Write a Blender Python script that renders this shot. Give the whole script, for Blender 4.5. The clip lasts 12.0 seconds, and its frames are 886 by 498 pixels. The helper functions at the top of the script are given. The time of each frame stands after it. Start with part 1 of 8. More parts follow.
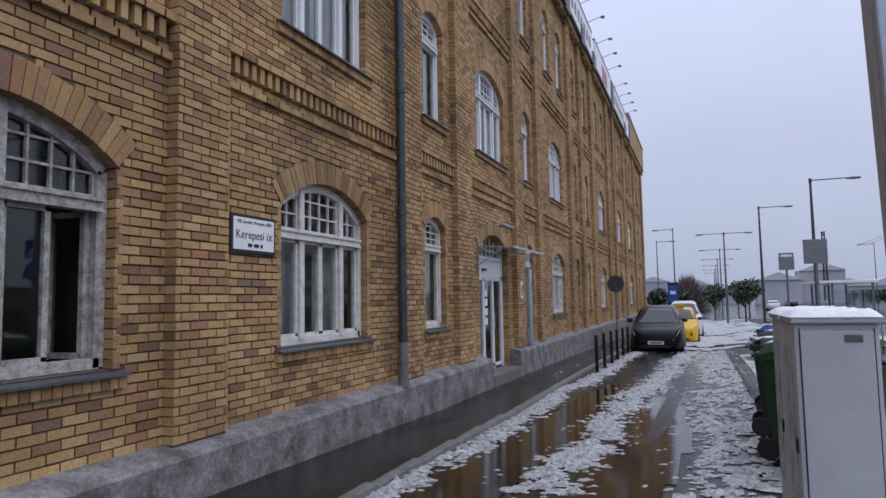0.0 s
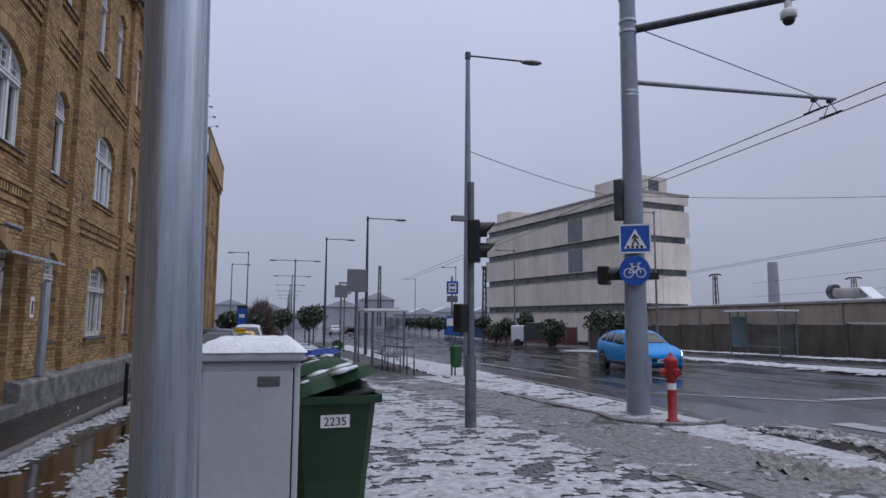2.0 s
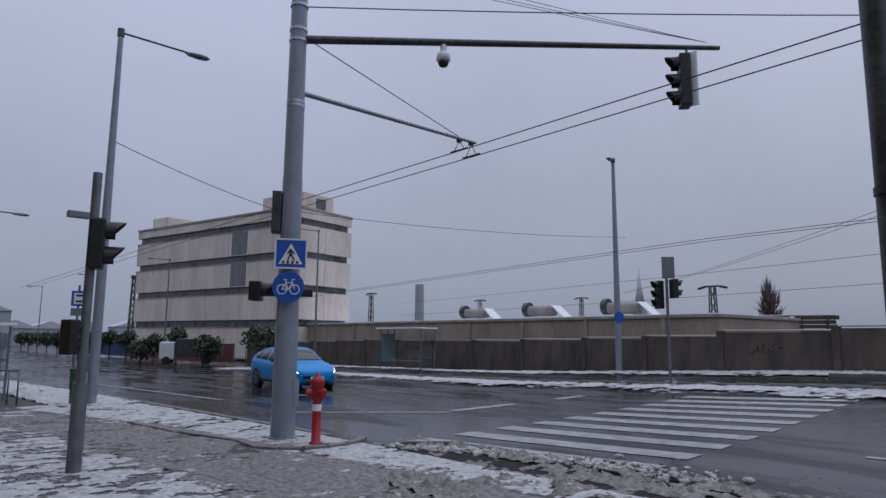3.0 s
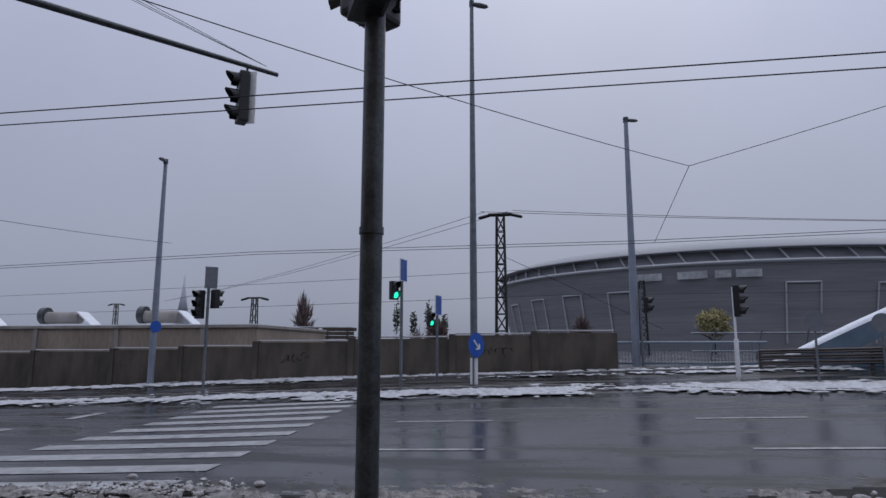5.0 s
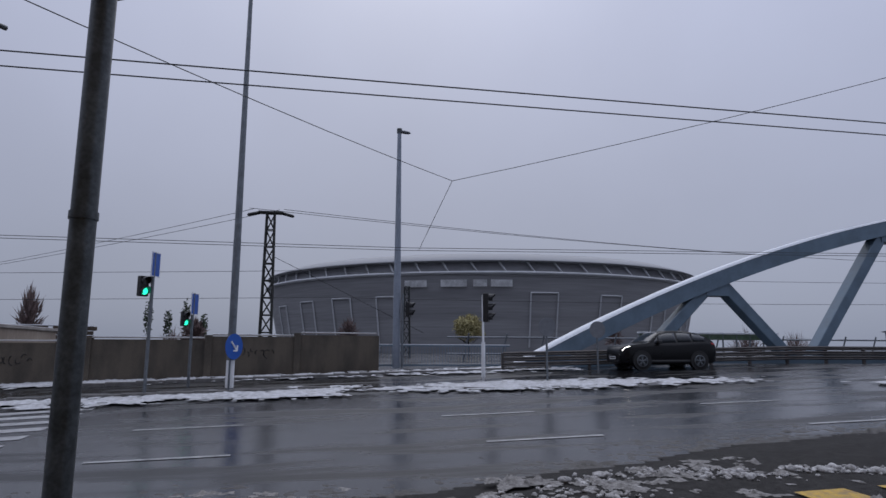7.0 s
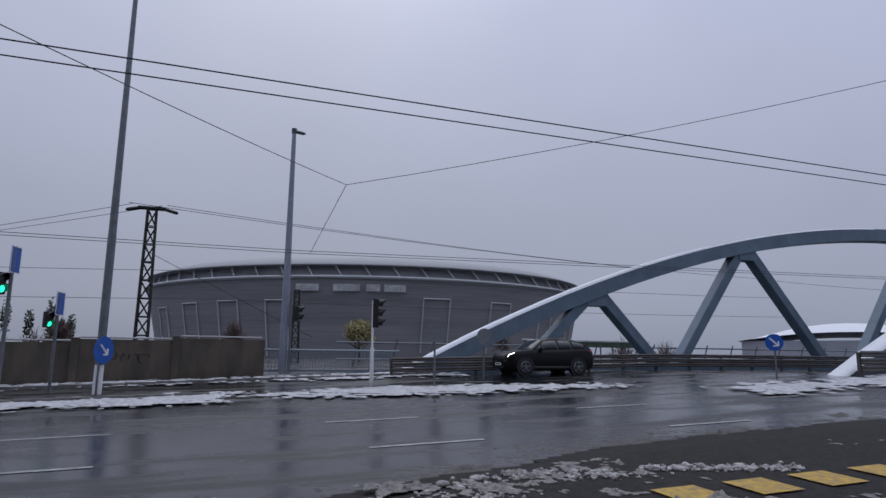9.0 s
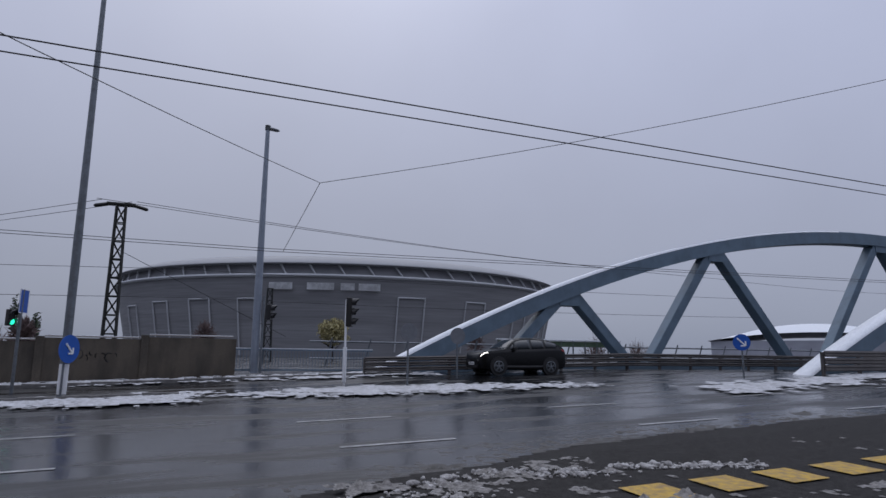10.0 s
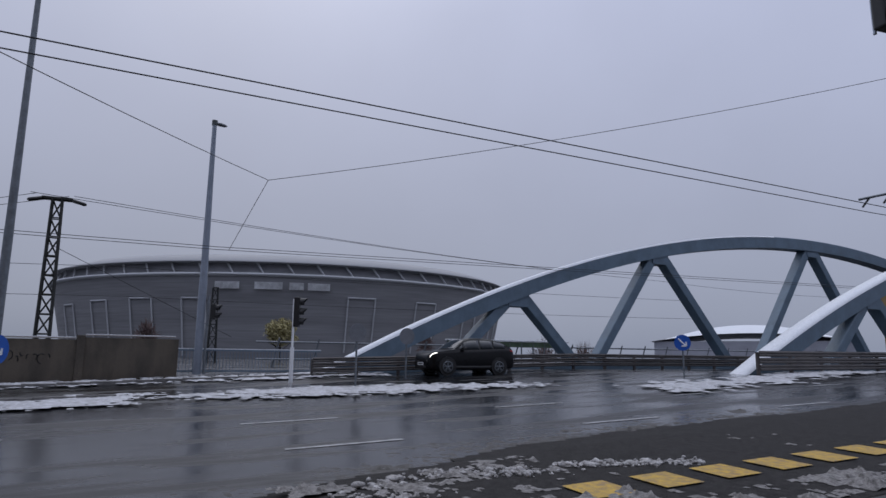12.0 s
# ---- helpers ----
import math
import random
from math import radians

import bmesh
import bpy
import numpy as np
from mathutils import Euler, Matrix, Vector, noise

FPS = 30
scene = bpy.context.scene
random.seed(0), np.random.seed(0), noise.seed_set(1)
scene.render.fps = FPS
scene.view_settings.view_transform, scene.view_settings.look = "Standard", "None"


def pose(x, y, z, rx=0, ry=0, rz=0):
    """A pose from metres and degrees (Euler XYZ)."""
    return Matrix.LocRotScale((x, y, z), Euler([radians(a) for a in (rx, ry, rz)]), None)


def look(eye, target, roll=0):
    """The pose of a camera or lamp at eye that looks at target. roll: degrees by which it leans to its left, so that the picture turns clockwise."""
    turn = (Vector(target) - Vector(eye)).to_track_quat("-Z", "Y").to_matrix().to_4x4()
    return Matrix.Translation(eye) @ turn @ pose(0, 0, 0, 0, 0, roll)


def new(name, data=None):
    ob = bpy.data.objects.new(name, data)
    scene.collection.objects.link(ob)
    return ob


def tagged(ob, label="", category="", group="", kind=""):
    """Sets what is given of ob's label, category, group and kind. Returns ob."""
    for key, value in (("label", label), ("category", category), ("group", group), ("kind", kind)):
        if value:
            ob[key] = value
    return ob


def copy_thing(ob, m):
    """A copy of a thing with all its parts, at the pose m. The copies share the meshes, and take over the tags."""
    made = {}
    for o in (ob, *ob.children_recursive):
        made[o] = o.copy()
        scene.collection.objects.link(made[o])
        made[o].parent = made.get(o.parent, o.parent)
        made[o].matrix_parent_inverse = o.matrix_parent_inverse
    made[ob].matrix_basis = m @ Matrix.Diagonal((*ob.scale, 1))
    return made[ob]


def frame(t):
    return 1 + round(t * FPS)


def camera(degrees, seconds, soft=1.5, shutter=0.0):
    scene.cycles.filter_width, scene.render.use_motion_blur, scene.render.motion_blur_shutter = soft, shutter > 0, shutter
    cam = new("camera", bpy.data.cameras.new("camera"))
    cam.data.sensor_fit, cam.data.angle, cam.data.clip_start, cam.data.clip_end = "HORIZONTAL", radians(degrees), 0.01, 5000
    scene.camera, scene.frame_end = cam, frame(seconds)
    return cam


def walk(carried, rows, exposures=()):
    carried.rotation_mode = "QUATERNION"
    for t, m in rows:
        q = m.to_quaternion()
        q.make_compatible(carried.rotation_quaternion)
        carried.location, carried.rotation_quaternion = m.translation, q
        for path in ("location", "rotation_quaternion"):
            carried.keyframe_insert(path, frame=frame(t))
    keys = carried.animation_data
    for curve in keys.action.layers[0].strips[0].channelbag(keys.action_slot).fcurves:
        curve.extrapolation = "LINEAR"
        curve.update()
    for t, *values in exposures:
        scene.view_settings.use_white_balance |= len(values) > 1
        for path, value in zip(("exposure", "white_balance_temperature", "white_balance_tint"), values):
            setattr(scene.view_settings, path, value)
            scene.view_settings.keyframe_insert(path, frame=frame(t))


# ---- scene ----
cam = camera(69.6, 12.0)
PATH = [
    (0, (0.0, 0.001, 1.544), (-0.741, 1.851, 1.703), -1.0),
    (0.5, (0.147, 0.247, 1.533), (-0.394, 2.166, 1.69), -0.8),
    (1, (0.286, 0.45, 1.523), (0.046, 2.428, 1.694), -0.4),
    (1.5, (0.393, 0.742, 1.547), (0.516, 2.729, 1.739), -0.1),
    (2, (0.581, 1.0, 1.546), (1.082, 2.924, 1.768), 0.3),
    (2.5, (0.845, 1.205, 1.605), (1.787, 2.951, 1.858), 0.3),
    (3, (1.062, 1.451, 1.599), (2.44, 2.874, 1.875), 0.4),
    (3.5, (1.167, 1.544, 1.63), (2.855, 2.576, 1.921), 0.3),
    (5.5, (1.066, 1.246, 1.616), (3.041, 1.287, 1.929), 0.1),
    (6, (1.06, 1.227, 1.611), (3.029, 1.079, 1.925), 0.2),
    (6.5, (1.052, 1.205, 1.614), (3.002, 0.891, 1.929), 0.2),
    (7, (1.043, 1.157, 1.606), (2.960, 0.685, 1.926), 0.2),
    (7.5, (1.02, 1.145, 1.612), (2.892, 0.524, 1.942), 0.3),
    (9.5, (0.938, 1.077, 1.618), (2.735, 0.267, 1.955), 0.6),
    (10, (0.937, 1.062, 1.619), (2.714, 0.208, 1.956), 0.6),
    (10.5, (0.938, 1.053, 1.617), (2.695, 0.159, 1.956), 0.5),
    (11, (0.932, 1.047, 1.624), (2.670, 0.118, 1.964), 0.5),
    (11.5, (0.936, 1.031, 1.616), (2.657, 0.071, 1.957), 0.5),
    (12, (0.941, 1.022, 1.615), (2.646, 0.033, 1.955), 0.5),
]
walk(cam, [(t, look(eye, target, roll)) for t, eye, target, roll in PATH],
     [(0.0, 0.52), (1.0, 0.42), (2.0, 0.13), (3.0, -0.08), (5.5, -0.12), (12.0, -0.16)])

# ---- world, sun, exposure ----
world = bpy.data.worlds.new("overcast")
scene.world = world
world.use_nodes = True
wt = world.node_tree
wt.nodes.clear()
w_out = wt.nodes.new("ShaderNodeOutputWorld")
w_bg = wt.nodes.new("ShaderNodeBackground")
w_sky = wt.nodes.new("ShaderNodeTexSky")
w_sky.sky_type, w_sky.sun_disc = "NISHITA", False
w_sky.sun_elevation, w_sky.sun_rotation = radians(50), radians(100)
w_sky.air_density, w_sky.dust_density = 1.0, 4.0
w_hue = wt.nodes.new("ShaderNodeHueSaturation")
w_hue.inputs["Saturation"].default_value = 0.18
w_hue.inputs["Value"].default_value = 0.12
wt.links.new(w_sky.outputs[0], w_hue.inputs["Color"])
w_geo = wt.nodes.new("ShaderNodeTexCoord")
w_sep = wt.nodes.new("ShaderNodeSeparateXYZ")
wt.links.new(w_geo.outputs["Generated"], w_sep.inputs[0])
w_ramp = wt.nodes.new("ShaderNodeValToRGB")
w_el = w_ramp.color_ramp.elements
w_el[0].position, w_el[0].color = 0.0, (0.25, 0.283, 0.378, 1)
w_el[1].position, w_el[1].color = 1.0, (0.84, 0.90, 1.10, 1)
for w_at, w_col in ((0.22, (0.305, 0.338, 0.466)), (0.52, (0.44, 0.483, 0.668))):
    w_el.new(w_at).color = (*w_col, 1)
wt.links.new(w_sep.outputs["Z"], w_ramp.inputs[0])
w_noise = wt.nodes.new("ShaderNodeTexNoise")
w_noise.inputs["Scale"].default_value, w_noise.inputs["Detail"].default_value = 2.2, 5
wt.links.new(w_geo.outputs["Generated"], w_noise.inputs["Vector"])
w_mul = wt.nodes.new("ShaderNodeMapRange")
w_mul.inputs[1].default_value, w_mul.inputs[2].default_value = 0.3, 0.7
w_mul.inputs[3].default_value, w_mul.inputs[4].default_value = 0.93, 1.06
wt.links.new(w_noise.outputs[0], w_mul.inputs[0])
w_mix = wt.nodes.new("ShaderNodeMixRGB")
w_mix.blend_type, w_mix.inputs[0].default_value = "MULTIPLY", 1.0
wt.links.new(w_ramp.outputs[0], w_mix.inputs[1])
wt.links.new(w_mul.outputs[0], w_mix.inputs[2])
w_add = wt.nodes.new("ShaderNodeMixRGB")
w_add.blend_type, w_add.inputs[0].default_value = "ADD", 0.12
w_top = wt.nodes.new("ShaderNodeMapRange")          # an overcast sky is brightest overhead
w_top.inputs[1].default_value, w_top.inputs[2].default_value = 0.5, 1.0
w_top.inputs[3].default_value, w_top.inputs[4].default_value = 1.0, 1.5
wt.links.new(w_sep.outputs["Z"], w_top.inputs[0])
w_mix2 = wt.nodes.new("ShaderNodeMixRGB")
w_mix2.blend_type, w_mix2.inputs[0].default_value = "MULTIPLY", 1.0
wt.links.new(w_mix.outputs[0], w_mix2.inputs[1])
wt.links.new(w_top.outputs[0], w_mix2.inputs[2])
w_sq = wt.nodes.new("ShaderNodeMath")                # cloud a little thinner along the avenue
w_sq.operation = "MULTIPLY"
wt.links.new(w_sep.outputs["Y"], w_sq.inputs[0])
wt.links.new(w_sep.outputs["Y"], w_sq.inputs[1])
w_az = wt.nodes.new("ShaderNodeMapRange")
w_az.inputs[3].default_value, w_az.inputs[4].default_value = 0.91, 1.13
wt.links.new(w_sq.outputs[0], w_az.inputs[0])
w_mix3 = wt.nodes.new("ShaderNodeMixRGB")
w_mix3.blend_type, w_mix3.inputs[0].default_value = "MULTIPLY", 1.0
wt.links.new(w_mix2.outputs[0], w_mix3.inputs[1])
wt.links.new(w_az.outputs[0], w_mix3.inputs[2])
wt.links.new(w_mix3.outputs[0], w_add.inputs[1])
wt.links.new(w_hue.outputs[0], w_add.inputs[2])
wt.links.new(w_add.outputs[0], w_bg.inputs[0])
w_bg.inputs[1].default_value = 1.0
wt.links.new(w_bg.outputs[0], w_out.inputs[0])

sun = new("sun", bpy.data.lights.new("sun", "SUN"))
sun.data.energy, sun.data.angle, sun.data.color = 0.35, radians(60), (1.0, 0.98, 0.96)
sun.matrix_world = look((45, -10, 60), (0, 5, 0))

# ---- materials ----
def N(tree, kind, **kw):
    n = tree.nodes.new(kind)
    for k, v in kw.items():
        n.inputs[k].default_value = v
    return n


def mat(name, col, rough=0.6, metal=0.0, var=0.15, scale=6.0, bump=0.15, fine=60.0, col2=None, island=0.0, stretch=(1, 1, 1), spec=0.5, obj_rand=0.0, rough_var=0.08):
    """A surface with grain at two scales; island: colour change from piece to piece."""
    m = bpy.data.materials.new(name)
    m.use_nodes = True
    t = m.node_tree
    b = t.nodes["Principled BSDF"]
    b.inputs["Metallic"].default_value = metal
    b.inputs["Specular IOR Level"].default_value = spec
    tc = t.nodes.new("ShaderNodeTexCoord")
    mp = t.nodes.new("ShaderNodeMapping")
    mp.inputs["Scale"].default_value = stretch
    t.links.new(tc.outputs["Object"], mp.inputs[0])
    n1 = N(t, "ShaderNodeTexNoise", Scale=scale, Detail=5.0, Roughness=0.6)
    n2 = N(t, "ShaderNodeTexNoise", Scale=fine, Detail=3.0)
    for n in (n1, n2):
        t.links.new(mp.outputs[0], n.inputs["Vector"])
    c2 = col2 or tuple(c * (1 - 2.2 * var) for c in col)
    mix = t.nodes.new("ShaderNodeMixRGB")
    mix.inputs[1].default_value, mix.inputs[2].default_value = (*c2, 1), (*col, 1)
    mr = N(t, "ShaderNodeMapRange")
    mr.inputs[1].default_value, mr.inputs[2].default_value = 0.33, 0.62
    t.links.new(n1.outputs[0], mr.inputs[0])
    t.links.new(mr.outputs[0], mix.inputs[0])
    last = mix.outputs[0]
    hv = N(t, "ShaderNodeHueSaturation")
    mv = N(t, "ShaderNodeMapRange")
    mv.inputs[1].default_value, mv.inputs[2].default_value = 0.3, 0.7
    mv.inputs[3].default_value, mv.inputs[4].default_value = 1 - var, 1 + var
    t.links.new(n2.outputs[0], mv.inputs[0])
    t.links.new(mv.outputs[0], hv.inputs["Value"])
    t.links.new(last, hv.inputs["Color"])
    last = hv.outputs[0]
    if island or obj_rand:
        src = t.nodes.new("ShaderNodeNewGeometry").outputs["Random Per Island"] if island else t.nodes.new("ShaderNodeObjectInfo").outputs["Random"]
        amt = island or obj_rand
        h2 = N(t, "ShaderNodeHueSaturation")
        m2 = N(t, "ShaderNodeMapRange")
        m2.inputs[3].default_value, m2.inputs[4].default_value = 1 - amt, 1 + amt
        t.links.new(src, m2.inputs[0])
        t.links.new(m2.outputs[0], h2.inputs["Value"])
        t.links.new(last, h2.inputs["Color"])
        last = h2.outputs[0]
    t.links.new(last, b.inputs["Base Color"])
    rr = N(t, "ShaderNodeMapRange")
    rr.inputs[1].default_value, rr.inputs[2].default_value = 0.3, 0.7
    rr.inputs[3].default_value, rr.inputs[4].default_value = max(0.02, rough - rough_var), min(1, rough + rough_var)
    t.links.new(n1.outputs[0], rr.inputs[0])
    t.links.new(rr.outputs[0], b.inputs["Roughness"])
    if bump:
        bp = N(t, "ShaderNodeBump", Strength=bump, Distance=0.01)
        ad = t.nodes.new("ShaderNodeMath")
        ad.operation = "ADD"
        t.links.new(n1.outputs[0], ad.inputs[0])
        t.links.new(n2.outputs[0], ad.inputs[1])
        t.links.new(ad.outputs[0], bp.inputs["Height"])
        t.links.new(bp.outputs[0], b.inputs["Normal"])
    return m


def glass_mat(name, tint=(0.9, 0.95, 0.95), rough=0.02):
    m = bpy.data.materials.new(name)
    m.use_nodes = True
    b = m.node_tree.nodes["Principled BSDF"]
    b.inputs["Base Color"].default_value = (*tint, 1)
    b.inputs["Transmission Weight"].default_value = 1.0
    b.inputs["Roughness"].default_value = rough
    b.inputs["IOR"].default_value = 1.45
    return m


def glow_mat(name, col, strength):
    m = bpy.data.materials.new(name)
    m.use_nodes = True
    b = m.node_tree.nodes["Principled BSDF"]
    b.inputs["Base Color"].default_value = (*col, 1)
    b.inputs["Emission Color"].default_value = (*col, 1)
    b.inputs["Emission Strength"].default_value = strength
    return m


def dark_glass(name, col=(0.03, 0.035, 0.04), rough=0.05):
    return mat(name, col, rough, 0.0, var=0.1, bump=0.0, rough_var=0.02)


M = {}
M["mortar"] = mat("lime_mortar", (0.115, 0.088, 0.062), 0.9, var=0.2, scale=3, bump=0.3)
M["plinth"] = mat("plinth_render", (0.23, 0.222, 0.222), 0.8, var=0.3, scale=3.4, bump=0.9, fine=28, col2=(0.075, 0.072, 0.07))
M["white_paint"] = mat("old_white_paint", (0.66, 0.65, 0.63), 0.5, var=0.08, scale=9, bump=0.2, col2=(0.48, 0.46, 0.43))
M["white_new"] = mat("white_paint", (0.74, 0.75, 0.77), 0.4, var=0.04, scale=5, bump=0.05)
M["room"] = mat("dim_room_plaster", (0.36, 0.33, 0.25), 0.9, var=0.1)
M["sill"] = mat("zinc_sill", (0.12, 0.13, 0.14), 0.45, 0.4, var=0.15, bump=0.1)
M["pipe"] = mat("dark_zinc_pipe", (0.07, 0.08, 0.085), 0.5, 0.5, var=0.2, bump=0.1)
M["glass"] = glass_mat("window_glass")
M["curtain"] = mat("net_curtain", (0.55, 0.54, 0.52), 0.9, var=0.1, scale=2, stretch=(1, 12, 0.3), bump=0.3)
M["dark"] = mat("dark_interior", (0.02, 0.02, 0.02), 0.8, var=0.1, bump=0)
# Upright light and dark streaks put reflections into the steel's colour.
M["galv"] = mat("galvanised_steel_glints", (0.50, 0.55, 0.62), 0.30, 0.6, var=0.14, scale=5, bump=0.05, fine=30, stretch=(9, 9, 0.35), col2=(0.34, 0.38, 0.44))
M["bluegrey"] = mat("grey_painted_mast", (0.25, 0.285, 0.34), 0.45, 0.15, var=0.08, scale=4, bump=0.05)
M["darkpole"] = mat("dark_steel_pole", (0.085, 0.095, 0.10), 0.42, 0.45, var=0.25, scale=9, bump=0.12)
M["midpole"] = mat("grey_steel_pole", (0.18, 0.20, 0.22), 0.45, 0.4, var=0.15, scale=6, bump=0.1)
M["black"] = mat("black_plastic", (0.012, 0.012, 0.013), 0.45, var=0.15, bump=0.03)
M["rubber"] = mat("rubber", (0.015, 0.015, 0.015), 0.8, var=0.15, bump=0.05)
M["sign_blue"] = mat("sign_blue", (0.01, 0.09, 0.42), 0.4, var=0.05, bump=0)
M["sign_white"] = mat("sign_white", (0.78, 0.79, 0.80), 0.4, var=0.03, bump=0)
M["sign_back"] = mat("sign_back_grey", (0.20, 0.21, 0.23), 0.5, 0.4, var=0.1)
M["red"] = mat("hydrant_red", (0.36, 0.015, 0.02), 0.4, var=0.12, bump=0.05)
M["green_bin"] = mat("green_bin_plastic", (0.012, 0.048, 0.018), 0.5, var=0.1, bump=0.04)
M["green_lid"] = mat("green_lid_plastic", (0.03, 0.10, 0.04), 0.45, var=0.1, bump=0.04)
M["blue_lid"] = mat("blue_lid_plastic", (0.01, 0.09, 0.50), 0.4, var=0.1, bump=0.03)
M["anthracite"] = mat("dark_bin_plastic", (0.02, 0.025, 0.022), 0.5, var=0.15, bump=0.03)
M["cabinet"] = mat("grey_cabinet_plastic", (0.50, 0.52, 0.55), 0.5, var=0.04, scale=3, bump=0.04, col2=(0.44, 0.46, 0.49))
M["grime"] = mat("peeled_posters", (0.30, 0.30, 0.31), 0.8, var=0.25, scale=9, bump=0.3, col2=(0.55, 0.56, 0.58))
M["snow"] = mat("snow", (0.78, 0.80, 0.83), 0.75, var=0.05, scale=14, bump=0.5, fine=90, col2=(0.62, 0.65, 0.69))
M["trodden"] = mat("trodden_wet_snow", (0.50, 0.515, 0.535), 0.6, var=0.16, scale=9, bump=0.9, fine=60, col2=(0.25, 0.25, 0.255))
M["slush"] = mat("grey_slush", (0.24, 0.23, 0.222), 0.6, var=0.35, scale=14, bump=1.0, fine=70, col2=(0.05, 0.045, 0.041))
M["slush_light"] = mat("pushed_up_slush", (0.50, 0.49, 0.485), 0.6, var=0.25, scale=9, bump=1.0, fine=60, col2=(0.12, 0.112, 0.105))
M["lane_snow"] = mat("wet_lane_snow", (0.46, 0.47, 0.49), 0.55, var=0.25, scale=16, bump=1.0, fine=70, col2=(0.13, 0.125, 0.12))
M["grit"] = mat("dark_gritty_slush", (0.05, 0.046, 0.043), 0.6, var=0.35, scale=16, bump=1.0, fine=70, col2=(0.02, 0.018, 0.017))
M["bank_snow"] = mat("grey_ploughed_snow", (0.50, 0.51, 0.535), 0.65, var=0.16, scale=5, bump=0.9, fine=40, col2=(0.27, 0.27, 0.275))
M["moss"] = mat("moss_green_sheet", (0.11, 0.17, 0.10), 0.6, var=0.2, scale=3, bump=0.1)
M["peeling"] = mat("peeling_grey_white_paint", (0.44, 0.43, 0.41), 0.6, var=0.2, scale=14, bump=0.5, col2=(0.20, 0.18, 0.16))
M["apron"] = mat("gritty_corner_asphalt", (0.040, 0.038, 0.037), 0.72, var=0.45, scale=9, bump=1.0, fine=70, col2=(0.012, 0.011, 0.010), spec=0.08)
M["lowb"] = mat("stained_beige_concrete", (0.36, 0.30, 0.24), 0.85, var=0.12, scale=0.35, bump=0.2, fine=6, col2=(0.22, 0.175, 0.14), stretch=(1, 1, 0.3))
M["arch"] = mat("blue_grey_bridge_paint", (0.135, 0.195, 0.255), 0.5, 0.05, var=0.12, scale=1.2, bump=0.06, col2=(0.095, 0.14, 0.185))
M["concrete"] = mat("weathered_concrete", (0.36, 0.335, 0.31), 0.85, var=0.12, scale=0.8, bump=0.35, col2=(0.22, 0.20, 0.185), stretch=(1, 1, 0.35))
M["wallc"] = mat("stained_wall_panels", (0.105, 0.088, 0.068), 0.85, var=0.25, scale=1.1, bump=0.4, col2=(0.042, 0.035, 0.028), stretch=(1, 1, 0.4))
M["office"] = mat("office_concrete_panels", (0.70, 0.635, 0.565), 0.85, var=0.10, scale=0.45, bump=0.2, fine=5, col2=(0.55, 0.475, 0.415), stretch=(1, 1, 0.25))
M["office_dark"] = mat("office_dark_concrete", (0.25, 0.24, 0.24), 0.8, var=0.15, scale=0.5, bump=0.2)
M["office_glass"] = mat("dusty_office_glass", (0.13, 0.14, 0.145), 0.3, var=0.3, scale=0.7, bump=0)
M["office_shutter"] = mat("grey_glazing", (0.17, 0.19, 0.21), 0.45, var=0.15, scale=0.6, bump=0)
# Bowl and gallery greys are raised to carry the haze of distance.
M["stadium"] = mat("stadium_mesh", (0.285, 0.285, 0.295), 0.65, 0.1, var=0.12, scale=0.05, bump=0.0, fine=0.5, stretch=(0.12, 0.12, 3.0))
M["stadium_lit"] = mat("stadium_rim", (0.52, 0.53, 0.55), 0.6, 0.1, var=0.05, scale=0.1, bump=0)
M["stadium_gap"] = mat("stadium_gap", (0.26, 0.262, 0.275), 0.8, var=0.1, scale=0.1, bump=0)
M["leaf"] = mat("evergreen_leaf", (0.05, 0.075, 0.04), 0.6, var=0.2, island=0.4, bump=0)
M["bark"] = mat("bark", (0.05, 0.043, 0.035), 0.9, var=0.2, scale=12, bump=0.4)
M["twig"] = mat("bare_twigs", (0.18, 0.13, 0.12), 0.9, var=0.15, island=0.25, bump=0)
M["yellow_leaf"] = mat("yellow_leaf", (0.42, 0.37, 0.18), 0.7, var=0.15, island=0.3, bump=0)
M["wire"] = mat("wire", (0.035, 0.036, 0.04), 0.6, 0.3, var=0.05, bump=0)
# Haze of distance is put into this pale bluish wall colour.
M["haze"] = mat("far_walls_tinted_for_haze", (0.40, 0.41, 0.46), 0.95, var=0.08, scale=0.03, bump=0, fine=0.4)
M["tyre"] = M["rubber"]
M["fence_red"] = mat("dull_red_fence", (0.16, 0.035, 0.04), 0.6, var=0.15, bump=0.1)
M["fence_brown"] = mat("weathered_timber", (0.10, 0.075, 0.055), 0.8, var=0.25, scale=3, bump=0.3, col2=(0.045, 0.035, 0.028))
M["fence_blue"] = mat("blue_fence", (0.03, 0.07, 0.20), 0.6, var=0.15, bump=0.1)


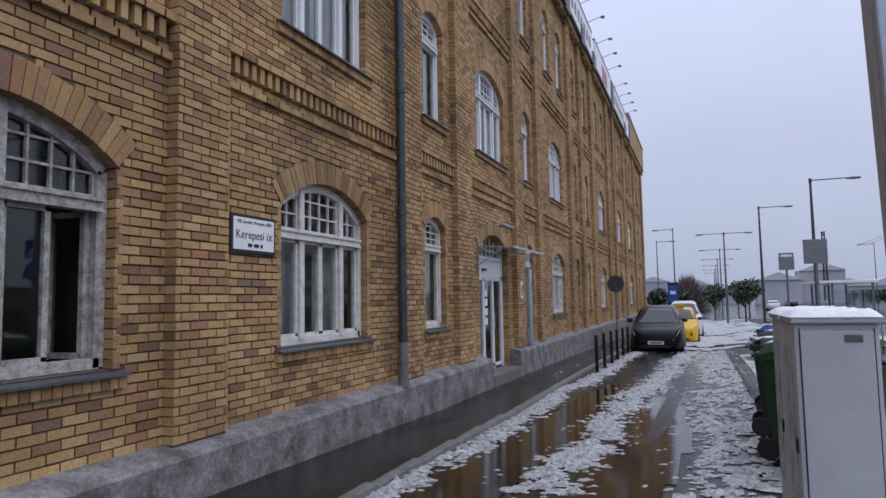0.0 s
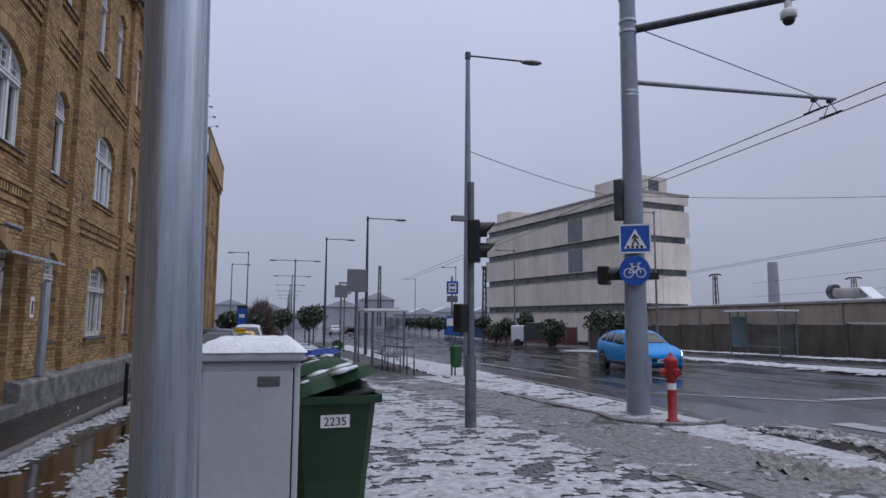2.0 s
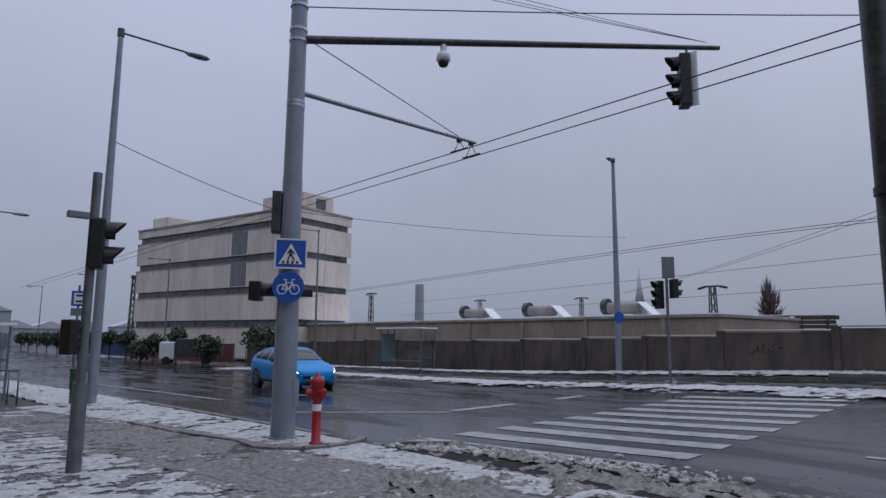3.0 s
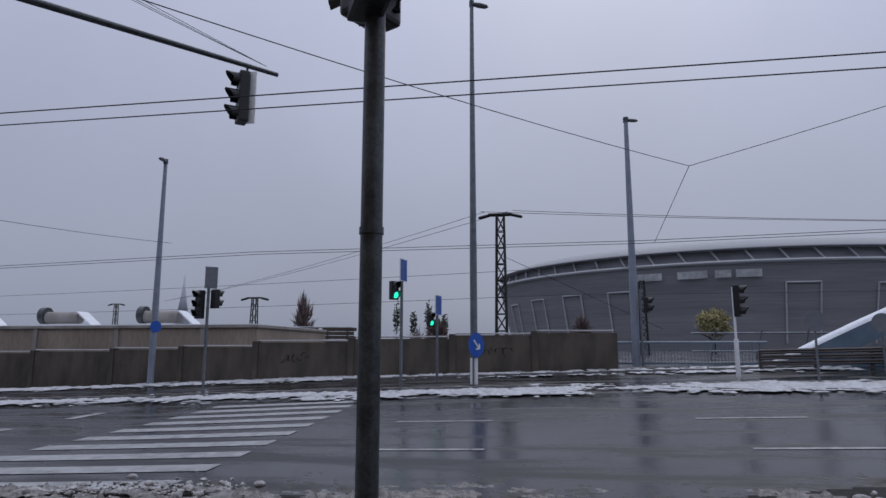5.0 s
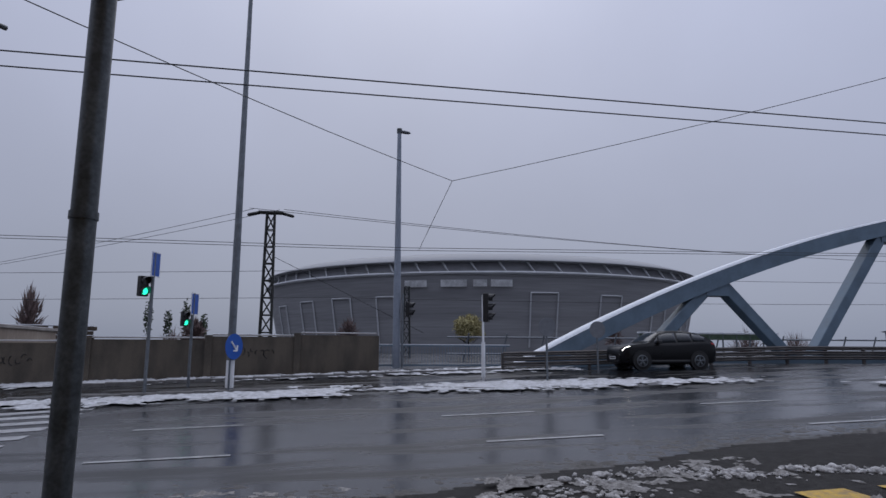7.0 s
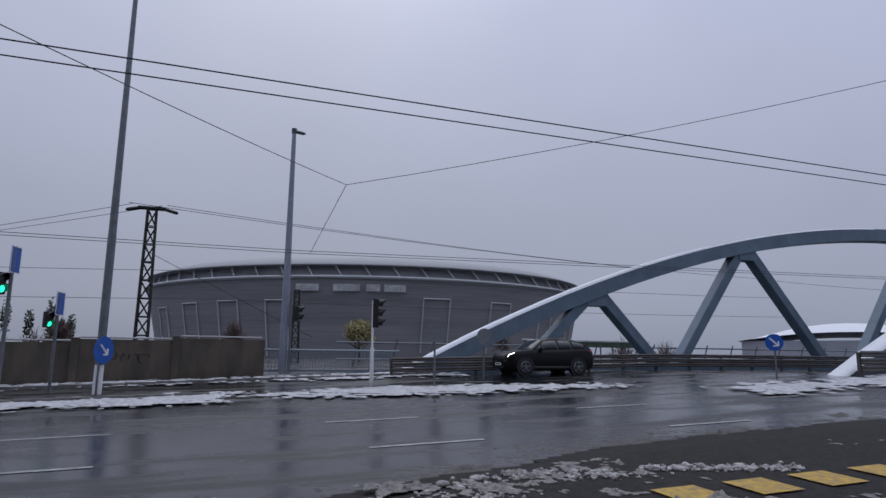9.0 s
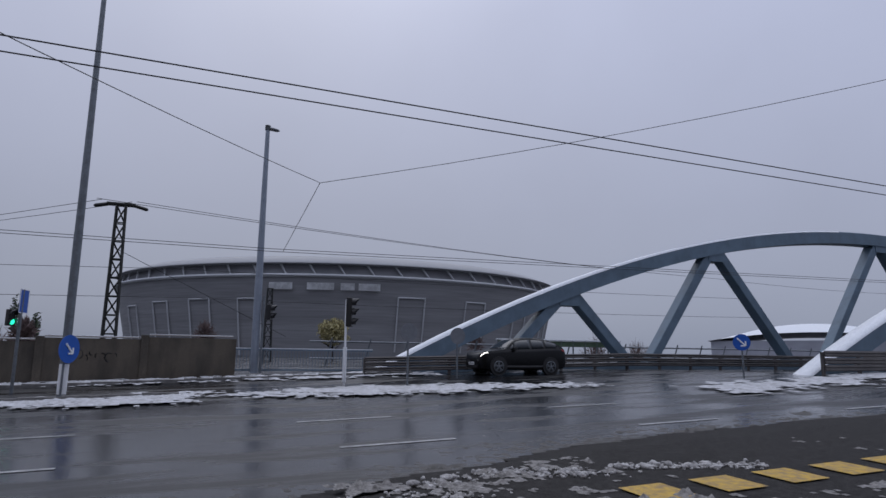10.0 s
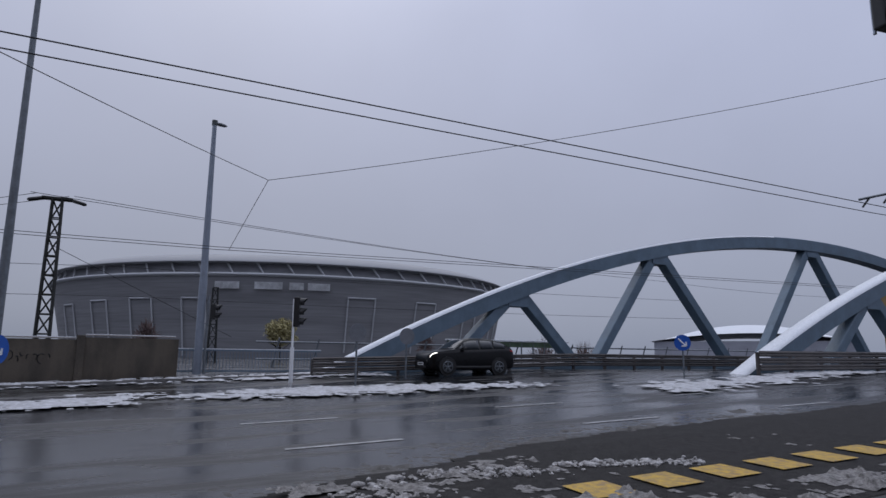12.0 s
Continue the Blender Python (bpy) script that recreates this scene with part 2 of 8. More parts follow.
def wet_asphalt(name, col, rough, wet_scale, lo, hi, dry_rough, bump=0.25):
    """Asphalt with a film of water in broad patches."""
    m = mat(name, col, rough, var=0.22, scale=1.3, bump=bump, fine=120, spec=0.25)
    t = m.node_tree
    b = t.nodes["Principled BSDF"]
    tc = t.nodes.new("ShaderNodeTexCoord")
    mp = t.nodes.new("ShaderNodeMapping")
    mp.inputs["Scale"].default_value = (1.0, 0.22, 1.0)
    t.links.new(tc.outputs["Object"], mp.inputs[0])
    n = N(t, "ShaderNodeTexNoise", Scale=wet_scale, Detail=4.0)
    t.links.new(mp.outputs[0], n.inputs["Vector"])
    r = N(t, "ShaderNodeMapRange")
    r.inputs[1].default_value, r.inputs[2].default_value = lo, hi
    r.inputs[3].default_value, r.inputs[4].default_value = rough, dry_rough
    t.links.new(n.outputs[0], r.inputs[0])
    for l in list(b.inputs["Roughness"].links):
        t.links.remove(l)
    t.links.new(r.outputs[0], b.inputs["Roughness"])
    return m


M["road"] = wet_asphalt("wet_road_asphalt", (0.013, 0.0135, 0.015), 0.09, 1.1, 0.45, 0.60, 0.42, bump=0.10)
M["lane"] = wet_asphalt("wet_lane_asphalt", (0.020, 0.019, 0.018), 0.12, 1.2, 0.42, 0.66, 0.38, bump=0.2)
M["mud"] = mat("brown_meltwater", (0.020, 0.013, 0.008), 0.09, var=0.12, scale=2, bump=0.03, rough_var=0.02)
M["paver"] = mat("damp_concrete_paver", (0.105, 0.10, 0.097), 0.45, var=0.22, scale=3, bump=0.3, island=0.18)
M["paver_piece"] = mat("damp_concrete_paver_piece", (0.105, 0.10, 0.097), 0.45, var=0.22, scale=3, bump=0.3, obj_rand=0.18)
M["paver_bed"] = mat("paver_joint_sand", (0.045, 0.043, 0.04), 0.7, var=0.2, bump=0.3)
M["bike"] = wet_asphalt("bike_path_slush", (0.08, 0.076, 0.072), 0.35, 1.5, 0.4, 0.65, 0.6, bump=0.5)
M["kerb"] = mat("kerb_stone", (0.17, 0.165, 0.16), 0.6, var=0.2, scale=4, bump=0.3)
M["line"] = mat("road_paint_white", (0.36, 0.365, 0.37), 0.35, var=0.25, scale=5, bump=0.2, col2=(0.17, 0.17, 0.175))
M["yline"] = mat("road_paint_yellow", (0.52, 0.32, 0.012), 0.5, var=0.2, scale=9, bump=0.3, col2=(0.20, 0.115, 0.02))
M["stadium_roof"] = mat("stadium_roof_membrane", (0.30, 0.305, 0.32), 0.6, var=0.05, scale=0.05, bump=0)
M["stadium_sign"] = mat("stadium_sign_panel", (0.85, 0.86, 0.87), 0.5, var=0.15, scale=0.4, bump=0)
M["ochre"] = mat("ochre_plaster", (0.36, 0.25, 0.12), 0.85, var=0.1, scale=0.5, bump=0.1)
# Roof colour paled in the same way to carry the distance haze.
M["haze_roof"] = mat("far_roofs_tinted_for_haze", (0.52, 0.53, 0.58), 0.9, var=0.08, scale=0.05, bump=0)

# ---- shape helpers ----
# the road and the bridge run three degrees off the line of the facade
SWING = [False]
TURN = Matrix.Translation((-0.658, 0.661, 0)) @ Matrix.Rotation(radians(-2.99), 4, "Z")


def gz(x, y):
    """Height of the ground: rising gently to the bridge, falling gently along the avenue."""
    if not SWING[0]:
        c, s = math.cos(radians(2.99)), math.sin(radians(2.99))
        x, y = x + 0.658, y - 0.661
        x, y = c * x - s * y, s * x + c * y
    p = (0.0357 * (x - 9) + 0.03 * (3 - y)) / 0.06
    z = np.minimum(0.06 * np.log1p(np.exp(np.clip(p, -50, 50))), 1.25)
    dip = 0.15 * np.clip((0.8 - x) / 1.2, 0, 1) * np.clip((y - 2.5) / 6.0, 0, 1)      # the lane lies lower beside the front
    return z - dip - 0.034 * np.log1p(np.exp(np.clip((np.minimum(y, 60.0) - 11) / 2, -40, 40)))


def gzf(x, y):
    return float(gz(x, y))


def mesh_of(name, verts, faces, material=None, smooth=False):
    me = bpy.data.meshes.new(name)
    me.from_pydata([tuple(map(float, v)) for v in verts], [], [tuple(map(int, f)) for f in faces])
    if material:
        me.materials.append(material)
    if smooth:
        me.polygons.foreach_set("use_smooth", [True] * len(me.polygons))
    me.update()
    return me


def part(name, bm, material, parent=None, label="", smooth=False):
    """Link a bmesh as one mesh object, under a thing or a part."""
    me = bpy.data.meshes.new(name)
    bm.to_mesh(me)
    bm.free()
    me.materials.append(material)
    if smooth:
        me.polygons.foreach_set("use_smooth", [True] * len(me.polygons))
    ob = new(name, me)
    if parent is not None:
        ob.parent = parent
    elif SWING[0]:
        ob.matrix_basis = TURN
    if label:
        tagged(ob, label)
    return ob


def thing(name, label, category, m=None, group="", kind=""):
    ob = new(name)
    ob.matrix_basis = (TURN if SWING[0] else Matrix()) @ (m or Matrix())
    return tagged(ob, label, category, group, kind)


def box(bm, x0, x1, y0, y1, z0, z1, m=None, bevel=0.0):
    vs = [bm.verts.new(Vector(c)) for c in ((x0, y0, z0), (x1, y0, z0), (x1, y1, z0), (x0, y1, z0), (x0, y0, z1), (x1, y0, z1), (x1, y1, z1), (x0, y1, z1))]
    if m is not None:
        for v in vs:
            v.co = m @ v.co
    fs = [bm.faces.new([vs[i] for i in f]) for f in ((3, 2, 1, 0), (4, 5, 6, 7), (0, 1, 5, 4), (1, 2, 6, 5), (2, 3, 7, 6), (3, 0, 4, 7))]
    if bevel:
        es = {e for f in fs for e in f.edges}
        bmesh.ops.bevel(bm, geom=list(es), offset=bevel, segments=2, affect="EDGES", profile=0.6)
    return vs


def bx(x0, x1, y0, y1, z0, z1, bevel=0.0, m=None):
    bm = bmesh.new()
    box(bm, x0, x1, y0, y1, z0, z1, m, bevel)
    return bm


def tube(bm, a, b, r0, r1=None, n=12, caps=True):
    """A tapered rod from a to b."""
    a, b = Vector(a), Vector(b)
    r1 = r0 if r1 is None else r1
    q = (b - a).to_track_quat("Z", "Y").to_matrix()
    rings = []
    for p, r in ((a, r0), (b, r1)):
        rings.append([bm.verts.new(p + q @ Vector((r * math.cos(2 * math.pi * i / n), r * math.sin(2 * math.pi * i / n), 0))) for i in range(n)])
    for i in range(n):
        bm.faces.new((rings[0][i], rings[0][(i + 1) % n], rings[1][(i + 1) % n], rings[1][i])).smooth = n > 6
    if caps:
        bm.faces.new([bm.verts.new(v.co) for v in rings[0][::-1]])
        bm.faces.new([bm.verts.new(v.co) for v in rings[1]])
    return bm


def rod(a, b, r0, r1=None, n=12):
    return tube(bmesh.new(), a, b, r0, r1, n)


def lathe(bm, prof, n=20, centre=(0, 0, 0), cap=True):
    """Turn (r, z) pairs about the z axis."""
    c = Vector(centre)
    rings = [[bm.verts.new(c + Vector((r * math.cos(2 * math.pi * i / n), r * math.sin(2 * math.pi * i / n), z))) for i in range(n)] for r, z in prof]
    for a, b in zip(rings, rings[1:]):
        for i in range(n):
            bm.faces.new((a[i], a[(i + 1) % n], b[(i + 1) % n], b[i])).smooth = True
    if cap:
        bm.faces.new(rings[0][::-1])
        bm.faces.new(rings[-1])
    return bm


def pipe(bm, pts, r, n=8):
    """A rod bent along points, in one piece."""
    pts = [Vector(p) for p in pts]
    rings = []
    for i, p in enumerate(pts):
        d = (pts[min(i + 1, len(pts) - 1)] - pts[max(i - 1, 0)]).normalized()
        q = d.to_track_quat("Z", "Y").to_matrix()
        rings.append([bm.verts.new(p + q @ Vector((r * math.cos(2 * math.pi * k / n), r * math.sin(2 * math.pi * k / n), 0))) for k in range(n)])
    for a, b in zip(rings, rings[1:]):
        for k in range(n):
            bm.faces.new((a[k], a[(k + 1) % n], b[(k + 1) % n], b[k])).smooth = True
    bm.faces.new(rings[0][::-1])
    bm.faces.new(rings[-1])
    return bm


def prism(bm, outline, y0, y1, m=None):
    """An outline in x and z, given thickness along y."""
    k = len(outline)
    vs = [bm.verts.new(Vector((x, y, z))) for y in (y0, y1) for x, z in outline]
    if m is not None:
        for v in vs:
            v.co = m @ v.co
    bm.faces.new(vs[:k][::-1] if y0 < y1 else vs[:k])
    bm.faces.new(vs[k:] if y0 < y1 else vs[k:][::-1])
    for i in range(k):
        j = (i + 1) % k
        bm.faces.new((vs[i], vs[j], vs[k + j], vs[k + i]))
    bmesh.ops.recalc_face_normals(bm, faces=bm.faces[:])
    return bm


def vnoise(x, y, seed=0):
    """Smooth value noise on arrays."""
    rng = np.random.RandomState(seed)
    tab = rng.rand(256, 256)
    xi, yi = np.floor(x).astype(int), np.floor(y).astype(int)
    fx, fy = x - xi, y - yi
    fx, fy = fx * fx * (3 - 2 * fx), fy * fy * (3 - 2 * fy)
    a, b = tab[xi & 255, yi & 255], tab[(xi + 1) & 255, yi & 255]
    c, d = tab[xi & 255, (yi + 1) & 255], tab[(xi + 1) & 255, (yi + 1) & 255]
    return (a * (1 - fx) + b * fx) * (1 - fy) + (c * (1 - fx) + d * fx) * fy


def fbm(x, y, seed=0, octaves=4):
    v, amp, tot = 0, 1.0, 0
    for o in range(octaves):
        v = v + amp * vnoise(x * 2**o + 17.3 * o, y * 2**o + 5.1 * o, seed + o)
        tot += amp
        amp *= 0.55
    return v / tot


def sheet(name, x0, x1, y0, y1, step, material, lift=0.0, height=None, keep=None, label="", category="ground", kind="structure", skirt=False, smooth=True):
    """A sheet laid on the ground; height(x, y) is added, keep(x, y) picks what stays."""
    nx, ny = max(2, int(round((x1 - x0) / step)) + 1), max(2, int(round((y1 - y0) / step)) + 1)
    X, Y = np.meshgrid(np.linspace(x0, x1, nx), np.linspace(y0, y1, ny), indexing="ij")
    H = height(X, Y) if height else np.zeros_like(X)
    Z = gz(X, Y) + lift + H
    K = keep(X, Y) if keep else np.ones_like(X, bool)
    idx = np.arange(nx * ny).reshape(nx, ny)
    q = K[:-1, :-1] | K[1:, :-1] | K[1:, 1:] | K[:-1, 1:]
    f = np.stack([idx[:-1, :-1], idx[1:, :-1], idx[1:, 1:], idx[:-1, 1:]], -1)[q]
    used = np.unique(f)
    remap = np.full(nx * ny, -1)
    remap[used] = np.arange(len(used))
    V = np.stack([X, Y, Z], -1).reshape(-1, 3)[used]
    me = mesh_of(name, V, remap[f], material, smooth)
    ob = new(name, me)
    if SWING[0]:
        ob.matrix_basis = TURN
    return tagged(ob, label, category, "", kind)


def on_ground(x, y, rz=0.0, dz=0.0):
    return pose(x, y, gzf(x, y) + dz, 0, 0, rz)

# ---- ground ----
far_x = np.r_[-3000, -1000, -300, -100, -40, np.arange(-20, 60.1, 1.0), 80, 120, 300, 1000, 3000]
far_y = np.r_[-3000, -1000, -300, -120, np.arange(-80, 80.1, 1.0), 120, 300, 1000, 3000]
GX, GY = np.meshgrid(far_x, far_y, indexing="ij")
GI = np.arange(GX.size).reshape(GX.shape)
ground = new("ground", mesh_of("ground", np.stack([GX, GY, gz(np.clip(GX, -60, 60), np.clip(GY, -60, 90)) - 0.16], -1).reshape(-1, 3),
                               np.stack([GI[:-1, :-1], GI[1:, :-1], GI[1:, 1:], GI[:-1, 1:]], -1).reshape(-1, 4), M["lane"], True))
tagged(ground, "damp grey ground reaching to the horizon", "ground", "", "structure")
SWING[0] = True
sheet("road", 4.2, 28.2, -130, 200, 0.75, M["road"], -0.10, label="wide wet asphalt road with dull reflections", category="road")
SWING[0] = False
sheet("lane", -2.74, 0.7, -8, 70, 0.5, M["lane"], -0.05, label="narrow wet lane beside the brick building", category="road")
sheet("pavement", -3.9, -2.72, -8, 70, 0.5, M["lane"], 0.0, label="wet dark asphalt pavement along the plinth", category="pavement")
sheet("plaza", 0.68, 7.32, -20, 70, 0.5, M["paver_bed"], -0.012, label="damp grey paved corner between lane and road", category="pavement")


def kerb_line(pts, w, h, label, dz=-0.12):
    """Kerb stones of about a metre, end to end along a line."""
    k = thing("kerb", label, "kerb", kind="structure")
    for (xa, ya), (xb, yb) in zip(pts, pts[1:]):
        L = math.hypot(xb - xa, yb - ya)
        n = max(1, round(L / 1.0))
        for i in range(n):
            x0, y0 = xa + (xb - xa) * i / n, ya + (yb - ya) * i / n
            x1, y1 = xa + (xb - xa) * (i + 1) / n, ya + (yb - ya) * (i + 1) / n
            a = math.atan2(y1 - y0, x1 - x0)
            bm = bmesh.new()
            box(bm, 0.006, L / n - 0.006, -w / 2, w / 2, dz, h + random.uniform(-0.004, 0.004), None, 0.012)
            s = part("kerb_stone", bm, M["kerb"], k)
            s.matrix_basis = Matrix.Translation((x0, y0, gzf(x0, y0))) @ Matrix.Rotation(a, 4, "Z")
    return k


def arc_pts(cx, cy, r, a0, a1, n):
    return [(cx + r * math.cos(radians(a)), cy + r * math.sin(radians(a))) for a in np.linspace(a0, a1, n)]


kerb_line([(-2.7, y) for y in (2, 10, 18, 26)], 0.12, 0.008, "worn kerb stones between pavement and lane")
kerb_line([(7.3, y) for y in (10.6, 14, 18, 26, 40)], 0.15, 0.02, "snowy kerb stones along the road")
kerb_line([(5.5, 14.6), (5.62, 12.5), (5.9, 11.0)] + arc_pts(6.72, 10.5, 0.98, 200, 320, 7), 0.13, 0.05, "low dark kerb round the snowy mast island")

# ---- road markings ----
mark = thing("zebra_crossing", "worn white zebra crossing stripes on wet asphalt", "road marking", kind="structure")


def flat(poly, material, parent, name, lift):
    bm = bmesh.new()
    n = 8
    (a, b, c, d) = [Vector((x, y)) for x, y in poly]
    lo = [a.lerp(b, i / n) for i in range(n + 1)]
    hi = [d.lerp(c, i / n) for i in range(n + 1)]
    rows_ = [[bm.verts.new((p.x, p.y, gzf(p.x, p.y) + lift)) for p in r] for r in (lo, hi)]
    for i in range(n):
        bm.faces.new((rows_[0][i], rows_[0][i + 1], rows_[1][i + 1], rows_[1][i]))
    bmesh.ops.recalc_face_normals(bm, faces=bm.faces[:])
    return part(name, bm, material, parent)


for k in range(10):
    x = 8.25 + 1.1 * k
    flat([(x + 0.62, 5.7), (x, 9.72), (x + 0.52, 9.72), (x + 1.12, 5.7)], M["line"], mark, "stripe", -0.092)
lanes = thing("lane_lines", "dashed white lane lines on wet asphalt", "road marking", kind="structure")
SWING[0] = True
south = thing("lane_lines", "dashed white lane lines leading to the bridge", "road marking", kind="structure")
for x, off in ((12.12, 0.0), (15.28, 0.15)):
    for k in range(-9, 1):
        y = 1.85 + off + 6.05 * k
        flat([(x - 0.06, y), (x - 0.06, y + 2.05), (x + 0.06, y + 2.05), (x + 0.06, y)], M["line"], south, "dash", -0.092)
SWING[0] = False
for x in (12.3, 15.45):
    for k in range(3, 16):
        y = 6.05 * k
        flat([(x - 0.06, y), (x - 0.06, y + 2.05), (x + 0.06, y + 2.05), (x + 0.06, y)], M["line"], lanes, "dash", -0.092)
for xa, xb in ((12.1, 14.4), (16.3, 17.6)):
    flat([(xa, 12.35), (xa, 12.65), (xb, 12.65), (xb, 12.35)], M["line"], lanes, "stop_line", -0.09)
flat([(8.9, 15.2), (9.1, 15.2), (12.0, 12.3), (11.75, 12.3)], M["line"], lanes, "slanting_line", -0.09)
flat([(9.6, 19.5), (9.75, 19.5), (9.75, 40), (9.6, 40)], M["line"], lanes, "edge_line", -0.09)
SWING[0] = True
bikes = thing("bike_crossing", "yellow square bike crossing marks on damp asphalt", "road marking", kind="structure")
for k in range(-1, 14):
    y = -5.85 - 1.02 * k
    for x in (7.23, ):
        flat([(x - 0.08, y - 0.05), (x - 0.08, y + 0.55), (x + 0.54, y + 0.55), (x + 0.54, y - 0.05)], M["yline"], bikes, "square", 0.016)
SWING[0] = False

# apron where the corner meets the road
SWING[0] = True


def apron_edge(X, Y):
    return 9.0 + 0.33 * np.clip(-0.7 - Y, 0, 5) + 0.07 * np.clip(-5.7 - Y, 0, 16) + 0.5 * (fbm(X * 0.9, Y * 0.9, 51) - 0.5)


sheet("corner_apron", 5.9, 12.4, -30, 9.0, 0.1, M["apron"], -0.004, lambda X, Y: -0.085 * np.clip((X - apron_edge(X, Y) + 0.9) / 0.9, 0, 1), lambda X, Y: X < apron_edge(X, Y), label="damp asphalt corner with slush", category="road")
SWING[0] = False
# bike path winding past the bus stop to the corner
BIKE = [(2.6, 30.0), (3.3, 22.0), (4.1, 17.5), (4.95, 13.5), (5.15, 10.5), (5.3, 8.0), (5.7, 5.0), (6.2, 0.0), (6.6, -6.0)]


def bike_x(y):
    ys = np.array([p[1] for p in BIKE][::-1])
    xs = np.array([p[0] for p in BIKE][::-1])
    return np.interp(y, ys, xs)


bv_, bf_ = [], []
ys_ = np.linspace(3.2, 30, 100)
for y in ys_:
    c = float(bike_x(y))
    for dx in np.linspace(-0.95, 0.95, 5):
        bv_.append((c + dx, y, gzf(c + dx, y) + 0.006))
for i in range(len(ys_) - 1):
    for j in range(4):
        k = i * 5 + j
        bf_.append((k, k + 1, k + 6, k + 5))
tagged(new("bike_path", mesh_of("bike_path", bv_, bf_, M["bike"], True)), "slushy grey bike path winding to the corner", "path", "", "structure")
lines = thing("bike_path_lines", "pale worn edge bands across the corner", "road marking", kind="structure")
for dx in (-0.6, 0.62):
    for a, b in ((9.6, 8.0), (8.0, 6.5), (6.5, 5.0)):
        xa, xb = float(bike_x(a)) + dx, float(bike_x(b)) + dx
        flat([(xa - 0.2, a), (xb - 0.2, b), (xb + 0.2, b), (xa + 0.2, a)], M["slush"], lines, "band", 0.011)


# ---- snow and slush ----
def snow(name, x0, x1, y0, y1, step, cover, thick, material, label, lift=0.0, scale=5.0, seed=3, stretch=1.0, lumpy=0.0, lump=5.0):
    """Patches of snow where broken noise passes what cover(x, y) asks."""
    def field(X, Y):
        a = fbm(X * scale * stretch + 40, Y * scale + 40, seed, 4)
        b = fbm(X * scale * 0.22 + 11, Y * scale * 0.22 + 7, seed + 31, 3)
        c = fbm(X * scale * 3.7 + 3, Y * scale * 3.7 + 8, seed + 57, 2)
        return 0.50 * a + 0.28 * b + 0.22 * c - cover(X, Y)

    def height(X, Y):
        f = field(X, Y)
        l = fbm(X * lump + 9, Y * lump + 4, seed + 9, 3)
        return np.clip(f * 7, -0.5, 1.0) * thick + lumpy * np.clip(f * 7, 0, 1) * np.clip(l - 0.40, 0, 1) ** 1.3 * 2.4
    return sheet(name, x0, x1, y0, y1, step, material, lift, height, lambda X, Y: field(X, Y) > 0, label, "snow", "stuff")


def plaza_cover(X, Y):
    d = np.abs(X - bike_x(Y))
    c = 0.512 + 0.03 * np.clip((X - 2.5) / 3, -1, 1)
    c = np.where(d < 0.95, 0.62, c)
    c = np.where((X > bike_x(Y) + 0.95), 0.455, c)
    return np.where(X > 7.2, 0.9, c)


snow("snow_patches", 0.95, 7.3, 4.2, 20, 0.031, plaza_cover, 0.009, M["trodden"], "thin broken snow over the paved corner", 0.010, 7.5, 3, 0.6)
snow("bike_path_slush", 3.6, 7.0, 4.6, 17, 0.04, lambda X, Y: 0.45 + 0.09 * (np.abs(X - bike_x(Y)) / 0.95) ** 2 + np.where((np.abs(np.abs(X - bike_x(Y)) - 0.61) < 0.2) & (Y < 9.6), 0.12, 0), 0.006, M["slush"], "brown slush trodden over the bike path", 0.012, 5.0, 37, 0.8, lumpy=0.035, lump=16.0)
snow("snow_strip", 5.4, 7.25, 19, 60, 0.1, lambda X, Y: 0.44 + 0 * X, 0.04, M["trodden"], "trodden snow along the road kerb", 0.012, 3, 5)


def lane_cover(X, Y):
    wob = 0.10 * np.sin(Y * 0.7) + 0.06 * np.sin(Y * 2.1 + 1)
    ridge = np.minimum(np.abs(X + 1.44 - 0.055 * (Y - 5) + wob * 0.6) / 0.30, np.abs(X + 2.62 - 0.03 * (Y - 5) + wob * 0.5) / 0.22)
    c = 0.435 + 0.15 * ridge
    right = np.clip((X + 0.32 + wob) / 0.3, 0, 1)
    c = np.where(X > -0.55, np.minimum(c, 0.66 - 0.14 * right), c)
    c = np.where(X < -2.95, 0.70 - 0.21 * np.clip((Y - 11) / 3, 0, 1) * np.clip((X + 3.6) / 0.4, 0, 1), c)
    return np.where(Y > 17, np.maximum(c, 0.47), np.clip(c, 0.2, 0.9))


snow("lane_snow", -3.5, 0.95, 1.5, 26, 0.03, lane_cover, 0.012, M["lane_snow"], "broken snow ridges between the wheel tracks", -0.040, 12.0, 11, lumpy=0.07, lump=18.0)
snow("lane_snow_far", -1.0, 4.0, 24, 70, 0.2, lambda X, Y: 0.50 + 0 * X, 0.03, M["trodden"], "patchy snow at the end of the lane", 0.01, 1.6, 13)
# meltwater in the wheel tracks
for xc, drift, half, y1 in ((-2.02, 0.05, 0.40, 13.5), (-0.76, 0.03, 0.40, 12.0)):
    sheet("puddle", xc - 1.2, xc + 1.2, 1.5, y1, 0.1, M["mud"], -0.043, None, lambda X, Y, c=xc, d=drift, h=half: np.abs(X - c - d * (Y - 5) - 0.05 * np.sin(Y)) < h * (0.75 + 0.4 * fbm(X * 2, Y * 2, 7) - np.clip((Y - 8) / 6, 0, 1) * 0.5), "brown meltwater lying in the wheel track", "puddle", "structure")


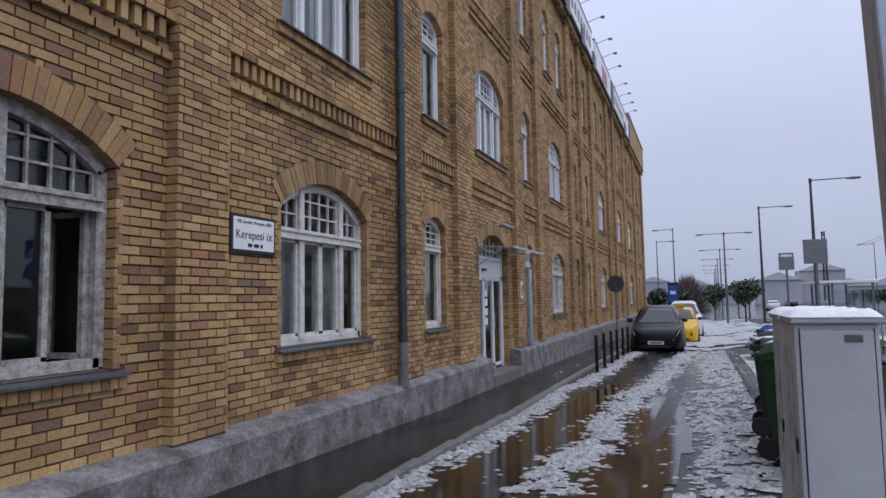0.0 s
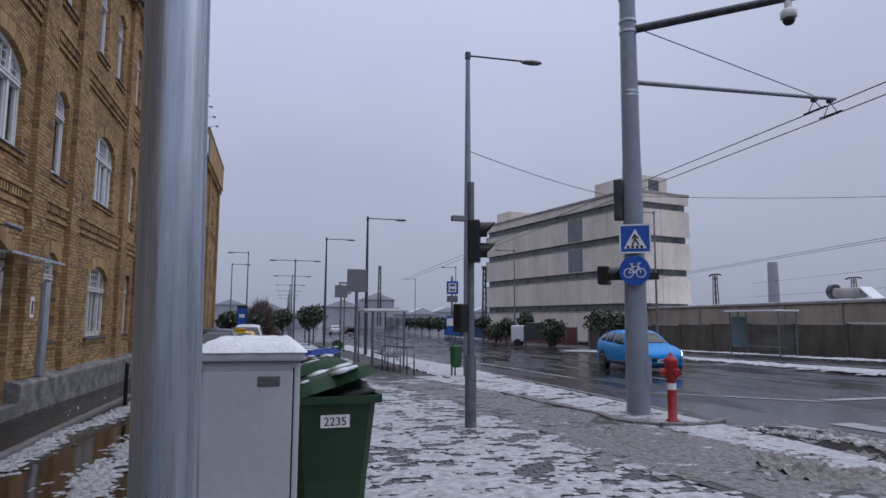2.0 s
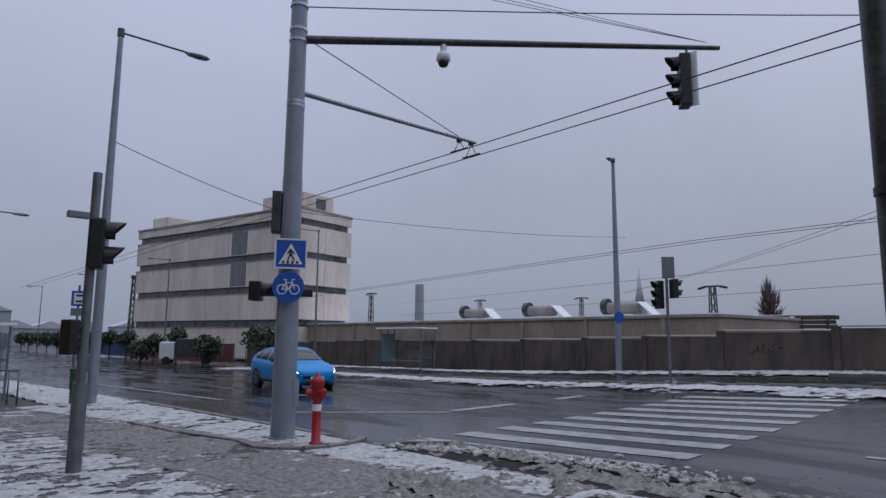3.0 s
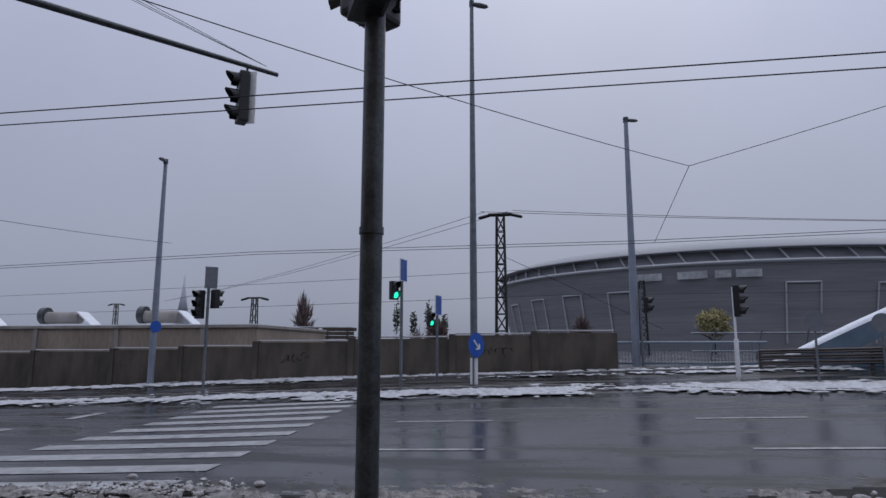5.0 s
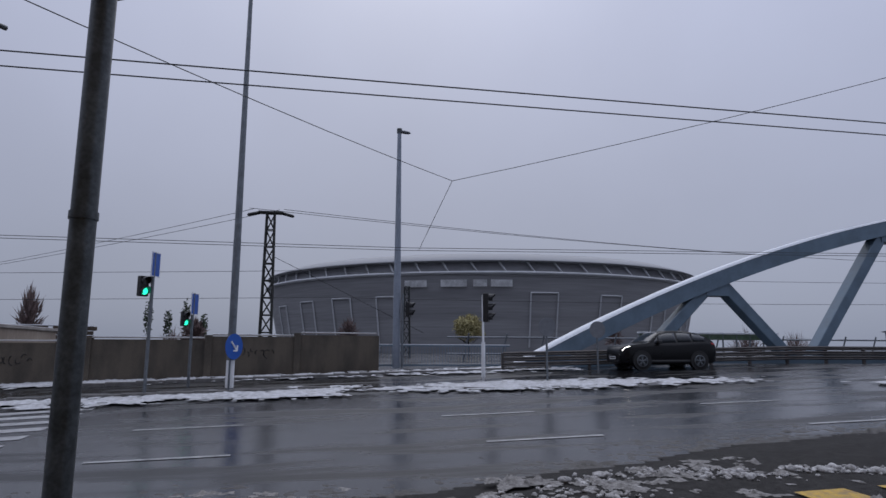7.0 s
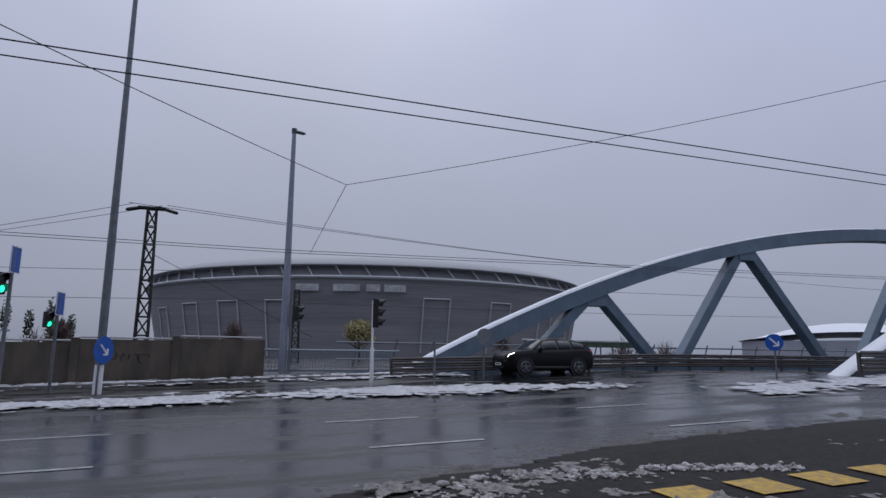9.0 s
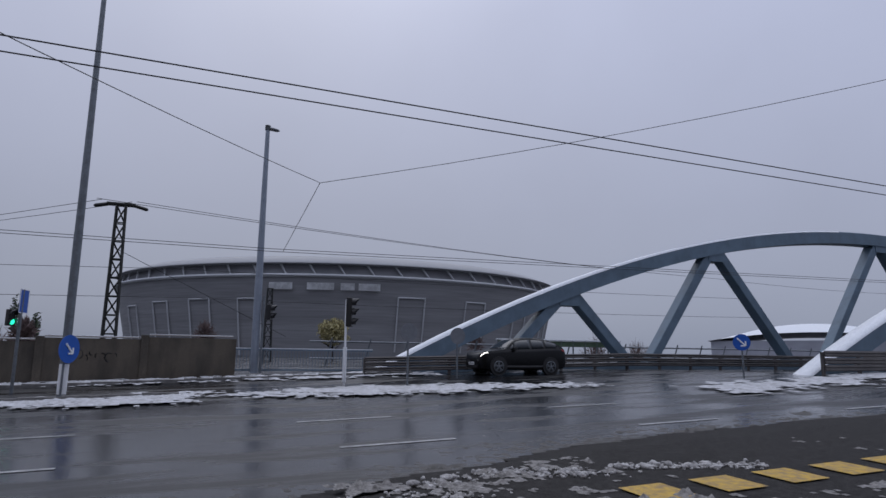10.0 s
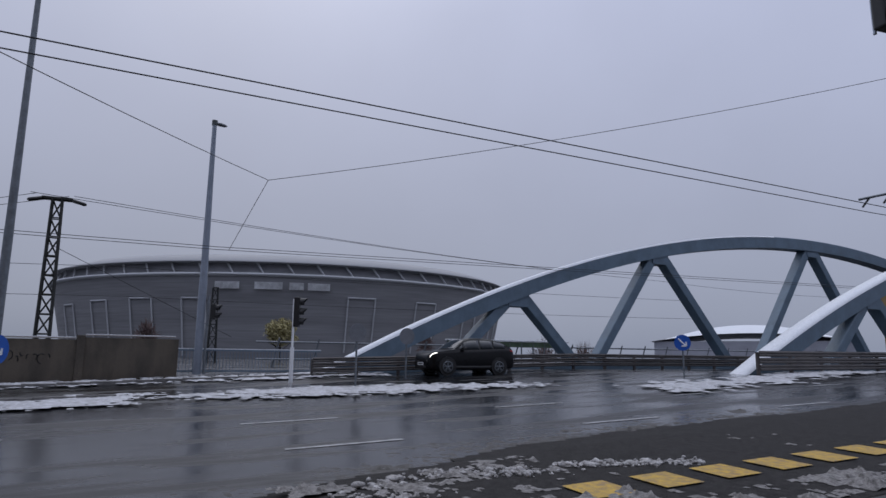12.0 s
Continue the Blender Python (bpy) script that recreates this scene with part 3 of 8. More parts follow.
def corner_cover(X, Y):
    edge = np.abs(X - 8.3 - 0.8 * np.clip((1 - Y) / 6, 0, 1) - 0.25 * np.sin(Y * 0.9)) / 1.0
    c = 0.492 + 0.10 * edge
    c = np.where(Y < 3.5, c + 0.03, c)
    c = np.where((Y < 7) & (X < 7.3), 0.53, c)
    c = np.where((X > 6.8) & (Y < -4.9), 0.72, c)
    return np.where(X > 9.55 - 0.12 * np.clip(Y, 0, 9), 0.95, c)


SWING[0] = True
snow("corner_slush", 6.0, 9.7, -14, 9.2, 0.034, corner_cover, 0.014, M["slush"], "dirty lumpy slush pushed up at the crossing", 0.006, 3.6, 17, lumpy=0.13, lump=13.0)
snow("slush_crumbs", 8.6, 12.4, -14, 6, 0.05, lambda X, Y: 0.535 + 0.13 * np.abs(X - apron_edge(X, Y) - 0.15), 0.004, M["grit"], "crumbs of dark dirty slush on the wet road", -0.099, 9, 29, 1.6, lumpy=0.06, lump=18.0)
SWING[0] = False
for pts, count, spread in (([(8.0, -6.9), (8.75, -5.0)], 230, 0.09), ([(9.1, -3.8), (8.9, -2.4)], 90, 0.14), ([(8.3, -2.8), (8.0, -0.8)], 120, 0.24), ([(8.5, -4.6), (8.8, -3.9)], 80, 0.12),
                           ([(7.35, 9.0), (8.05, 7.6), (8.3, 6.6)], 230, 0.10), ([(8.3, 6.6), (8.5, 4.6)], 200, 0.22)):
    SWING[0] = pts[0][1] < 0
    bm = bmesh.new()
    rr = random.Random(9 + count)
    for (xa, ya), (xb, yb) in zip(pts, pts[1:]):
        for i in range(count):
            f = rr.random()
            x, y = xa + (xb - xa) * f + rr.gauss(0, spread), ya + (yb - ya) * f + rr.gauss(0, spread)
            r = rr.uniform(0.008, 0.028) + (rr.random() < 0.08) * rr.uniform(0.015, 0.04)
            bmesh.ops.create_icosphere(bm, subdivisions=2, radius=r, matrix=Matrix.Translation((x, y, gzf(x, y) + r * 0.2)) @ Matrix.Diagonal((rr.uniform(0.8, 1.9), rr.uniform(0.8, 1.9), rr.uniform(0.5, 1.0), 1)))
    for v in bm.verts:
        v.co += v.normal * 0.024 * noise.noise(v.co * 47)
    tagged(part("slush_ridge", bm, M["slush_light"], None, "", True), "ridge of lumpy dirty slush at the crossing", "snow", kind="stuff")


SWING[0] = True


def far_cover(X, Y):
    """Broken snow on the islands, thinning out at their edges."""
    def inside(*d):
        return np.clip(np.maximum.reduce(d), -0.6, 2.0)
    strip = inside(20.5 - X, X - 21.7, 0.3 - Y)
    bank = inside(27.5 + 0.02 * Y - X, X - 28.7, -9 - Y)
    isle = (np.sqrt(((X - 20.9 - 0.12 * (Y + 6)) / 0.95) ** 2 + ((Y + 6.4) / 4.0) ** 2) - 1) * 1.3
    south = inside(np.abs(X - 17.6 + 0.18 * (Y + 20)) - 0.5, Y + 15.6)
    return 0.47 + 0.16 * np.clip(np.minimum(np.minimum(strip, bank), np.minimum(isle, south)), -0.6, 3.0)


snow("island_snow", 18.4, 29.6, -14, 46, 0.07, far_cover, 0.012, M["bank_snow"], "ploughed snow on the traffic islands", -0.045, 3.4, 23, lumpy=0.06, lump=11.0)
snow("island_snow", 13.5, 22, -48, -14, 0.12, far_cover, 0.014, M["bank_snow"], "ploughed snow beside the bridge rail", -0.045, 2.6, 27, lumpy=0.06, lump=11.0)
kerb_line([(22.0, 40), (22.0, 0.2)], 0.15, 0.04, "snowy kerb of the traffic island")
kerb_line([(26.6, 9.0), (27.2, 0), (27.6, -9)], 0.3, 0.05, "low snowy kerb before the wall")
kerb_line([(21.3, -2.6), (20.0, -4.5), (19.8, -7.0)], 0.15, -0.02, "kerb of the snowy traffic island")
SWING[0] = False

# ---- the brick building ----
BL = 0.208                               # brick and joint along a course
XR, XP, XL = -4.06, -3.94, -3.80          # recessed panels, pilasters, plinth
Z0, ZTOP, COURSE = 0.42, 11.55, 0.0755
Y_BEGIN, Y_END = -6.0, 53.0
PILASTERS = [(0.3, 0.95), (4.0, 4.62), (8.3, 9.0), (10.6, 11.4), (14.5, 15.25), (16.85, 17.5), (21.7, 22.4), (24.05, 24.7), (26.85, 27.6),
             (31.8, 32.6), (34.35, 35.1), (39.2, 40.1), (45.6, 46.5), (52.1, 53.0)]
WIDE = [(1.6, 3.52), (5.56, 7.44), (12.05, 14.05), (18.9, 20.85), (29.0, 31.0), (36.1, 38.2), (41.8, 44.0)]
NARROW = [(9.36, 10.26), (15.72, 16.56), (22.85, 23.65), (25.4, 26.2), (33.1, 33.9), (48.4, 49.4)]
STOREYS = [(1.07, 2.93), (4.57, 6.45), (8.37, 10.42)]
BANDS = [(3.58, 3.98), (7.26, 7.66)]


def brick_mat(name, per_object=False):
    m = bpy.data.materials.new(name)
    m.use_nodes = True
    t = m.node_tree
    b = t.nodes["Principled BSDF"]
    src = t.nodes.new("ShaderNodeObjectInfo").outputs["Random"] if per_object else t.nodes.new("ShaderNodeNewGeometry").outputs["Random Per Island"]
    ramp = t.nodes.new("ShaderNodeValToRGB")
    cols = [(0.0, (0.19, 0.108, 0.058)), (0.07, (0.31, 0.183, 0.086)), (0.3, (0.40, 0.243, 0.105)), (0.55, (0.455, 0.287, 0.124)), (0.82, (0.50, 0.342, 0.165)), (0.95, (0.36, 0.18, 0.095)), (1.0, (0.22, 0.14, 0.10))]
    e = ramp.color_ramp.elements
    e[0].position, e[0].color = cols[0][0], (*cols[0][1], 1)
    e[1].position, e[1].color = 1.0, (*cols[-1][1], 1)
    for p, c in cols[1:-1]:
        k = e.new(p)
        k.color = (*c, 1)
    t.links.new(src, ramp.inputs[0])
    geo = t.nodes.new("ShaderNodeNewGeometry")
    big = N(t, "ShaderNodeTexNoise", Scale=0.55, Detail=5.0, Roughness=0.65)
    fine = N(t, "ShaderNodeTexNoise", Scale=55.0, Detail=3.0)
    for n in (big, fine):
        t.links.new(geo.outputs["Position"], n.inputs["Vector"])
    r1 = N(t, "ShaderNodeMapRange")
    r1.inputs[1].default_value, r1.inputs[2].default_value, r1.inputs[3].default_value, r1.inputs[4].default_value = 0.3, 0.7, 0.60, 1.16
    t.links.new(big.outputs[0], r1.inputs[0])
    r2 = N(t, "ShaderNodeMapRange")
    r2.inputs[1].default_value, r2.inputs[2].default_value, r2.inputs[3].default_value, r2.inputs[4].default_value = 0.3, 0.7, 0.78, 1.18
    t.links.new(fine.outputs[0], r2.inputs[0])
    mu = t.nodes.new("ShaderNodeMath")
    mu.operation = "MULTIPLY"
    t.links.new(r1.outputs[0], mu.inputs[0])
    t.links.new(r2.outputs[0], mu.inputs[1])
    hs = N(t, "ShaderNodeHueSaturation")
    t.links.new(ramp.outputs[0], hs.inputs["Color"])
    t.links.new(mu.outputs[0], hs.inputs["Value"])
    t.links.new(hs.outputs[0], b.inputs["Base Color"])
    b.inputs["Roughness"].default_value = 0.85
    bp = N(t, "ShaderNodeBump", Strength=0.5, Distance=0.006)
    t.links.new(fine.outputs[0], bp.inputs["Height"])
    t.links.new(bp.outputs[0], b.inputs["Normal"])
    return m


M["brick"], M["brick_piece"] = brick_mat("yellow_brick"), brick_mat("yellow_brick_piece", True)


class Opening:
    """An arched opening in the front: y0..y1, sill, crown and the radius of its arch."""

    def __init__(self, y0, y1, sill, crown, rise):
        self.y0, self.y1, self.sill, self.crown = y0, y1, sill, crown
        w = (y1 - y0) / 2
        self.yc, self.w, self.rise = (y0 + y1) / 2, w, rise
        self.R = (w * w + rise * rise) / (2 * rise)
        self.zc = crown - self.R
        self.spring = crown - rise
        self.theta = math.asin(min(1.0, w / self.R))

    def top(self, y):
        d = y - self.yc
        return self.zc + math.sqrt(max(0.0, self.R**2 - d * d))

    def gap(self, z, ring=0.27):
        """The stretch of y that the opening and its arch ring take at height z."""
        if z < self.sill - 0.14 or z > self.crown + ring:
            return None
        if z < self.sill:
            return self.y0 - 0.1, self.y1 + 0.1
        if z < self.spring:
            return self.y0, self.y1
        h = min(math.sqrt(max(0.0, (self.R + ring) ** 2 - (z - self.zc) ** 2)), (z - self.zc) * math.tan(self.theta))
        return self.yc - h, self.yc + h

    def arc(self, n=14, off=0.0):
        return [(self.yc + (self.R + off) * math.sin(a), self.zc + (self.R + off) * math.cos(a)) for a in np.linspace(-self.theta, self.theta, n)]


WINDOWS, OPENINGS, DOORS = [], [], []
for s, (sill, crown) in enumerate(STOREYS):
    for y0, y1 in WIDE:
        if s == 2:
            if y1 < 16:
                continue
            for c in (y0 + 0.05, y1 - 0.05):
                WINDOWS.append(("narrow", Opening(c - 0.42, c + 0.42, sill, crown, 0.2)))
        elif s == 0 and y0 in (12.05, 36.1):
            DOORS.append(Opening(y0 + (0.0 if y0 < 20 else 0.4), y1 + (0.1 if y0 < 20 else -0.4), 0.03, crown - 0.02, 0.36))
        else:
            WINDOWS.append(("wide", Opening(y0, y1, sill, crown, 0.34)))
    for y0, y1 in NARROW:
        if s < 2 or y1 > 14:
            WINDOWS.append(("narrow", Opening(y0, y1, sill, crown, 0.2)))
OPENINGS = [o for _, o in WINDOWS] + DOORS

bays, edge = [], Y_BEGIN
for a, b in PILASTERS:
    if a > edge:
        bays.append((edge, a, XR))
    bays.append((a, b, XP))
    edge = b

building = thing("brick_building", "long three-storey yellow brick building with arched windows", "building")
rng = random.Random(4)
bv, bf, near_bricks = [], [], []


def add_brick(x, y0, y1, z0, z1, deep=0.05):
    k = len(bv)
    bv.extend([(x - deep, y0, z0), (x - deep, y1, z0), (x - deep, y1, z1), (x - deep, y0, z1), (x, y0, z0), (x, y1, z0), (x, y1, z1), (x, y0, z1)])
    bf.extend([(k + 4, k + 5, k + 6, k + 7), (k, k + 1, k + 5, k + 4), (k + 1, k + 2, k + 6, k + 5), (k + 2, k + 3, k + 7, k + 6), (k + 3, k, k + 4, k + 7)])


def runs(y0, y1, z):
    """What is left of y0..y1 at height z beside the openings."""
    left = [(y0, y1)]
    for o in OPENINGS:
        g = o.gap(z)
        if not g or g[1] <= y0 or g[0] >= y1:
            continue
        out = []
        for a, b in left:
            if g[1] <= a or g[0] >= b:
                out.append((a, b))
            else:
                if g[0] - a > 0.025:
                    out.append((a, g[0]))
                if b - g[1] > 0.025:
                    out.append((g[1], b))
        left = out
    return left


rows = int((ZTOP - Z0) / COURSE)
for y0, y1, x in bays:
    for k in range(rows):
        z0 = Z0 + k * COURSE
        zm = z0 + COURSE / 2
        if x == XR and any(a < zm < b for a, b in BANDS):
            continue
        for a, b in runs(y0, y1, zm):
            y = math.floor(a / BL) * BL + (BL / 2 if k % 2 else 0.0)
            y -= BL if y > a else 0
            while y < b:
                p, q = max(a, y + 0.007), min(b, y + BL - 0.007)
                if q - p > 0.02:
                    xo = x + rng.uniform(-0.004, 0.005)
                    dz = rng.uniform(-0.002, 0.002)
                    if 3.55 < p < 5.45 and 0.75 < z0 < 2.75 and len(near_bricks) < 300:
                        near_bricks.append((xo, p, q, z0 + dz + 0.006, z0 + dz + COURSE - 0.008))
                    else:
                        add_brick(xo, p, q, z0 + dz + 0.006, z0 + dz + COURSE - 0.008)
                y += BL
# returns of the pilasters
for a, b in PILASTERS:
    for k in range(rows):
        z0 = Z0 + k * COURSE
        for yy in (a, b):
            p, q = (yy - 0.004, yy + 0.05) if yy == a else (yy - 0.05, yy + 0.004)
            add_brick(XP - 0.004, p, q, z0 + 0.005, z0 + COURSE - 0.006, 0.115)
# jambs, brick arches and brick sills of the openings
for o in OPENINGS:
    deep = 0.30 if o in DOORS else 0.2
    k = 0
    z = o.sill
    while z < o.spring - 0.02:
        add_brick(XR - 0.002, o.y0 - 0.06, o.y0 + 0.004, z + 0.005, z + COURSE - 0.006, deep)
        add_brick(XR - 0.002, o.y1 - 0.004, o.y1 + 0.06, z + 0.005, z + COURSE - 0.006, deep)
        z += COURSE
    n = max(7, int(2 * o.theta * (o.R + 0.05) / 0.078))
    for i in range(n):
        a0, a1 = (-o.theta + (2 * o.theta) * (i + 0.04) / n, -o.theta + (2 * o.theta) * (i + 0.96) / n)
        r0, r1 = o.R, o.R + 0.262 + rng.uniform(-0.008, 0.006)
        xo = XR + 0.012 + rng.uniform(-0.004, 0.004)
        k = len(bv)
        for x in (xo - deep, xo):
            for r, aa in ((r0, a0), (r0, a1), (r1, a1), (r1, a0)):
                bv.append((x, o.yc + r * math.sin(aa), o.zc + r * math.cos(aa)))
        bf.extend([(k + 4, k + 5, k + 6, k + 7), (k, k + 1, k + 5, k + 4), (k + 1, k + 2, k + 6, k + 5), (k + 2, k + 3, k + 7, k + 6), (k + 3, k, k + 4, k + 7)])
    if o not in DOORS:
        y = o.y0 - 0.09
        while y < o.y1 + 0.06:
            add_brick(XR + 0.045, y + 0.004, y + 0.071, o.sill - 0.135, o.sill - 0.03, 0.09)
            y += 0.075
# string courses: a ledge, a row of dentils and a lower ledge in every panel
for y0, y1, x in bays:
    if x != XR:
        continue
    for z0, z1 in BANDS:
        y = y0 + 0.005
        while y < y1 - 0.02:
            q = min(y + 0.225, y1)
            add_brick(XR + 0.05, y, q, z0 + 0.002, z0 + 0.068, 0.1)
            add_brick(XR + 0.085, y, q, z1 - 0.07, z1 - 0.004, 0.135)
            for zz in (z0 + 0.078, ):
                add_brick(XR, y, q, zz, zz + 0.062, 0.05)
            y += BL
        y = y0 + 0.02
        while y < y1 - 0.07:
            add_brick(XR + 0.055, y, y + 0.065, z1 - 0.235, z1 - 0.076, 0.1)
            y += 0.125
# eaves: dentils and two ledges below the parapet
y = 14.0
while y < Y_END:
    add_brick(XP + 0.10, y, y + 0.10, 11.22, 11.42, 0.2)
    y += 0.22
bricks = new("bricks", mesh_of("bricks", bv, bf, M["brick"]))
bricks.parent = building
tagged(bricks, "weathered yellow bricks with brick arches", kind="stuff")

# mortar bed behind the bricks, with the openings left free
mv, mf = [], []


def quad(a, b, c, d):
    k = len(mv)
    mv.extend((a, b, c, d))
    mf.append((k, k + 1, k + 2, k + 3))


for y0, y1, x in bays:
    cuts = {y0, y1}
    mine = [o for o in OPENINGS if o.y0 < y1 and o.y1 > y0]
    for o in mine:
        cuts |= set(np.linspace(o.y0, o.y1, 13).tolist())
    cuts = sorted(c for c in cuts if y0 <= c <= y1)
    xb = x - 0.015
    for a, b in zip(cuts, cuts[1:]):
        m = (a + b) / 2
        here = sorted((o for o in mine if o.y0 < m < o.y1), key=lambda o: o.sill)
        la = lb = 0.0
        for o in here:
            quad((xb, a, la), (xb, b, lb), (xb, b, o.sill), (xb, a, o.sill))
            la, lb = o.top(a) + 0.012, o.top(b) + 0.012
            quad((xb, a, la), (xb, b, lb), (xb - 0.6, b, lb), (xb - 0.6, a, la))
        quad((xb, a, la), (xb, b, lb), (xb, b, ZTOP), (xb, a, ZTOP))
    if x == XP:
        for yy in (y0, y1):
            quad((xb, yy, 0), (xb - 0.16, yy, 0), (xb - 0.16, yy, ZTOP), (xb, yy, ZTOP))
for o in OPENINGS:
    for yy in (o.y0 - 0.01, o.y1 + 0.01):
        quad((XR - 0.011, yy, o.sill), (XR - 0.64, yy, o.sill), (XR - 0.64, yy, o.spring + 0.03), (XR - 0.011, yy, o.spring + 0.03))
    quad((XR - 0.011, o.y0, o.sill), (XR - 0.011, o.y1, o.sill), (XR - 0.64, o.y1, o.sill), (XR - 0.64, o.y0, o.sill))
bed = new("mortar_bed", mesh_of("mortar_bed", mv, mf, M["mortar"]))
bed.parent = building

# plinth of grey render with a sloping top, stepping out at the pilasters
bm = bmesh.new()
cuts = [(Y_BEGIN, DOORS[0].y0), (DOORS[0].y1, DOORS[1].y0), (DOORS[1].y1, Y_END)]
for a, b in cuts:
    k = max(2, int((b - a) / 0.6))
    prof = [(XR - 0.05, -1.6), (XL, -1.6), (XL, 0.33), (XL - 0.03, 0.37), (XR - 0.05, 0.44)]
    ys = np.linspace(a, b, k + 1)
    rings = [[bm.verts.new((x + rng.uniform(-0.006, 0.006), y, z)) for x, z in prof] for y in ys]
    for r, s in zip(rings, rings[1:]):
        for i in range(len(prof) - 1):
            bm.faces.new((r[i], r[i + 1], s[i + 1], s[i]))
    bm.faces.new(rings[0])
    bm.faces.new(rings[-1][::-1])
bmesh.ops.recalc_face_normals(bm, faces=bm.faces[:])
part("plinth", bm, M["plinth"], building, "stained grey rendered plinth")

# shell behind the front: roof slab, floors, back and end walls
part("roof_slab", bx(-18, XR - 0.62, Y_BEGIN, Y_END, 11.3, 11.5), M["room"], building)
for z in (0.05, 3.6, 7.3):
    part("floor_slab", bx(-18, XR - 0.64, Y_BEGIN, Y_END, z, z + 0.25), M["room"], building)
part("back_wall", bx(-18.3, -18, Y_BEGIN, Y_END, 0, 11.5), M["room"], building)
part("room_wall", bx(-8.2, -8.0, Y_BEGIN, Y_END, 0, 11.3), M["room"], building, "dim plastered wall of the rooms")
part("side_wall", bx(-18, XR - 0.02, Y_BEGIN - 0.3, Y_BEGIN, 0, 11.5), M["room"], building)
bm = bmesh.new()
box(bm, -18, XR + 0.02, Y_END - 0.02, Y_END + 0.3, 0, 13.25)
box(bm, -4.6, XP + 0.16, 42.0, Y_END + 0.3, 11.55, 13.3)
part("end_wall", bm, M["brick"], building)
bm = bmesh.new()
for y0, y1 in ((14.0, 42.0), (42.0, 53.3)):
    zb = 11.46 if y0 < 40 else 13.3
    box(bm, -4.7, XP + 0.2, y0, y1, zb, zb + 0.10)
for y0, y1 in ((20.9, 21.6), (24.0, 24.7), (26.9, 27.6), (33.0, 33.9), (38.9, 39.9), (41.9, 42.6)):
    box(bm, -4.6, XP + 0.22, y0, y1, 11.3, 12.0 if y0 not in (33.0, 41.9) else 12.7, None, 0.03)
part("parapet", bm, M["sill"], building, "dark stepped parapet coping")

# ---- windows of the front ----
def bar(bm, x, a, b, w, d):
    """A frame bar in the window's plane, from (y, z) to (y, z)."""
    (ya, za), (yb, zb) = a, b
    L = math.hypot(yb - ya, zb - za)
    ny, nz = -(zb - za) / L * w / 2, (yb - ya) / L * w / 2
    vs = [bm.verts.new((xx, y + s * ny, z + s * nz)) for xx in (x, x + d) for (y, z), s in (((ya, za), 1), ((yb, zb), 1), ((yb, zb), -1), ((ya, za), -1))]
    for f in ((3, 2, 1, 0), (4, 5, 6, 7), (0, 1, 5, 4), (1, 2, 6, 5), (2, 3, 7, 6), (3, 0, 4, 7)):
        bm.faces.new([vs[i] for i in f])


def arch_sheet(bm, o, x, z0, inset, n=12, thick=0.006, ya=None, yb=None):
    """A pane whose head follows the arch."""
    ya, yb = max(o.y0 + inset, ya or -99), min(o.y1 - inset, yb or 999)
    ys = np.linspace(ya, yb, n)
    for xx, flip in ((x, 1), (x + thick, 0)):
        lo = [bm.verts.new((xx, y, z0)) for y in ys]
        hi = [bm.verts.new((xx, y, max(z0 + 0.02, o.top(y) - inset))) for y in ys]
        for i in range(n - 1):
            f = (lo[i], lo[i + 1], hi[i + 1], hi[i])
            bm.faces.new(f if not flip else f[::-1])


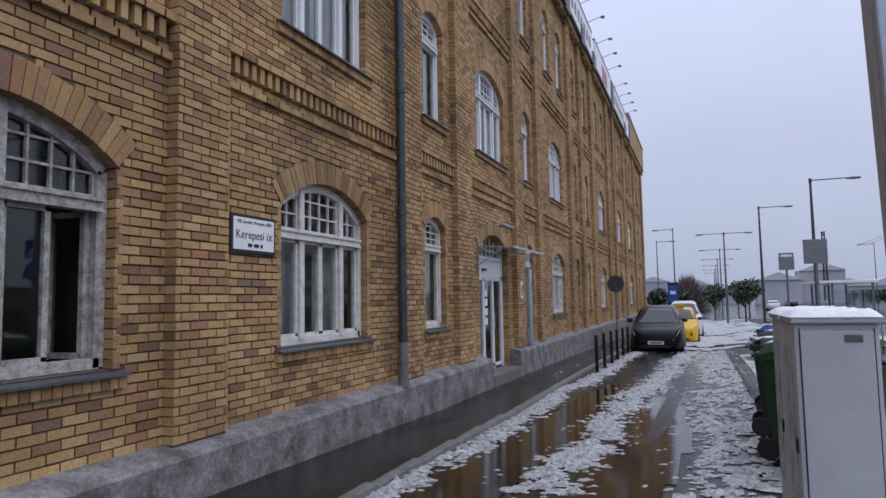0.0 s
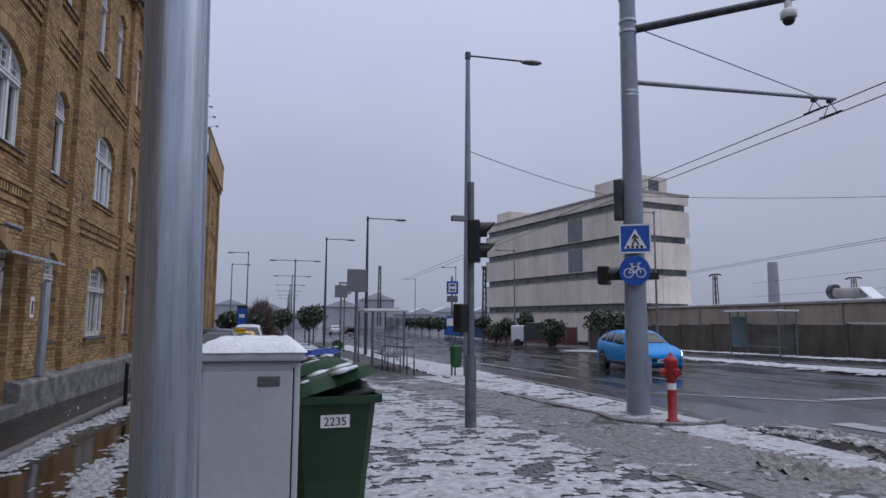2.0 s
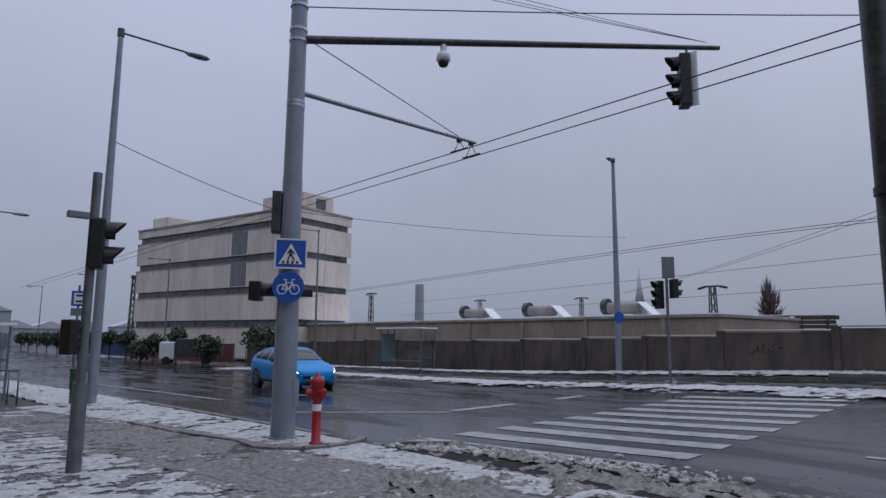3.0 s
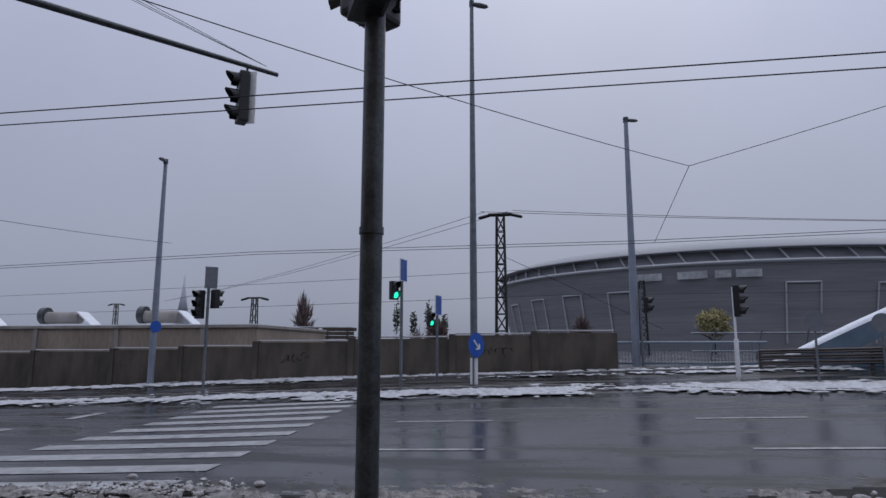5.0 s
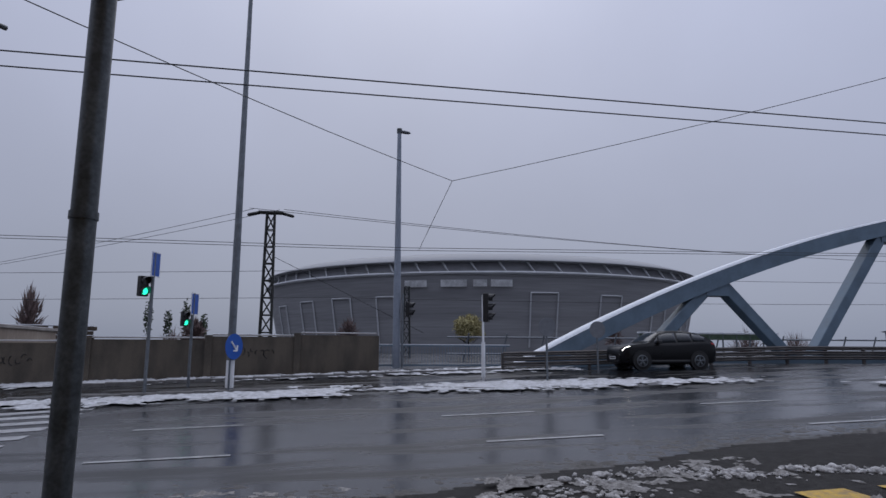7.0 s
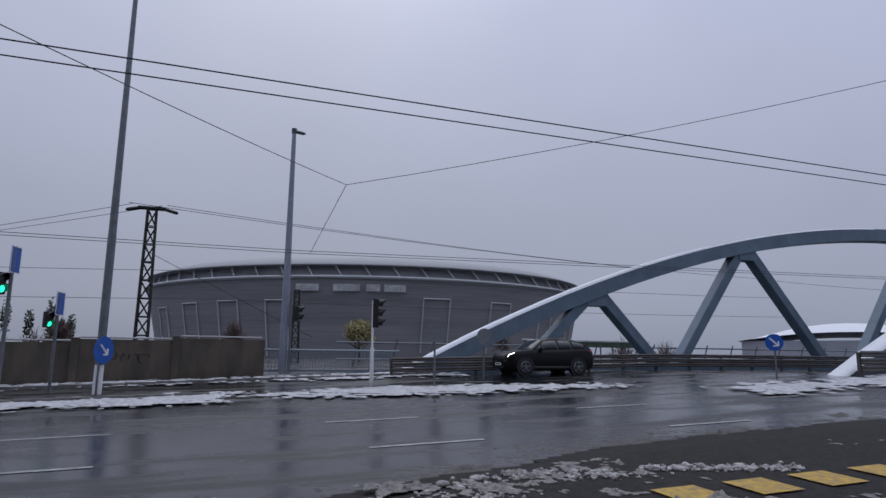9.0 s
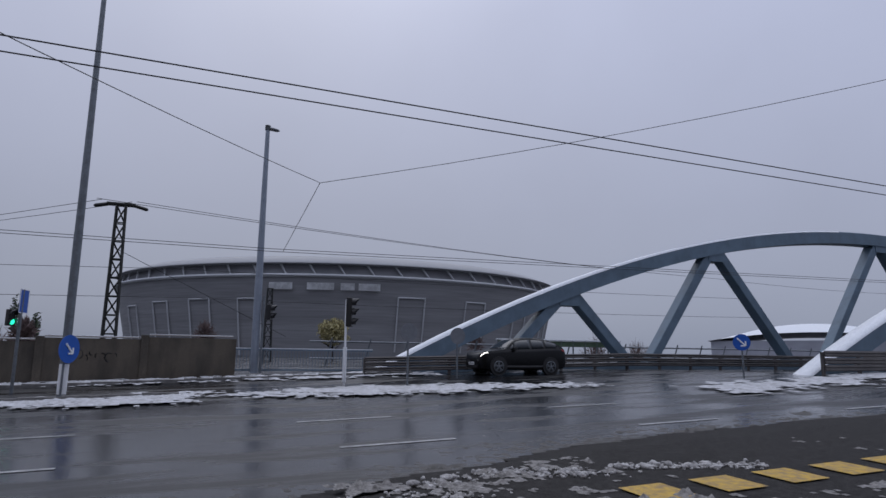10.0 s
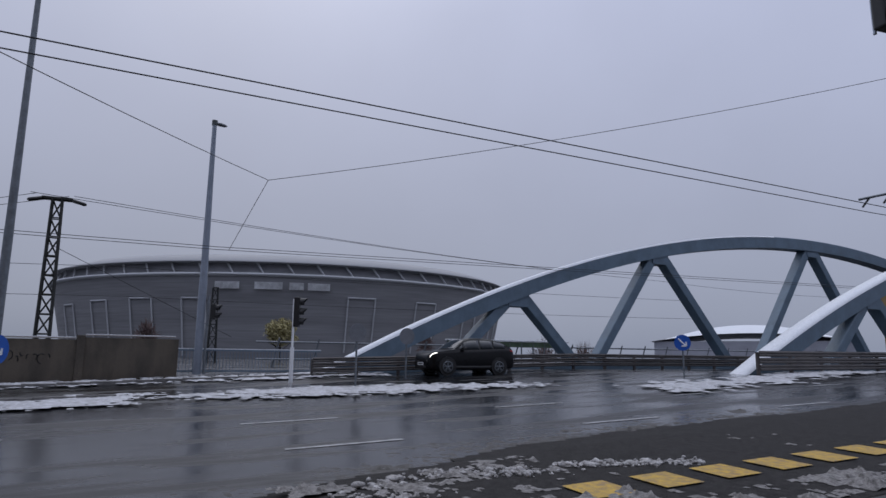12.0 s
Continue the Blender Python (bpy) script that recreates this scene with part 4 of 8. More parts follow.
def make_window(index, style, o, paint, curtains, open_leaf=False):
    label = ("wide arched window with white frame, small panes above" if style == "wide" else "narrow arched window with white frame and small panes") if not open_leaf else "wide arched window with peeling white frame, one casement open"
    w = thing("window_%d" % index, label, "window", kind="structure")
    x = XR - 0.17
    zt = o.sill + (o.crown - o.sill) * (0.66 if style == "wide" else 0.72)
    bm = bmesh.new()
    arc = o.arc(15, -0.045)
    pts = [(o.y0 + 0.045, o.sill + 0.02)] + [(max(o.y0 + 0.045, min(o.y1 - 0.045, y)), z) for y, z in arc] + [(o.y1 - 0.045, o.sill + 0.02)]
    for a, b in zip(pts, pts[1:]):
        if math.hypot(a[0] - b[0], a[1] - b[1]) > 1e-3:
            bar(bm, x - 0.03, a, b, 0.09, 0.1)
    bar(bm, x - 0.03, (o.y0 + 0.04, o.sill + 0.05), (o.y1 - 0.04, o.sill + 0.05), 0.08, 0.1)
    part("window_frame", bm, paint, w)
    bm = bmesh.new()
    bar(bm, x - 0.02, (o.y0 + 0.06, zt), (o.y1 - 0.06, zt), 0.10, 0.12)
    bar(bm, x, (o.y0 + 0.06, zt + 0.035), (o.y1 - 0.06, zt + 0.035), 0.025, 0.12)
    bar(bm, x, (o.y0 + 0.06, zt - 0.045), (o.y1 - 0.06, zt - 0.045), 0.02, 0.115)
    part("transom", bm, paint, w)
    if open_leaf:
        ym = o.y0 + 0.57 * (o.y1 - o.y0)
        bm = bmesh.new()
        bar(bm, x - 0.025, (ym, o.sill + 0.06), (ym, o.top(ym) - 0.06), 0.085, 0.11)
        part("mullion", bm, paint, w)
        bays_ = [(o.y0 + 0.09, ym - 0.04, 2), (ym + 0.04, o.y1 - 0.09, 2)]
    elif style == "wide":
        third = (o.y1 - o.y0 - 0.18) * 0.25
        ms = [o.y0 + 0.09 + third, o.y1 - 0.09 - third]
        for y in ms:
            bm = bmesh.new()
            bar(bm, x - 0.025, (y, o.sill + 0.06), (y, o.top(y) - 0.06), 0.085, 0.11)
            part("mullion", bm, paint, w)
        bays_ = [(o.y0 + 0.09, ms[0] - 0.04, 1), (ms[0] + 0.04, ms[1] - 0.04, 2), (ms[1] + 0.04, o.y1 - 0.09, 1)]
    else:
        bays_ = [(o.y0 + 0.09, o.y1 - 0.09, 1)]
    # glazing bars above the transom
    bm = bmesh.new()
    for a, b, leaves in bays_:
        n = 4 if leaves == 2 else (2 if style == "wide" else 3)
        for i in range(n + 1):
            y = a + (b - a) * i / n
            bar(bm, x + 0.01, (y, zt + 0.05), (y, o.top(y) - 0.05), 0.018 if 0 < i < n else 0.04, 0.03)
        nz = 3 if style == "wide" else 4
        for j in range(nz):
            z = zt + 0.06 + (o.crown - 0.1 - zt) * j / nz
            if z < min(o.top(a), o.top(b)) - 0.06:
                bar(bm, x + 0.012, (a, z), (b, z), 0.018 if j else 0.035, 0.026)
            elif z < o.top((a + b) / 2) - 0.06:
                h = math.sqrt(max(0.0, o.R**2 - (z - o.zc) ** 2)) - 0.06
                bar(bm, x + 0.012, (max(a, o.yc - h), z), (min(b, o.yc + h), z), 0.018, 0.026)
    part("glazing_bars", bm, paint, w)
    bm = bmesh.new()
    arch_sheet(bm, o, x, zt + 0.03, 0.06)
    part("pane", bm, M["glass"], w)
    # casements below the transom
    for a, b, leaves in bays_:
        for i in range(leaves):
            ya, yb = a + (b - a) * i / leaves, a + (b - a) * (i + 1) / leaves
            lf = bmesh.new()
            for p, q in (((ya + 0.02, o.sill + 0.1), (ya + 0.02, zt - 0.05)), ((yb - 0.02, o.sill + 0.1), (yb - 0.02, zt - 0.05)), ((ya, o.sill + 0.11), (yb, o.sill + 0.11)), ((ya, zt - 0.07), (yb, zt - 0.07))):
                bar(lf, x, p, q, 0.042, 0.05)
            c = part("casement", lf, paint, w)
            g = part("pane", bx(x + 0.012, x + 0.018, ya + 0.035, yb - 0.035, o.sill + 0.125, zt - 0.085), M["glass"], c)
            if open_leaf and ya > o.yc and i == 1:                # opened into the room
                c.matrix_basis = Matrix.Translation((x, yb, 0)) @ Matrix.Rotation(radians(-82), 4, "Z") @ Matrix.Translation((-x, -yb, 0))
    # sill of zinc on the brick sill
    bm = bmesh.new()
    prism(bm, [(XR - 0.2, o.sill + 0.02), (XR + 0.09, o.sill - 0.025), (XR + 0.09, o.sill - 0.045), (XR + 0.06, o.sill - 0.035), (XR - 0.2, o.sill - 0.005)], o.y0 - 0.1, o.y1 + 0.1)
    part("window_sill", bm, M["sill"], w, "dark zinc sill sheet")
    if curtains:
        bm = bmesh.new()
        ys = np.linspace(o.y0 + 0.06, o.y1 - 0.06, int((o.y1 - o.y0) / 0.03))
        top = zt - 0.03 if style == "wide" else zt
        vs = [[bm.verts.new((XR - 0.30 + 0.02 * math.sin(y * 55 + 2 * math.sin(y * 9)), y, z)) for y in ys] for z in (o.sill + 0.08, top)]
        for i in range(len(ys) - 1):
            gap = 0.5 + 0.5 * math.sin(ys[i] * 6.1 + index * 1.7)
            if gap > curtains:
                bm.faces.new((vs[0][i], vs[0][i + 1], vs[1][i + 1], vs[1][i]))
        part("curtain", bm, M["curtain"], w, "pale net curtain", True)
    return w


for i, (style, o) in enumerate(WINDOWS):
    first = o.yc < 3 and o.sill < 2
    paint = M["peeling"] if first else M["white_paint"] if o.sill < 2 else M["white_new"]
    make_window(i + 1, style, o, paint, 0 if first else (0.12 if o.sill > 3 else 0.3), first)

# ---- entrance doors ----
def make_door(index, o, canopy):
    d = thing("door_%d" % index, "white framed glass double door under an arched fanlight", "door", kind="structure")
    x = XR - 0.21
    zt, z1 = 2.02, 2.42
    bm = bmesh.new()
    for a, b, w in (((o.y0 + 0.04, 0.03), (o.y0 + 0.04, o.top(o.y0 + 0.04)), 0.09), ((o.y1 - 0.04, 0.03), (o.y1 - 0.04, o.top(o.y1 - 0.04)), 0.09), ((o.y0, zt), (o.y1, zt), 0.07), ((o.y0, z1), (o.y1, z1), 0.07)):
        bar(bm, x - 0.03, a, b, w, 0.09)
    part("door_frame", bm, M["white_new"], d)
    part("transom_panel", bx(x, x + 0.03, o.y0 + 0.06, o.y1 - 0.06, zt, z1), M["white_new"], d, "white panel over the door")
    part("sensor", bx(x + 0.03, x + 0.09, o.yc - 0.35, o.yc - 0.15, zt + 0.12, zt + 0.17, 0.01), M["black"], d, "black door sensor")
    bm = bmesh.new()
    for i in range(1, 8):
        y = o.y0 + (o.y1 - o.y0) * i / 8
        bar(bm, x, (y, z1), (y, max(z1 + 0.03, o.top(y) - 0.02)), 0.02, 0.03)
    bar(bm, x, (o.y0 + 0.1, z1 + 0.16), (o.y1 - 0.1, z1 + 0.16), 0.02, 0.03)
    part("fanlight_bars", bm, M["white_paint"], d)
    bm = bmesh.new()
    arch_sheet(bm, o, x, z1, 0.03)
    part("pane", bm, M["glass"], d)
    n = 3
    for i in range(n):
        a, b = o.y0 + 0.09 + (o.y1 - o.y0 - 0.18) * i / n, o.y0 + 0.09 + (o.y1 - o.y0 - 0.18) * (i + 1) / n
        lf = bmesh.new()
        for p, q in (((a + 0.03, 0.05), (a + 0.03, zt)), ((b - 0.03, 0.05), (b - 0.03, zt)), ((a, 0.12), (b, 0.12)), ((a, zt - 0.05), (b, zt - 0.05))):
            bar(lf, x, p, q, 0.06, 0.055)
        leaf = part("door_leaf", lf, M["white_new"], d)
        part("pane", bx(x + 0.02, x + 0.026, a + 0.05, b - 0.05, 0.14, zt - 0.07), M["glass"], leaf)
        if i == 1:
            part("door_handle", rod((x + 0.1, b - 0.06, 0.9), (x + 0.1, b - 0.06, 1.25), 0.012, n=8), M["galv"], leaf, "steel pull handle")
            for k in range(4):
                part("notice", bx(x + 0.028, x + 0.031, a + 0.12, a + 0.32, 1.0 + k * 0.2, 1.15 + k * 0.2), M["sign_white"], leaf, "white paper notice")
    part("threshold", bx(XR - 0.6, XL + 0.02, o.y0, o.y1, -0.9, 0.035, 0.01), M["kerb"], d, "worn concrete door step")
    if canopy:
        bm = bmesh.new()
        prism(bm, [(XR - 0.2, 2.60), (XR + 0.75, 2.54), (XR + 0.75, 2.555), (XR - 0.2, 2.615)], o.y0 - 0.12, o.y1 + 0.25)
        part("canopy", bm, M["glass"], d, "flat glass canopy with steel edge")
        bm = bmesh.new()
        box(bm, XR + 0.74, XR + 0.765, o.y0 - 0.14, o.y1 + 0.27, 2.53, 2.57)
        for yy in (o.y0 - 0.12, o.y1 + 0.25):
            prism(bm, [(XR - 0.02, 2.575), (XR + 0.75, 2.53), (XR + 0.75, 2.56), (XR - 0.02, 2.61)], yy - 0.012, yy + 0.012)
            tube(bm, (XR, yy, 2.2), (XR + 0.55, yy, 2.54), 0.010, n=6)
        part("canopy_frame", bm, M["galv"], d, "steel canopy brackets")


make_door(1, DOORS[0], True)
make_door(2, DOORS[1], False)

# ---- fittings on the front ----
dp = thing("downpipe", "dark zinc rainwater downpipe with a pale cast foot", "downpipe")
bm = bmesh.new()
tube(bm, (-3.85, 8.07, 0.95), (-3.85, 8.07, 11.4), 0.062, n=14)
part("pipe", bm, M["pipe"], dp, smooth=False)
for z in (1.0, 2.75, 4.5, 6.2, 8.0, 9.8):
    part("collar", rod((-3.85, 8.07, z), (-3.85, 8.07, z + 0.07), 0.074, n=14), M["pipe"], dp)
part("foot_pipe", rod((-3.85, 8.07, 0.36), (-3.85, 8.07, 0.97), 0.072, 0.07, 14), M["kerb"], dp, "pale grey cast-iron foot")

sign = thing("street_sign", "white enamel street name plate in a dark frame", "sign")
SX = XR + 0.035
part("frame", bx(XR, SX, 4.74, 5.42, 2.02, 2.40, 0.008), M["black"], sign, "dark metal frame")
part("plate", bx(SX - 0.004, SX + 0.008, 4.775, 5.385, 2.055, 2.365, 0.004), M["sign_white"], sign)


def lettering(name, body, size, m, parent, material, extrude=0.0015, align="CENTER"):
    cu = bpy.data.curves.new(name, "FONT")
    cu.body, cu.size, cu.extrude, cu.align_x = body, size, extrude, align
    tmp = bpy.data.objects.new(name, cu)
    scene.collection.objects.link(tmp)
    me = bpy.data.meshes.new_from_object(tmp.evaluated_get(bpy.context.evaluated_depsgraph_get()))
    bpy.data.objects.remove(tmp)
    me.materials.clear()
    me.materials.append(material)
    ob = new(name, me)
    ob.parent = parent
    ob.matrix_basis = m
    return ob


FACE = pose(0, 0, 0, 90, 0, 90)
lettering("lettering", "Kerepesi út", 0.118, Matrix.Translation((SX + 0.009, 5.08, 2.165)) @ FACE, sign, M["black"])
lettering("district_lettering", "VIII. kerület, Kerepes dűlő", 0.048, Matrix.Translation((SX + 0.009, 5.08, 2.31)) @ FACE, sign, M["black"])
for y0, y1 in ((4.98, 5.04), (5.07, 5.14), (5.17, 5.20)):
    part("number_bar", bx(SX + 0.007, SX + 0.011, y0, y1, 2.085, 2.12), M["black"], sign)

spot = thing("wall_spotlight", "small grey twin spotlight over the entrance arch", "lamp")
part("bracket", rod((XR, 13.4, 3.15), (XR + 0.2, 13.4, 3.12), 0.02, n=8), M["sign_back"], spot)
for yy in (13.25, 13.6):
    part("lamp_head", rod((XR + 0.15, yy, 3.15), (XR + 0.27, yy + 0.06, 3.09), 0.035, 0.05, 12), M["sign_back"], spot)
num = thing("number_plate", "small white enamel plate beside the entrance", "sign")
part("plate", bx(XP + 0.002, XP + 0.016, 14.72, 14.9, 1.55, 1.95, 0.004), M["sign_white"], num)
part("number_bar", bx(XP + 0.016, XP + 0.02, 14.77, 14.85, 1.62, 1.87), M["black"], num)
flood = thing("flood_board", "tall narrow steel sheet panel fixed beside the entrance", "panel")
part("sheet", bx(XR, XR + 0.2, 15.3, 15.56, 0.42, 2.25, 0.01), M["galv"], flood)

# billboards on the parapet with lamps on arms
for k, (y0, y1, col) in enumerate(((10.0, 20.8, "pink"), (21.6, 26.8, "white"), (27.6, 33.0, "pink"), (34.0, 41.8, "white"))):
    b = thing("roof_banner", "weathered white roof banner with faded lettering" if col == "white" else "weathered white and pink roof banner", "billboard", group="roof banners")
    part("panel", bx(-3.84, -3.77, y0, y1, 11.57, 12.75), M["sign_white"], b)
    if col == "pink":
        M.setdefault("pink", mat("faded_red_print", (0.55, 0.20, 0.22), 0.6, var=0.1, scale=1, bump=0))
        part("print", bx(-3.77, -3.762, y0 + 2.2, y1 - 1.5, 11.7, 12.4), M["pink"], b, "faded red print")
    else:
        for j in range(7):
            part("lettering_bar", bx(-3.77, -3.762, y0 + 0.5 + j * 0.65, y0 + 0.85 + j * 0.65, 11.9, 12.35), M["sign_back"], b)
    part("frame", bx(-3.85, -3.75, y0 - 0.05, y1 + 0.05, 12.75, 12.80), M["midpole"], b)
    for yy in np.arange(y0 + 0.6, y1, 1.8):
        bm = bmesh.new()
        pipe(bm, [(-3.8, yy, 12.78), (-3.2, yy, 12.95)], 0.014, 6)
        box(bm, -3.24, -3.08, yy - 0.07, yy + 0.07, 12.88, 12.94)
        part("lamp_arm", bm, M["sign_back"], b)

# ---- poles, signals and signs on the corner ----
def disc(bm, c, r, n=24, thick=0.004, axis="y"):
    """A round plate that faces -y."""
    vs = [[bm.verts.new((c[0] + r * math.cos(2 * math.pi * i / n), c[1] + dy, c[2] + r * math.sin(2 * math.pi * i / n))) for i in range(n)] for dy in (0, thick)]
    bm.faces.new(vs[0])
    bm.faces.new(vs[1][::-1])
    for i in range(n):
        bm.faces.new((vs[0][i], vs[1][i], vs[1][(i + 1) % n], vs[0][(i + 1) % n]))
    return bm


def signal_head(parent, m, lamps=3, lit=None, plate=False, name="signal_head", s=1.0):
    """A black signal head that shows its lenses towards -y."""
    h = 0.34 * lamps * s
    bm = bmesh.new()
    box(bm, -0.16 * s, 0.16 * s, 0, 0.2 * s, 0, h, None, 0.03 * s)
    head = part(name, bm, M["black"], parent, "black signal head with visors")
    head.matrix_basis = m
    for i in range(lamps):
        z = (0.17 + 0.34 * i) * s
        bm = bmesh.new()
        n = 14
        r0, r1 = 0.13 * s, 0.145 * s
        pts = []
        for k in range(n + 1):
            a = radians(-35 + 250 * k / n)
            dep = 0.24 * s * (0.45 + 0.55 * max(0, math.sin(a)))
            pts.append(((r1 * math.cos(a), 0, z + r1 * math.sin(a)), (r1 * math.cos(a), -dep, z + r1 * math.sin(a)), (r0 * math.cos(a), -dep, z + r0 * math.sin(a)), (r0 * math.cos(a), 0, z + r0 * math.sin(a))))
        vs = [[bm.verts.new(p) for p in q] for q in pts]
        for a, b in zip(vs, vs[1:]):
            for j in range(4):
                bm.faces.new((a[j], a[(j + 1) % 4], b[(j + 1) % 4], b[j]))
        part("visor", bm, M["black"], head)
        col = M["lens_green"] if lit == i else M["lens_dark"]
        part("lens", disc(bmesh.new(), (0, -0.006, z), 0.12 * s, 20, 0.01), col, head)
    if plate:
        part("backplate", bx(-0.3 * s, 0.3 * s, 0.08 * s, 0.1 * s, -0.1, h + 0.1), M["sign_white"], head, "white rimmed back plate")
    return head


M["lens_dark"] = mat("dark_lens", (0.03, 0.03, 0.03), 0.25, var=0.1, bump=0)
M["lens_green"] = glow_mat("lit_green_lens", (0.02, 0.75, 0.42), 2.2)
M["headlight_on"] = glow_mat("lit_headlight", (1.0, 0.98, 0.92), 6.0)
M["tail_red"] = glow_mat("lit_tail_light", (0.7, 0.03, 0.02), 1.2)


def yaw_to(x, y, tx, ty):
    """Turn that makes -y look from (x, y) to (tx, ty)."""
    return math.degrees(math.atan2(ty - y, tx - x)) + 90


def sign_plate(parent, m, w, h, face, back=M["sign_back"], name="sign_plate", label="", rim=None):
    p = part(name, bx(-w / 2, w / 2, 0, 0.012, 0, h, 0.004), face, parent, label)
    p.matrix_basis = m
    part("back", bx(-w / 2 + 0.01, w / 2 - 0.01, 0.012, 0.02, 0.01, h - 0.01), back, p)
    if rim:
        bm = bmesh.new()
        for a, b, c, d in ((-w / 2, w / 2, 0, 0.025), (-w / 2, w / 2, h - 0.025, h), (-w / 2, -w / 2 + 0.025, 0, h), (w / 2 - 0.025, w / 2, 0, h)):
            box(bm, a, b, -0.003, 0.001, c, d)
        part("rim", bm, rim, p)
    return p


def fig(parent, name, bm, material):
    return part(name, bm, material, parent)


# galvanised sign pole close to the path
gp = thing("sign_pole", "shiny galvanised steel sign pole on the pavement", "pole", pose(0.492, 1.816, -0.02, 0, -1.25, 0))
part("tube", rod((0, 0, 0), (0, 0, 3.6), 0.037, n=24), M["galv"], gp)
part("seam", bx(0.035, 0.039, -0.002, 0.002, 0, 3.6), M["galv"], gp)

# tall octagonal mast with its arms
mast = thing("traction_mast", "tall grey steel mast carrying signals, signs and arms", "mast", on_ground(6.6, 10.87))
bm = bmesh.new()
tube(bm, (0, 0, -0.05), (0, 0, 4.3), 0.20, 0.165, 10)
tube(bm, (0, 0, 4.3), (0, 0, 10.7), 0.160, 0.12, 16)
part("shaft", bm, M["bluegrey"], mast)
part("base_plate", rod((0, 0, -0.02), (0, 0, 0.03), 0.26, n=16), M["bluegrey"], mast)
for z in (4.3, 5.55, 5.62, 6.75, 6.95, 7.4):
    part("clamp_band", rod((0, 0, z), (0, 0, z + 0.05), 0.158, n=16), M["galv"], mast)
part("inspection_door", bx(0.05, 0.16, -0.19, -0.182, 0.5, 0.95, 0.003), M["bluegrey"], mast)
toC = yaw_to(6.6, 10.87, 0.9, 1.3)
face = Matrix.Rotation(radians(toC), 4, "Z")
p = sign_plate(mast, face @ pose(0.02, -0.25, 2.72), 0.52, 0.50, M["sign_blue"], label="blue pedestrian crossing sign", rim=M["sign_white"])
bm = bmesh.new()
prism(bm, [(-0.19, 0.08), (0.19, 0.08), (0, 0.42)], -0.004, 0.0)
part("triangle", bm, M["sign_white"], p)
bm = bmesh.new()
for a, b in (((-0.01, 0.33), (0.0, 0.24)), ((0.0, 0.25), (-0.05, 0.14)), ((0.0, 0.25), (0.06, 0.14)), ((-0.005, 0.31), (0.06, 0.25)), ((-0.005, 0.31), (-0.05, 0.25))):
    tube(bm, (a[0], -0.006, a[1]), (b[0], -0.006, b[1]), 0.013, n=6)
for i in range(4):
    box(bm, -0.14 + 0.075 * i, -0.10 + 0.075 * i, -0.007, -0.003, 0.085, 0.13)
part("walker_symbol", bm, M["black"], p)
bm = disc(bmesh.new(), (0.0, -0.27, 2.66), 0.255, 32, 0.012)
b = part("bike_sign", bm, M["sign_blue"], mast, "round blue sign with white bicycle")
b.matrix_basis = face @ pose(0, 0, -0.24)
bm = bmesh.new()
for cx in (-0.1, 0.1):
    for i in range(18):
        a0, a1 = 2 * math.pi * i / 18, 2 * math.pi * (i + 1) / 18
        tube(bm, (cx + 0.075 * math.cos(a0), -0.277, 2.62 + 0.075 * math.sin(a0)), (cx + 0.075 * math.cos(a1), -0.277, 2.62 + 0.075 * math.sin(a1)), 0.009, n=5)
for a, c in (((-0.1, 2.62), (-0.04, 2.73)), ((-0.04, 2.73), (0.07, 2.73)), ((0.1, 2.62), (0.05, 2.78)), ((0.05, 2.78), (0.10, 2.79)), ((-0.04, 2.73), (0.0, 2.62)), ((0.0, 2.62), (-0.1, 2.62)), ((0.0, 2.62), (0.07, 2.73)), ((-0.04, 2.73), (-0.05, 2.77)), ((-0.08, 2.775), (-0.02, 2.775))):
    tube(bm, (a[0], -0.277, a[1]), (c[0], -0.277, c[1]), 0.008, n=5)
part("bicycle_symbol", bm, M["sign_white"], b)
signal_head(mast, face @ pose(-0.42, 0.0, 2.2, 0, 0, 80), 1, s=0.95)
part("signal_bracket", bx(-0.4, 0.4, -0.03, 0.03, 2.28, 2.4), M["black"], mast, "dark bracket of the side signals").matrix_basis = face
part("control_box", bx(-0.32, -0.17, -0.1, 0.18, 3.35, 4.05, 0.01), M["pipe"], mast, "grey-green box on the mast").matrix_basis = face
# long arm over the road, with dome camera and signal
TIP = Vector((14.15, 6.6, 7.75)) - Vector((6.6, 10.87, 0))
ARM0 = Vector((0.1, -0.06, 6.82))
bm = bmesh.new()
tube(bm, ARM0, TIP, 0.075, 0.05, 12)
part("signal_arm", bm, M["darkpole"], mast, "dark steel arm reaching over the road")
dome_at = ARM0.lerp(TIP, 0.295)
bm = bmesh.new()
tube(bm, dome_at + Vector((0, 0, -0.06)), dome_at + Vector((0, 0, -0.22)), 0.06, 0.06, 10)
lathe(bm, [(0.11, -0.22), (0.13, -0.26), (0.13, -0.36), (0.09, -0.38)], 16, dome_at)
d = part("dome_camera", bm, M["sign_white"], mast, "white dome camera under the arm")
bm = lathe(bmesh.new(), [(0.10, -0.38), (0.10, -0.42), (0.07, -0.47), (0.01, -0.49)], 16, dome_at)
part("dome", bm, M["black"], d)
hd = ARM0.lerp(TIP, 0.895)
arm_yaw = math.degrees(math.atan2(TIP.y - ARM0.y, TIP.x - ARM0.x))
signal_head(mast, Matrix.Translation(hd + Vector((0, 0.1, -1.28))) @ Matrix.Rotation(radians(217), 4, "Z"), 3, s=1.1, plate=False)
part("hanger", rod(hd + Vector((0.2, 0, 0.05)), hd + Vector((0.2, 0.05, -1.2)), 0.03, n=8), M["galv"], mast, "steel hanger beside the signal")
